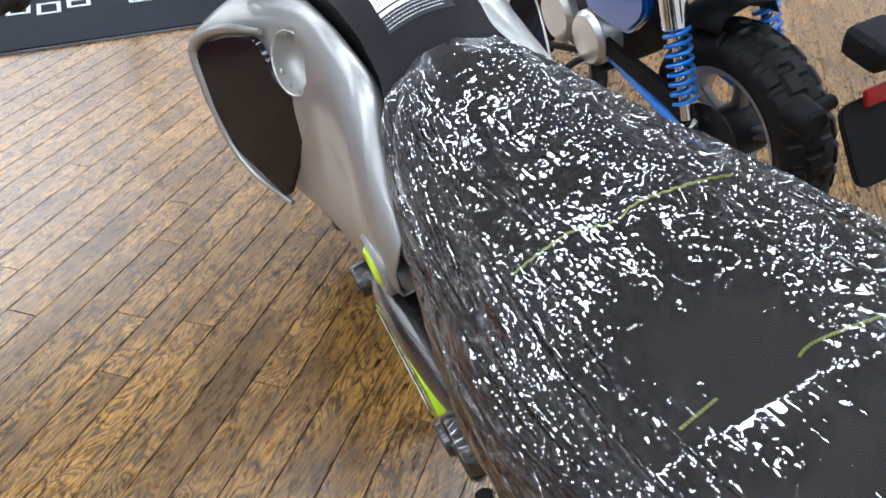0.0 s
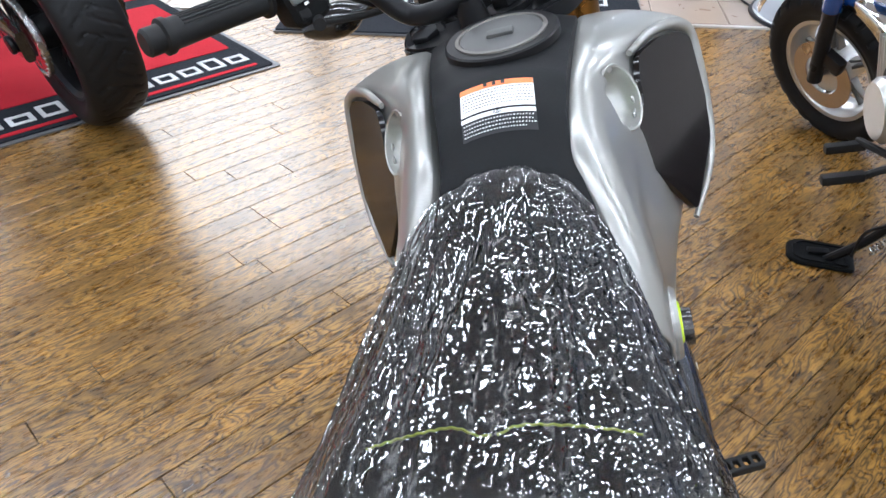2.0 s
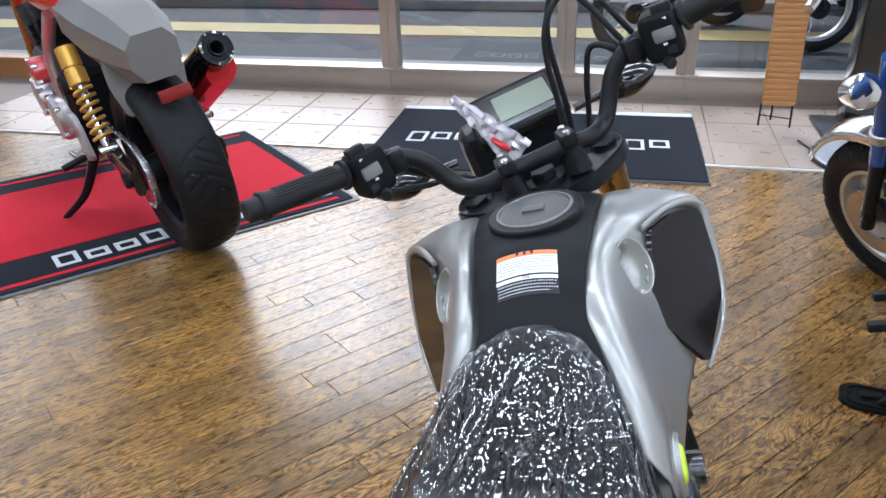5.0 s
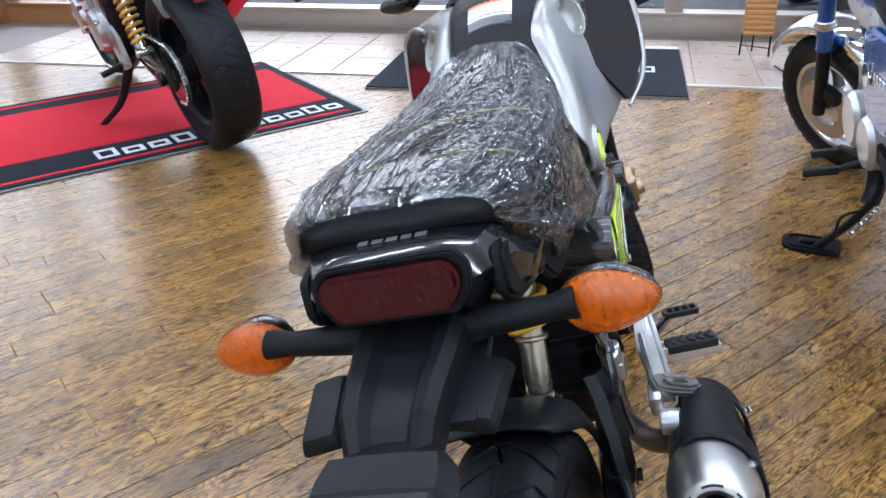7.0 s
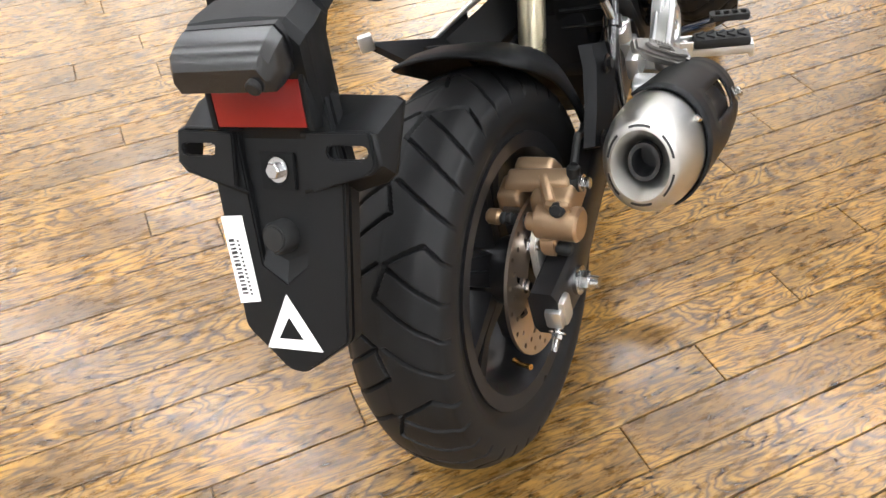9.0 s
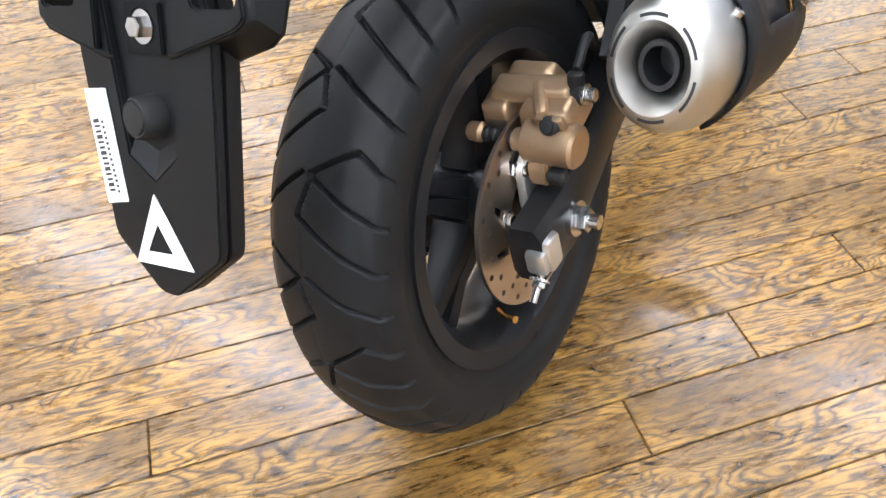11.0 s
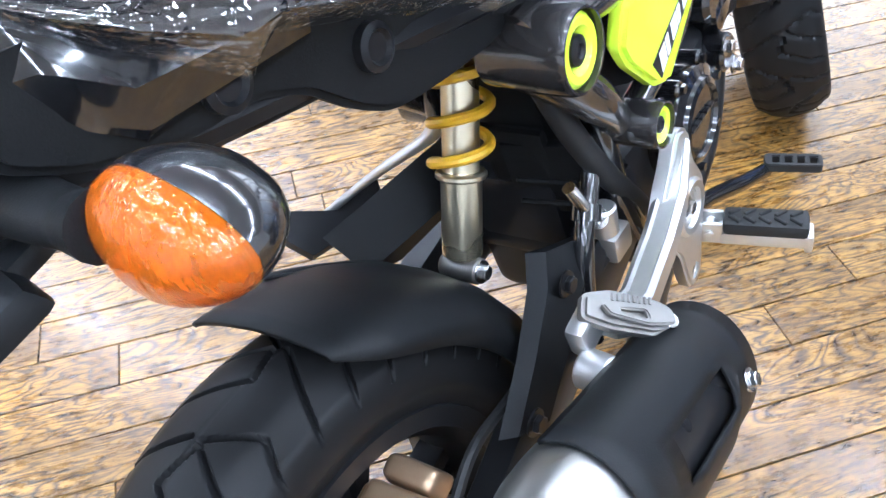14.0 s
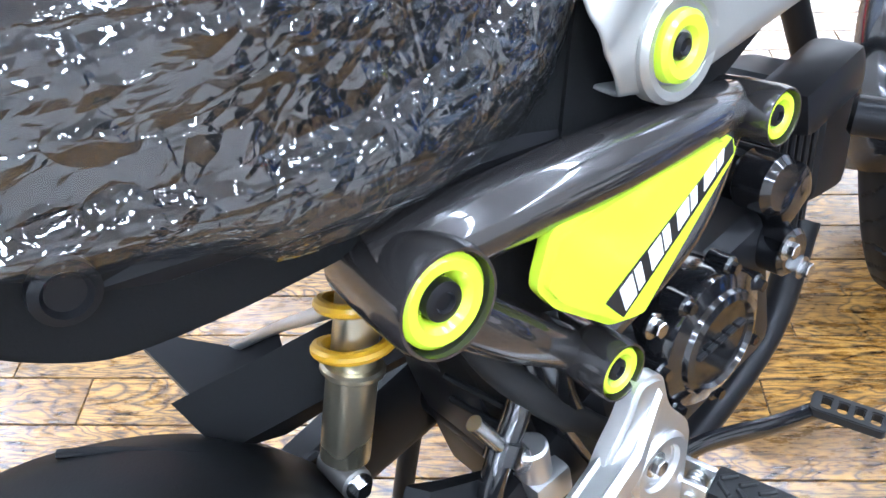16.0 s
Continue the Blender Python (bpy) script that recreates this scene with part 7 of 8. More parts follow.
# ---- large red motorcycle on its mat ----
RB = Matrix.Translation((-1.55, 2.08, 0.012)) @ Matrix.Rotation(radians(49), 4, 'Z') @ Matrix.Rotation(radians(-9), 4, 'Y')
rb = thing("sport_motorcycle", RB, "large red and black sport motorcycle with a wide rear tyre", "motorcycle")
C = V(0, 0, 0.315)
rw = part("rear_wheel", rim_bm(0.217, 0.070), SATINBLK, rb, "black cast rear wheel", m=Matrix.Translation(C))
put_mesh("tyre", tyre_mesh("wide_tyre", 0.315, 0.092, 0.222, 12, 360, 52), RUBBER, rw, label="wide black sport tyre")
spokes(rw, 5, 0.05, 0.20, 0.022, 0.05, SATINBLK)
bm = bmesh.new()
lathe(bm, [(0.02, -0.09), (0.05, -0.088), (0.055, -0.03), (0.045, 0.05), (0.02, 0.08)], TO_X, 32)
part("hub", bm, SATINBLK, rw)
bm = bmesh.new()
T = 42
plate(bm, [((0.112 if i % 2 else 0.105) * math.cos(math.pi * i / T), (0.112 if i % 2 else 0.105) * math.sin(math.pi * i / T)) for i in range(2 * T)], [circle(0, 0, 0.055, 28)] + [circle(0.08 * math.cos(a), 0.08 * math.sin(a), 0.012, 10) for a in np.linspace(0, 2 * math.pi, 6, endpoint=False)], 0.007, Matrix.Translation((-0.118, 0, 0)) @ TO_X)
part("sprocket", bm, STEEL, rw, "steel rear sprocket")
bm = bmesh.new()
pth = [V(-0.114, -0.112 * math.cos(radians(a)), 0.315 + 0.112 * math.sin(radians(a))) for a in np.linspace(-100, 85, 34)] + [V(-0.114, 0.5 * k / 22, 0.427) for k in range(1, 23)]
for i in range(len(pth) - 1):
    d = (pth[i + 1] - pth[i]).normalized()
    box(bm, (0.014 if i % 2 else 0.020, 0.019, 0.012), Matrix.Translation((pth[i] + pth[i + 1]) / 2) @ V(0, 1, 0).rotation_difference(d).to_matrix().to_4x4(), 0.003, 1)
part("chain", bm, STEEL, rb, "steel drive chain")
for s in (-1, 1):
    bm = bmesh.new()
    rings = []
    for y, x, z, w, h in ((-0.06, 0.145, 0.315, 0.016, 0.045), (0.05, 0.145, 0.325, 0.018, 0.05), (0.25, 0.135, 0.36, 0.020, 0.06), (0.55, 0.11, 0.40, 0.022, 0.07)):
        rings.append([V(s * x + a * w, y, z + b * h) for a, b in ((-1, -.7), (-.6, -1), (.6, -1), (1, -.7), (1, .7), (.6, 1), (-.6, 1), (-1, .7))])
    ring_mesh(bm, rings)
    sw2 = part("swing_arm", bm, GLOSSBLK, rb, "black swing arm")
    bm = bmesh.new()
    cyl(bm, (s * 0.16, 0, 0.315), (s * 0.176, 0, 0.315), 0.028, seg=28, edge=0.004)
    part("axle_cap", bm, SATINBLK, sw2)
    # twin shocks
    p0, p1 = V(s * 0.165, 0.10, 0.40), V(s * 0.15, 0.25, 0.76)
    d = (p1 - p0).normalized()
    bm = bmesh.new()
    cyl(bm, p0, p0 + d * 0.30, 0.014, seg=20)
    cyl(bm, p0 + V(-0.03, 0, 0), p0 + V(0.03, 0, 0), 0.017, seg=20, edge=0.003)
    sh = part("shock_absorber", bm, CHROME, rb, "rear shock absorber with a gold spring")
    part("coil_spring", helix(bmesh.new(), p0 + d * 0.04, p0 + d * 0.22, 0.029, 0.006, 7, 8, 20), GOLDCOIL, sh, "gold coil spring")
    bm = bmesh.new()
    lathe(bm, [(0.030, 0), (0.033, 0.003), (0.033, 0.05), (0.028, 0.053), (0.028, 0.058), (0.033, 0.061), (0.033, 0.125), (0.02, 0.13)], frame_to(p0 + d * 0.22, p1), 28)
    part("reservoir", bm, GOLDCOIL, sh, "gold damper reservoir")
bm = bmesh.new()
rings = []
for y, z, w, h in ((-0.22, 0.72, 0.075, 0.07), (-0.10, 0.735, 0.105, 0.10), (0.08, 0.75, 0.125, 0.11), (0.30, 0.78, 0.13, 0.10)):
    rings.append([V(a * w, y, z + b * h) for a, b in ((-.6, -1), (.6, -1), (1, -.3), (1, .5), (.6, 1), (-.6, 1), (-1, .5), (-1, -.3))])
ring_mesh(bm, rings)
part("tail_cowl", bm, GREYPAINT, rb, "grey tail cowl", smooth=30)
bm = bmesh.new()
plate(bm, rounded([(-0.10, 0.56), (0.10, 0.56), (0.12, 0.66), (0.11, 0.78), (-0.11, 0.78), (-0.12, 0.66)], 0.02), [], 0.02, Matrix(((1, 0, 0, 0), (0, 0.25, -0.97, -0.20), (0, 0.97, 0.25, -0.02), (0, 0, 0, 1))), 0.006)
part("rear_mudguard", bm, GREYPAINT, rb, "grey rear mudguard")
part("reflector", box(bmesh.new(), (0.10, 0.010, 0.038), pose(0.02, -0.225, 0.600, -12, 0, 0), 0.004), REFLECT, rb, "red reflector")
ex0, ex1 = V(0.215, -0.12, 0.66), V(0.17, 0.28, 0.44)
bm = bmesh.new()
lathe(bm, [(0.046, 0.0), (0.056, 0.002), (0.058, 0.012), (0.054, 0.02), (0.055, 0.05), (0.055, 0.40), (0.03, 0.46)], frame_to(ex0, ex1), 40, cap=False)
ex = part("muffler", bm, GLOSSBLK, rb, "black carbon muffler")
bm = bmesh.new()
lathe(bm, [(0.022, 0.06), (0.022, -0.004), (0.027, -0.004), (0.030, 0.004), (0.050, 0.003)], frame_to(ex0, ex1), 32, cap=False)
part("muffler_tip", bm, SATINBLK, ex)
for k in range(5):
    bm = bmesh.new()
    q = frame_to(ex0, ex1)
    a = 2 * math.pi * k / 5
    cyl(bm, q @ V(0.051 * math.cos(a), 0.051 * math.sin(a), 0.003), q @ V(0.051 * math.cos(a), 0.051 * math.sin(a), -0.002), 0.004, seg=10)
    part("rivet", bm, STEEL, ex)
bm = bmesh.new()
rings = []
for t in np.linspace(0, 1, 8):
    c = (ex0 + V(0.005, 0.04, -0.085)).lerp(V(0.16, 0.34, 0.33), t)
    rings.append([c + V(a * 0.055, 0, b * 0.04) for a, b in ((-.8, -.8), (.6, -1), (1, -.2), (.9, .8), (-.6, .8), (-1, 0))])
ring_mesh(bm, rings)
part("side_cowl", bm, REDPAINT, rb, "glossy red lower cowl", smooth=40)
bm = bmesh.new()
rings = []
for y, z, w, h in ((0.28, 0.84, 0.12, 0.07), (0.45, 0.88, 0.17, 0.12), (0.70, 0.94, 0.18, 0.14), (0.90, 0.92, 0.14, 0.12)):
    rings.append([V(a * w, y, z + b * h) for a, b in ((-.6, -1), (.6, -1), (1, -.3), (1, .4), (.6, 1), (-.6, 1), (-1, .4), (-1, -.3))])
ring_mesh(bm, rings)
part("fuel_tank", bm, REDPAINT, rb, "glossy red fuel tank", smooth=50)
en = part("engine", box(bmesh.new(), (0.36, 0.42, 0.30), pose(0, 0.66, 0.46, 8, 0, 0), 0.05, 3), SATINBLK, rb, "large dark engine with silver covers")
for s in (-1, 1):
    for y, z, r in ((0.55, 0.42, 0.085), (0.78, 0.45, 0.075), (0.64, 0.58, 0.05)):
        bm = bmesh.new()
        lathe(bm, [(r, -0.03), (r * 1.02, 0.02), (r * 0.9, 0.035), (r * 0.5, 0.04), (r * 0.1, 0.042)], Matrix.Translation((s * 0.19, y, z)) @ (TO_X if s > 0 else TO_X @ Matrix.Rotation(math.pi, 4, 'X')), 32)
        cov = part("engine_cover", bm, CASTALU if r > 0.06 else REDPAINT, en, "silver engine cover" if r > 0.06 else "red engine cover")
        for k in range(5):
            a = 2 * math.pi * k / 5
            b2 = bmesh.new()
            cyl(b2, (s * 0.205, y + r * 0.95 * math.cos(a), z + r * 0.95 * math.sin(a)), (s * 0.228, y + r * 0.95 * math.cos(a), z + r * 0.95 * math.sin(a)), 0.010, seg=10, edge=0.002)
            part("cover_bolt", b2, STEEL, cov)
bm = bmesh.new()
box(bm, (0.26, 0.14, 0.20), pose(0, 0.86, 0.66, 20, 0, 0), 0.02)
for k in range(6):
    box(bm, (0.30, 0.16, 0.008), pose(0, 0.84 + 0.012 * k, 0.58 + 0.03 * k, 20, 0, 0), 0.002, 1)
part("cylinder_block", bm, SATINBLK, en)
for s in (-1, 1):
    bm = bmesh.new()
    tube(bm, [(s * 0.13, 0.40, 0.80), (s * 0.16, 0.50, 0.66), (s * 0.17, 0.52, 0.50), (s * 0.15, 0.50, 0.34)], 0.022, 12)
    part("frame_rail", bm, CASTALU if s < 0 else SATINBLK, rb, "silver frame rail")
    bm = bmesh.new()
    plate(bm, rounded([(0.33, 0.30), (0.46, 0.26), (0.52, 0.36), (0.44, 0.46), (0.36, 0.42)], 0.02), [circle(0.42, 0.36, 0.022)], 0.014, side_m(s * 0.19), 0.003)
    part("footrest_plate", bm, CASTALU, rb, "cast footrest plate")
    bm = bmesh.new()
    cyl(bm, (s * 0.20, 0.40, 0.30), (s * 0.29, 0.39, 0.29), 0.013, seg=16, edge=0.003)
    part("footrest", bm, SATINBLK, rb)
    bm = bmesh.new()
    tube(bm, [(s * 0.20, 0.40, 0.31), (s * 0.21, 0.52, 0.27), (s * 0.22, 0.60, 0.27)], 0.008, 8)
    part("foot_lever", bm, STEEL, rb)
    bm = bmesh.new()
    cyl(bm, (s * 0.11, 1.05, 0.92), (s * 0.11, 1.37, 0.32), 0.027, seg=24)
    part("fork_leg", bm, GOLDFORK, rb)
bm = bmesh.new()
tube(bm, [(-0.15, 0.46, 0.30), (-0.20, 0.48, 0.20), (-0.25, 0.51, 0.12), (-0.335, 0.555, 0.050)], [0.020, 0.018, 0.015, 0.012], 12)
sst = part("side_stand", bm, SATINBLK, rb, "black side stand, down")
part("stand_foot", box(bmesh.new(), (0.06, 0.05, 0.012), pose(-0.348, 0.567, 0.046, 0, 9, -30), 0.004), SATINBLK, sst)
fw2 = part("front_wheel", rim_bm(0.217, 0.045), SATINBLK, rb, "black front wheel", m=Matrix.Translation((0, 1.42, 0.30)))
put_mesh("tyre", tyre_mesh("front_sport_tyre", 0.30, 0.062, 0.222, 0, 96, 24), RUBBER, fw2)
spokes(fw2, 5, 0.05, 0.20, 0.02, 0.03, SATINBLK)

# ---- blue leisure motorcycle ----
BB = Matrix.Translation((0.765, 1.08, 0.0)) @ Matrix.Rotation(radians(1.5), 4, 'Z') @ Matrix.Rotation(radians(-10), 4, 'Y')
bb = thing("mini_motorcycle", BB, "small blue motorcycle with chunky tyres and blue springs", "motorcycle")
RC = V(0, 0, 0.245)
bw = part("rear_wheel", rim_bm(0.155, 0.045), CASTALU, bb, "silver cast rear wheel", m=Matrix.Translation(RC))
knobby = tyre_mesh("knobby", 0.245, 0.062, 0.163, 0, 300, 44, knob=26)
put_mesh("tyre", knobby, RUBBER, bw, label="chunky block tread tyre")
spokes(bw, 5, 0.05, 0.136, 0.008, 0.018, DULLCAST)
bm = bmesh.new()
lathe(bm, [(0.02, -0.07), (0.06, -0.065), (0.062, 0.03), (0.045, 0.05), (0.015, 0.06)], TO_X, 32)
part("hub", bm, SATINBLK, bw)
bm = bmesh.new()
lathe(bm, [(0.085, -0.072), (0.088, -0.080), (0.06, -0.088), (0.02, -0.09)], TO_X, 36)
part("sprocket_cover", bm, SATINBLK, bw)
for s in (-1, 1):
    bm = bmesh.new()
    tube(bm, [(s * 0.10, -0.04, 0.245), (s * 0.10, 0.10, 0.27), (s * 0.085, 0.40, 0.33)], 0.019, 12, flat=0.7)
    part("swing_arm", bm, BLUESPRING, bb, "bright blue swing arm")
    p0, p1 = V(s * 0.118, 0.02, 0.285), V(s * 0.108, 0.10, 0.58)
    d = (p1 - p0).normalized()
    bm = bmesh.new()
    cyl(bm, p0 + d * 0.02, p0 + d * 0.24, 0.013, seg=20)
    cyl(bm, p0 - V(0.02, 0, 0), p0 + V(0.02, 0, 0), 0.016, seg=18, edge=0.003)
    sh = part("shock_absorber", bm, CHROME, bb, "chrome shock absorber with a blue spring")
    part("coil_spring", helix(bmesh.new(), p0 + d * 0.06, p0 + d * 0.225, 0.026, 0.0042, 8, 8, 18), BLUESPRING, sh, "bright blue coil spring")
    bm = bmesh.new()
    cyl(bm, p0 + d * 0.215, p0 + d * 0.29, 0.029, seg=28, edge=0.004)
    part("spring_cap", bm, CHROME, sh, "chrome spring cap")
bm = bmesh.new()
plate(bm, rounded([(-0.02, 0.275), (0.10, 0.355), (0.36, 0.385), (0.37, 0.34), (0.10, 0.30), (0.0, 0.262)], 0.012), [], 0.014, side_m(-0.118), 0.003)
part("chain_guard", bm, GRAINED, bb, "black plastic chain guard")
bm = bmesh.new()
rings = []
for y, z, w, h in ((-0.18, 0.66, 0.09, 0.045), (0.0, 0.68, 0.115, 0.055), (0.25, 0.69, 0.12, 0.06), (0.45, 0.70, 0.10, 0.06)):
    rings.append([V(a * w, y, z + b * h) for a, b in ((-.7, -1), (.7, -1), (1, -.4), (1, .4), (.7, 1), (-.7, 1), (-1, .4), (-1, -.4))])
ring_mesh(bm, rings)
part("seat", bm, SEATSKIN, bb, "thick black seat", smooth=50)
bm = bmesh.new()
rings = []
for y, z, w, h in ((0.40, 0.70, 0.07, 0.06), (0.50, 0.72, 0.12, 0.10), (0.66, 0.76, 0.13, 0.11), (0.80, 0.77, 0.08, 0.07)):
    rings.append([V(a * w, y, z + b * h) for a, b in ((-.6, -1), (.6, -1), (1, -.4), (1, .4), (.6, 1), (-.6, 1), (-1, .4), (-1, -.4))])
ring_mesh(bm, rings)
part("fuel_tank", bm, BLUE, bb, "glossy blue fuel tank", smooth=60)
for s in (-1, 1):
    bm = bmesh.new()
    plate(bm, rounded([(0.16, 0.66), (0.15, 0.50), (0.22, 0.43), (0.38, 0.44), (0.42, 0.52), (0.40, 0.66)], 0.03), [], 0.03, side_m(s * 0.105, s < 0), 0.008)
    sc = part("side_cover", bm, BLUE, bb, "glossy blue side cover")
    for k in range(6):
        part("name_bar", box(bmesh.new(), (0.003, 0.014, 0.020), Matrix.Translation((s * 0.137, 0.20 + k * 0.024, 0.56)), 0.001, 1), CHROME, sc, "plain chrome bar")
bm = bmesh.new()
plate(bm, circle(0, 0, 0.030, 6, 0.5), [], 0.004, Matrix.Translation((-0.138, 0.36, 0.55)) @ Matrix.Rotation(radians(-90), 4, 'Y'))
part("badge", bm, CHROME, bb)
be = part("engine", box(bmesh.new(), (0.20, 0.28, 0.17), pose(0, 0.50, 0.36, 8, 0, 0), 0.03, 3), SATINBLK, bb, "small engine with silver covers")
for y, z, r in ((0.55, 0.375, 0.075), (0.40, 0.36, 0.070)):
    bm = bmesh.new()
    lathe(bm, [(r, 0.03), (r, -0.02), (r * 0.85, -0.034), (r * 0.3, -0.038)], Matrix.Translation((-0.10, y, z)) @ TO_X, 36)
    part("engine_cover", bm, CASTALU, be, "silver crankcase cover")
for k in range(7):
    part("cylinder_fin", box(bmesh.new(), (0.12, 0.008, 0.13), pose(0, 0.66 + 0.016 * k, 0.40, -8, 0, 0), 0.002, 1), CASTALU, be)
bm = bmesh.new()
tube(bm, [(-0.09, 0.42, 0.30), (-0.10, 0.40, 0.24), (-0.12, 0.38, 0.20)], 0.024, 10)
part("stand_bracket", bm, SATINBLK, bb)
bm = bmesh.new()
tube(bm, [(-0.11, 0.36, 0.22), (-0.17, 0.40, 0.13), (-0.235, 0.455, 0.045)], 0.011, 10)
stn = part("side_stand", bm, SATINBLK, bb, "black side stand, down")
part("stand_spring", helix(bmesh.new(), (-0.105, 0.345, 0.20), (-0.165, 0.38, 0.115), 0.008, 0.002, 12, 6, 10), STEEL, stn, "zinc return spring")
bm = bmesh.new()
tube(bm, [(-0.13, 0.37, 0.19), (-0.185, 0.37, 0.175), (-0.20, 0.39, 0.10)], 0.004, 8)
part("stand_lug", bm, SATINBLK, stn)
for z, y, x1 in ((0.285, 0.43, -0.27), (0.275, 0.58, -0.22)):
    bm = bmesh.new()
    tube(bm, [(-0.09, 0.42, 0.30), (-0.14, y, z + 0.01), (x1 + 0.09, y, z)], 0.009, 8)
    box(bm, (0.09, 0.024, 0.022), pose(x1 + 0.045, y, z, 0, 0, 0), 0.006)
    part("footrest" if y < 0.5 else "gear_lever", bm, RUBBER2, bb)
BST = Matrix.Translation((0, 0.98, 0.75)) @ Matrix.Rotation(radians(30), 4, V(0, -0.40, 0.92).normalized())
FCW = Matrix.Translation((-0.025, 1.11, 0.245)) @ BST.to_3x3().to_4x4()
fwb = part("front_wheel", rim_bm(0.155, 0.045), CASTALU, bb, "silver front wheel", m=FCW)
put_mesh("tyre", knobby.copy(), RUBBER, fwb, label="chunky block tread tyre")
fwb.children[0].data.materials.clear(); fwb.children[0].data.materials.append(RUBBER)
spokes(fwb, 5, 0.05, 0.136, 0.008, 0.018, DULLCAST)
bm = bmesh.new()
lathe(bm, [(0.02, -0.07), (0.055, -0.06), (0.055, 0.05), (0.02, 0.06)], TO_X, 32)
part("hub", bm, CASTALU, fwb)
bm = bmesh.new()
plate(bm, circle(0, 0, 0.105, 56), [circle(0, 0, 0.06, 32)], 0.004, Matrix.Translation((-0.07, 0, 0)) @ TO_X)
part("brake_disc", bm, DISC, fwb)
for s in (-1, 1):
    bm = bmesh.new()
    cyl(bm, FCW @ V(s * 0.095, 0.0, 0.0), FCW @ V(s * 0.095, -0.10, 0.24), 0.021, seg=24, edge=0.004)
    lo = part("fork_slider", bm, SATINBLK, bb, "black fork slider")
    bm = bmesh.new()
    cyl(bm, FCW @ V(s * 0.095, -0.10, 0.24), FCW @ V(s * 0.095, -0.22, 0.56), 0.025, seg=24)
    part("fork_tube", bm, BLUE, lo, "blue fork shroud")
    bm = bmesh.new()
    cyl(bm, FCW @ V(s * 0.095, -0.125, 0.31), FCW @ V(s * 0.095, -0.135, 0.34), 0.030, seg=24, edge=0.004)
    part("fork_clamp", bm, CASTALU, lo)
bm = bmesh.new()
box(bm, (0.03, 0.07, 0.05), FCW @ pose(-0.085, -0.07, 0.07, 30, 0, 0), 0.01)
part("front_caliper", bm, SATINBLK, bb)
bm = bmesh.new()
rings = []
for a in np.linspace(-62, 55, 18):
    r = 0.300
    rings.append([FCW @ V(x, q * math.sin(radians(a)), q * math.cos(radians(a))) for x, q in ((-0.072, r - 0.03), (-0.06, r - 0.006), (0, r + 0.008), (0.06, r - 0.006), (0.072, r - 0.03))])
ring_mesh(bm, rings, closed=False, cap=False)
fg = part("front_mudguard", bm, CHROME, bb, "chrome front mudguard", smooth=60)
so = fg.modifiers.new("thick", 'SOLIDIFY'); so.thickness = 0.002
bm = bmesh.new()
lathe(bm, [(0.02, -0.06), (0.035, -0.055), (0.045, -0.02), (0.045, 0.0), (0.02, 0.01)], FCW @ pose(-0.17, -0.20, 0.50, 80, 0, 0), 28)
part("front_indicator", bm, CHROME, bb, "chrome indicator body")
bm = bmesh.new()
tube(bm, [FCW @ V(-0.36, -0.32, 0.80), FCW @ V(-0.2, -0.27, 0.84), FCW @ V(-0.06, -0.25, 0.70), FCW @ V(0.06, -0.25, 0.70), FCW @ V(0.2, -0.27, 0.84), FCW @ V(0.36, -0.32, 0.80)], 0.012, 12)
part("handlebar", bm, CHROME, bb, "chrome handlebar")
# its tail: lamp, indicator, mudguard
bm = bmesh.new()
rings = []
for a in np.linspace(-100, -58, 8):
    q = 0.285
    rings.append([RC + V(x, -q2 * math.sin(radians(a + 60)) , q2 * math.cos(radians(a + 60))) for x, q2 in ((-0.075, q - 0.035), (-0.06, q - 0.004), (0, q + 0.008), (0.06, q - 0.004), (0.075, q - 0.035))])
ring_mesh(bm, rings, closed=False, cap=False)
rg = part("rear_mudguard", bm, GRAINED, bb, "black rear mudguard", smooth=60)
so = rg.modifiers.new("thick", 'SOLIDIFY'); so.thickness = 0.003
bm = bmesh.new()
plate(bm, rounded([(-0.07, -0.10), (0.07, -0.10), (0.09, 0.06), (-0.09, 0.06)], 0.03), [], 0.012, Matrix.Translation((0, -0.34, 0.42)) @ Matrix.Rotation(radians(70), 4, 'X'), 0.003)
pl = part("plate_holder", bm, GRAINED, bb, "black plate holder with a white sticker")
part("sticker", box(bmesh.new(), (0.07, 0.002, 0.022), pose(-0.01, -0.352, 0.415, -20, 0, 0)), WHITEPAINT, pl, "white sticker")
bm = bmesh.new()
for k in range(9):
    box(bm, (0.003, 0.001, 0.012), pose(-0.03 + k * 0.005, -0.3535, 0.416, -20, 0, 0))
tagged(part("bars", bm, BLACKPRINT, pl), kind="stuff")
part("reflector", box(bmesh.new(), (0.10, 0.012, 0.03), pose(0, -0.345, 0.49, -15, 0, 0), 0.004), REFLECT, bb, "red reflector")
bm = bmesh.new()
cyl(bm, (-0.04, -0.27, 0.45), (-0.11, -0.28, 0.45), 0.014, seg=16)
cyl(bm, (-0.11, -0.25, 0.45), (-0.11, -0.31, 0.445), 0.033, 0.030, seg=24, edge=0.006)
part("rear_indicator", bm, GRAINED, bb, "black indicator body")
bm = bmesh.new()
box(bm, (0.09, 0.09, 0.06), pose(0, -0.31, 0.56, 10, 0, 0), 0.025, 3)
part("tail_lamp", bm, GRAINED, bb, "black tail lamp housing")
bm = bmesh.new()
rings = []
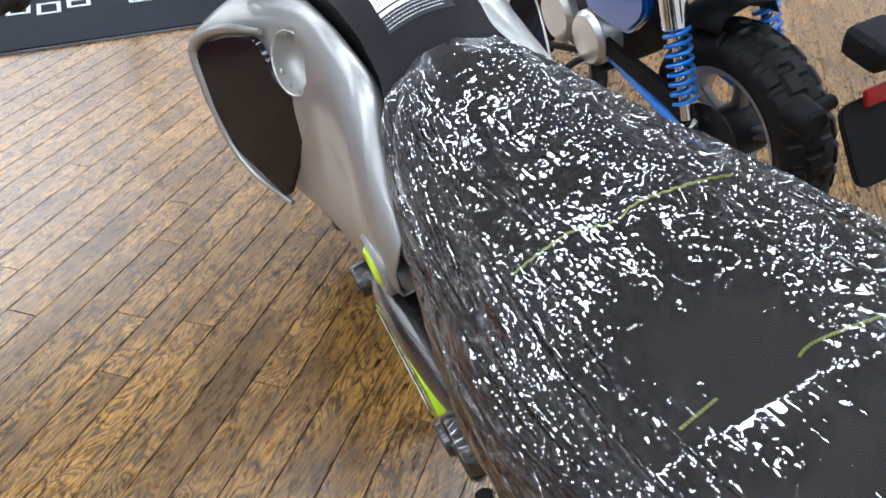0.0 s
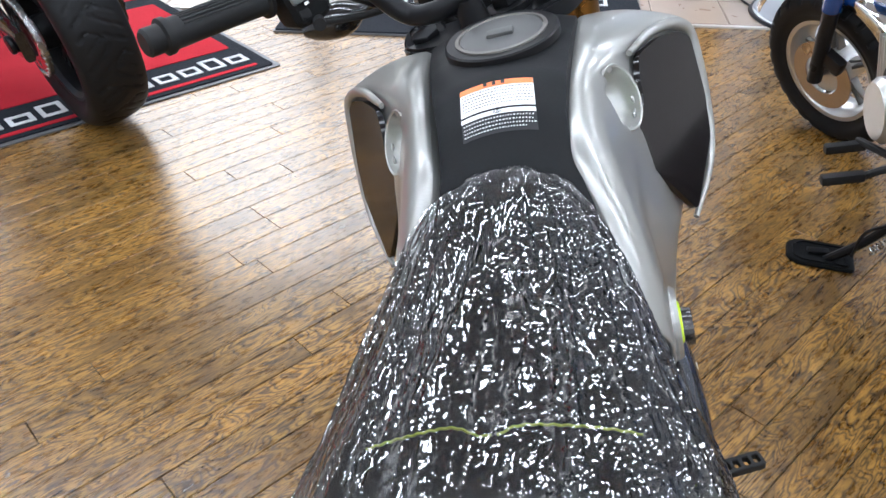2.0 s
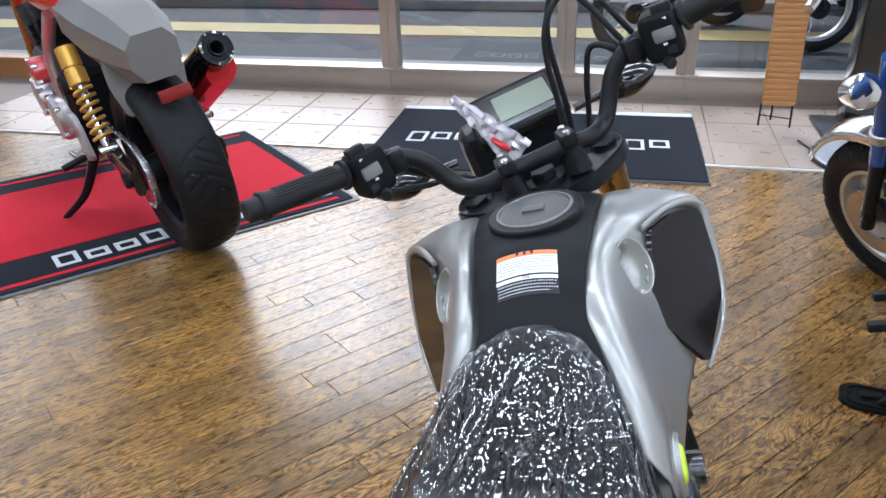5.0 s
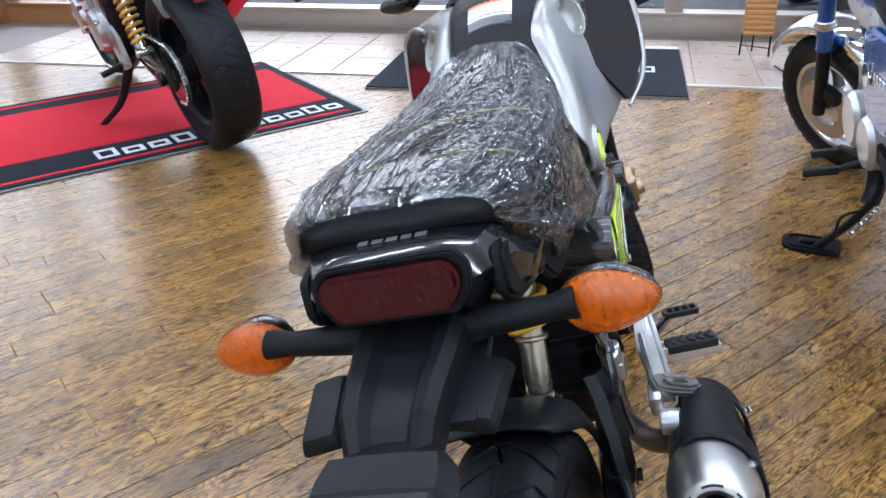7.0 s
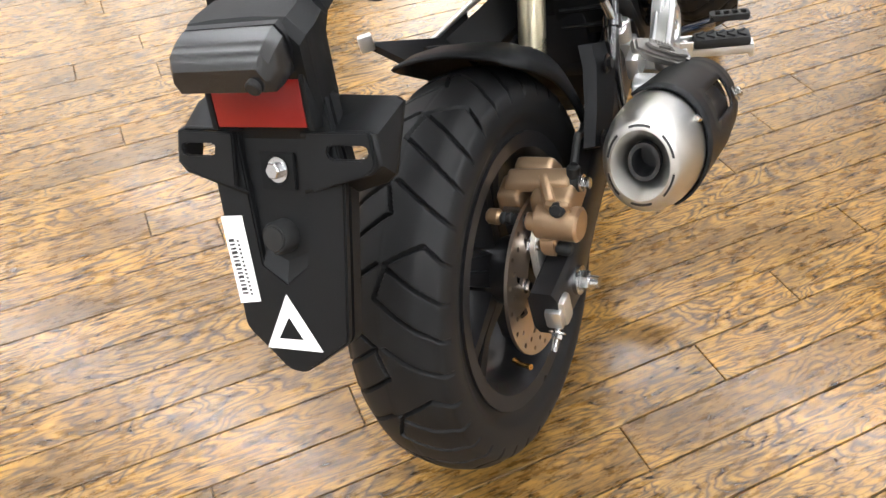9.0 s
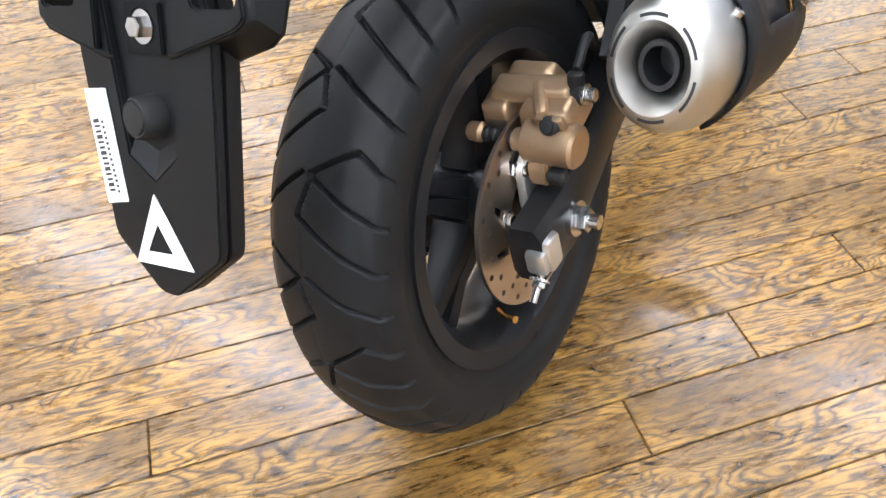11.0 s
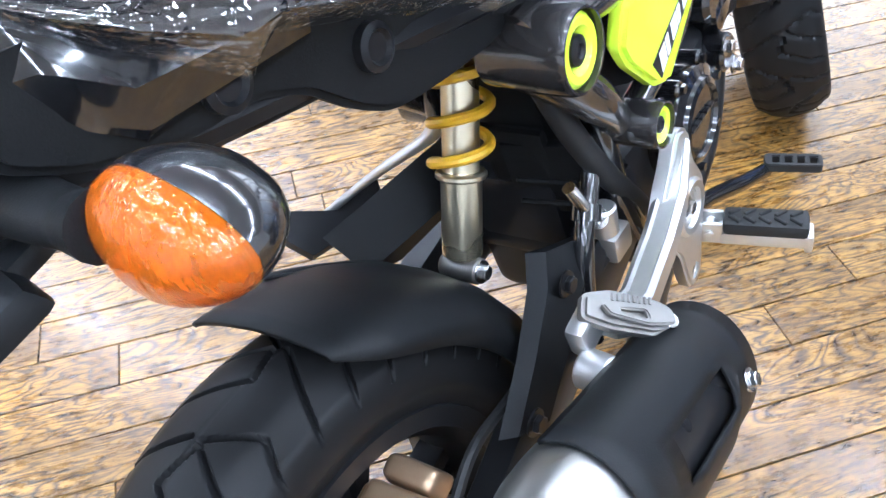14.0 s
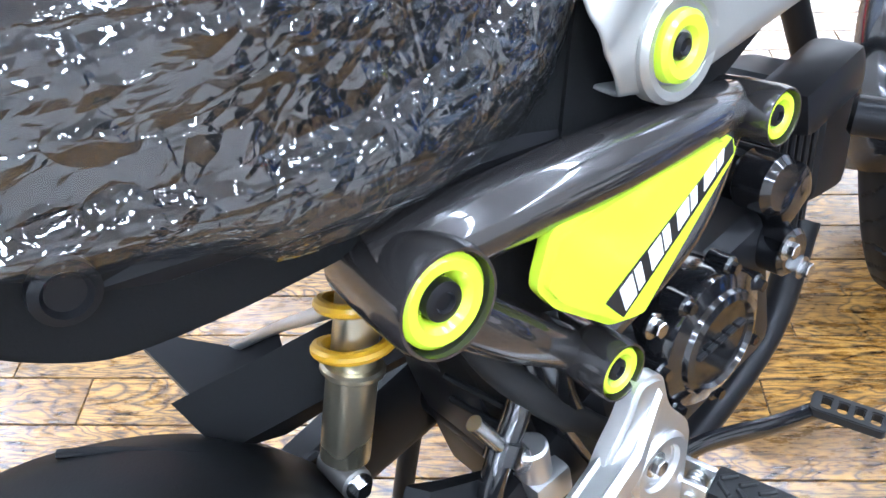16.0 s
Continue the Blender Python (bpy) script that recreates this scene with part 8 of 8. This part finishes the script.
for i in range(18):
    t = i / 17
    rings.append([V(0.10 * math.cos(a) * (1 + 0.12 * noise.noise(V(i, k, 0) * 0.9)), 0.42 + 0.30 * t, 0.66 + 0.10 * math.sin(a) * (1 + 0.10 * noise.noise(V(k, i, 4) * 0.7))) for k, a in enumerate(np.linspace(0, 2 * math.pi, 20, endpoint=False))])
ring_mesh(bm, rings)
sb = thing("seat_bag", BB, "white crinkled bag over the blue motorcycle's tank", "plastic bag")
part("bag_sheet", bm, FOAMBAG, sb, smooth=180)
# pad under its stand
padm = Matrix.Translation((0.507, 1.548, 0.0)) @ Matrix.Rotation(radians(-12), 4, 'Z')
bm = bmesh.new()
plate(bm, rounded([(-0.075, -0.03), (-0.05, -0.052), (0.075, -0.052), (0.075, 0.052), (-0.05, 0.052), (-0.075, 0.03)], 0.012), [], 0.010, Matrix.Translation((0, 0, 0.001)), 0.002)
sp = thing("stand_pad", padm, "black plastic pad under a motorcycle side stand", "stand pad")
part("pad_base", bm, GRAINED, sp)
bm = bmesh.new()
plate(bm, rounded([(-0.062, -0.026), (-0.042, -0.042), (0.062, -0.042), (0.062, 0.042), (-0.042, 0.042), (-0.062, 0.026)], 0.010), [rounded([(-0.056, -0.023), (-0.039, -0.036), (0.056, -0.036), (0.056, 0.036), (-0.039, 0.036), (-0.056, 0.023)], 0.008)], 0.004, Matrix.Translation((0, 0, 0.011)))
part("pad_rim", bm, GRAINED, sp)
part("pad_foot", box(bmesh.new(), (0.05, 0.022, 0.008), pose(-0.005, 0.0, 0.016, 0, 0, 10), 0.003), SATINBLK, sp)

# ---- by the window: cane easel, monitor stand ----
ez = thing("cane_board", Matrix.Translation((0.585, 3.76, 0)), "woven cane sign board on thin metal legs, seen from behind", "sign board")
bm = bmesh.new()
box(bm, (0.15, 0.02, 1.0), pose(0, 0.0, 0.62, -5, 0, 0), 0.004)
bd = part("woven_panel", bm, WICKER, ez, "orange-brown woven cane panel")
for k in range(38):
    bm = bmesh.new()
    box(bm, (0.146, 0.006, 0.018), pose(0, -0.012 + (k - 19) * 0.0023 * 0.98 , 0.13 + 0.026 * k, -5, 0, 0), 0.003, 1)
    part("cane_strip", bm, WICKER, bd)
for x, y in ((-0.07, -0.01), (0.07, -0.03), (0.0, 0.09)):
    bm = bmesh.new()
    tube(bm, [(x, y, 0.0), (x * 0.95, y * 0.6, 0.30)], 0.005, 8, smooth=False)
    part("leg", bm, SATINBLK, ez)
bm = bmesh.new()
tube(bm, [(-0.068, -0.01, 0.06), (0.068, -0.025, 0.05)], 0.003, 6, smooth=False)
part("cross_wire", bm, SATINBLK, ez)
ms = thing("display_stand", Matrix.Translation((0.98, 3.72, 0)), "black floor standing display with its base", "display stand")
part("stand_base", box(bmesh.new(), (0.42, 0.34, 0.03), Matrix.Translation((0, 0, 0.018)), 0.01), SATINBLK, ms)
part("stand_body", box(bmesh.new(), (0.30, 0.14, 1.25), Matrix.Translation((0.04, 0.03, 0.655)), 0.02), GLOSSBLK, ms)
rs = thing("turntable", Matrix.Translation((0.98, 3.30, 0)), "round silver display base with a dark rubber rim", "display base")
bm = bmesh.new()
lathe(bm, [(0.30, 0.004), (0.31, 0.012), (0.305, 0.022)], Matrix.Identity(4), 56)
part("base_rim", bm, SATINBLK, rs)
bm = bmesh.new()
lathe(bm, [(0.298, 0.018), (0.29, 0.028), (0.05, 0.036), (0.01, 0.036)], Matrix.Identity(4), 56)
part("base_plate", bm, STANDGREY, rs, "silver plate")
cb = thing("power_cable", Matrix.Identity(4), "thin black power cable lying on the tiles", "cable")
bm = bmesh.new()
tube(bm, [(0.66, 3.52, 0.014), (0.70, 3.40, 0.012), (0.74, 3.48, 0.013), (0.82, 3.58, 0.05), (0.93, 3.62, 0.06), (0.95, 3.70, 0.02)], 0.004, 8)
part("cable", bm, RUBBER2, cb)

# ---- motorcycles parked outside ----
def street_bike(m, label, wheel, paint):
    t = thing("parked_motorcycle", m, label, "motorcycle", "bikes parked outside")
    for y in (0.0, 1.3):
        w = part("wheel", rim_bm(wheel - 0.085, 0.03), CASTALU, t, m=Matrix.Translation((0, y, wheel)))
        put_mesh("tyre", tyre_mesh("road_tyre", wheel, 0.045, wheel - 0.08, 0, 120, 20, knob=40), RUBBER, w)
        for k in range(18):
            a = 2 * math.pi * k / 18
            bm = bmesh.new()
            cyl(bm, (0.02 * (-1) ** k, 0.03 * math.sin(a), 0.03 * math.cos(a)), (0, (wheel - 0.1) * math.sin(a + 0.2), (wheel - 0.1) * math.cos(a + 0.2)), 0.003, seg=6)
            part("spoke", bm, STEEL, w)
        bm = bmesh.new()
        lathe(bm, [(0.02, -0.06), (0.07, -0.05), (0.07, 0.05), (0.02, 0.06)], TO_X, 24)
        part("hub", bm, SATINBLK, w)
    part("engine", box(bmesh.new(), (0.28, 0.45, 0.34), pose(0, 0.66, 0.48, 0, 0, 0), 0.06, 3), SATINBLK, t)
    bm = bmesh.new()
    rings = []
    for y, z, w2, h in ((-0.2, 0.82, 0.07, 0.05), (0.2, 0.80, 0.12, 0.07), (0.6, 0.86, 0.16, 0.14), (1.0, 0.92, 0.10, 0.10)):
        rings.append([V(a * w2, y, z + b * h) for a, b in ((-.7, -1), (.7, -1), (1, 0), (.7, 1), (-.7, 1), (-1, 0))])
    ring_mesh(bm, rings)
    part("bodywork", bm, paint, t, smooth=50)
    for s in (-1, 1):
        bm = bmesh.new()
        cyl(bm, (s * 0.09, 1.3, wheel), (s * 0.09, 1.02, 0.95), 0.022, seg=16)
        part("fork_leg", bm, SATINBLK, t)
        bm = bmesh.new()
        tube(bm, [(s * 0.09, 0, wheel), (s * 0.10, 0.45, 0.42)], 0.02, 10, smooth=False)
        part("swing_arm", bm, SATINBLK, t)
    return t


street_bike(Matrix.Translation((-0.10, 5.75, -0.12)) @ Matrix.Rotation(radians(-78), 4, 'Z'), "dark trail motorcycle parked on the street", 0.31, REDPAINT)
street_bike(Matrix.Translation((0.62, 7.0, -0.12)) @ Matrix.Rotation(radians(-70), 4, 'Z'), "black motorcycle parked across the street", 0.30, SATINBLK)

# ---- floor planks, last ----
KNOWN = {0: .28, 1: .10, -1: .483, -5: -.305, -9: -.412, -13: -.414, -10: -.23, -6: .755, -11: .035, -14: -.222, -19: -.07, -20: .085, -23: .643, -22: .49, -25: .17, -24: -.265, -26: -.075, -18: -.32}
bm = bmesh.new()
box(bm, (PLANK_L - 0.0015, PLANK_W - 0.0016, 0.008), Matrix.Translation((0, 0, -0.004)), 0.0011, 1)
plank_mesh = bpy.data.meshes.new("plank")
bm.to_mesh(plank_mesh)
bm.free()
plank_mesh.materials.append(WOOD)
rot = Matrix.Rotation(math.atan2(ALONG.y, ALONG.x), 4, 'Z')
rng = random.Random(7)
near, far = [], []
for row in range(-85, 80):
    u0 = KNOWN.get(row, rng.uniform(0, PLANK_L))
    v = PLANK_0 + (row + 0.5) * PLANK_W
    for k in range(-10, 11):
        c = ALONG * (u0 + (k + 0.5) * PLANK_L) + ACROSS * v
        if XMIN - 0.4 < c.x < XMAX + 0.4 and YMIN - 0.4 < c.y < YTILE + 0.35:
            (near if (-1.95 < c.x < 0.95 and -0.55 < c.y < 2.6) else far).append(c)
near.sort(key=lambda c: (c - Vector((-0.4, 0.8, 0))).length)
far += near[300:]
for c in near[:300]:
    o = new("plank", plank_mesh)
    o.matrix_basis = Matrix.Translation(c) @ rot
    o.parent = floor
pv = [v.co.copy() for v in plank_mesh.vertices]
pf = [tuple(p.vertices) for p in plank_mesh.polygons]
inv = rot.inverted()
verts, faces = [], []
for c in far:
    q = inv @ c
    base = len(verts)
    verts += [tuple(v + q) for v in pv]
    faces += [tuple(base + i for i in f) for f in pf]
me = bpy.data.meshes.new("plank_field")
me.from_pydata(verts, [], faces)
cutter = bmesh.new()
cutter.from_mesh(me)
for p, d in ((V(XMIN, 0, 0), V(-1, 0, 0)), (V(XMAX, 0, 0), V(1, 0, 0)), (V(0, YMIN, 0), V(0, -1, 0)), (V(0, YTILE + 0.02, 0), V(0, 1, 0))):
    bmesh.ops.bisect_plane(cutter, geom=cutter.verts[:] + cutter.edges[:] + cutter.faces[:], plane_co=inv @ p, plane_no=inv.to_3x3() @ d, clear_outer=True)
cutter.to_mesh(me)
cutter.free()
me.materials.append(WOOD)
rest = new("plank_field", me)
rest.matrix_basis = rot
rest.parent = floor
tagged(rest, kind="stuff")
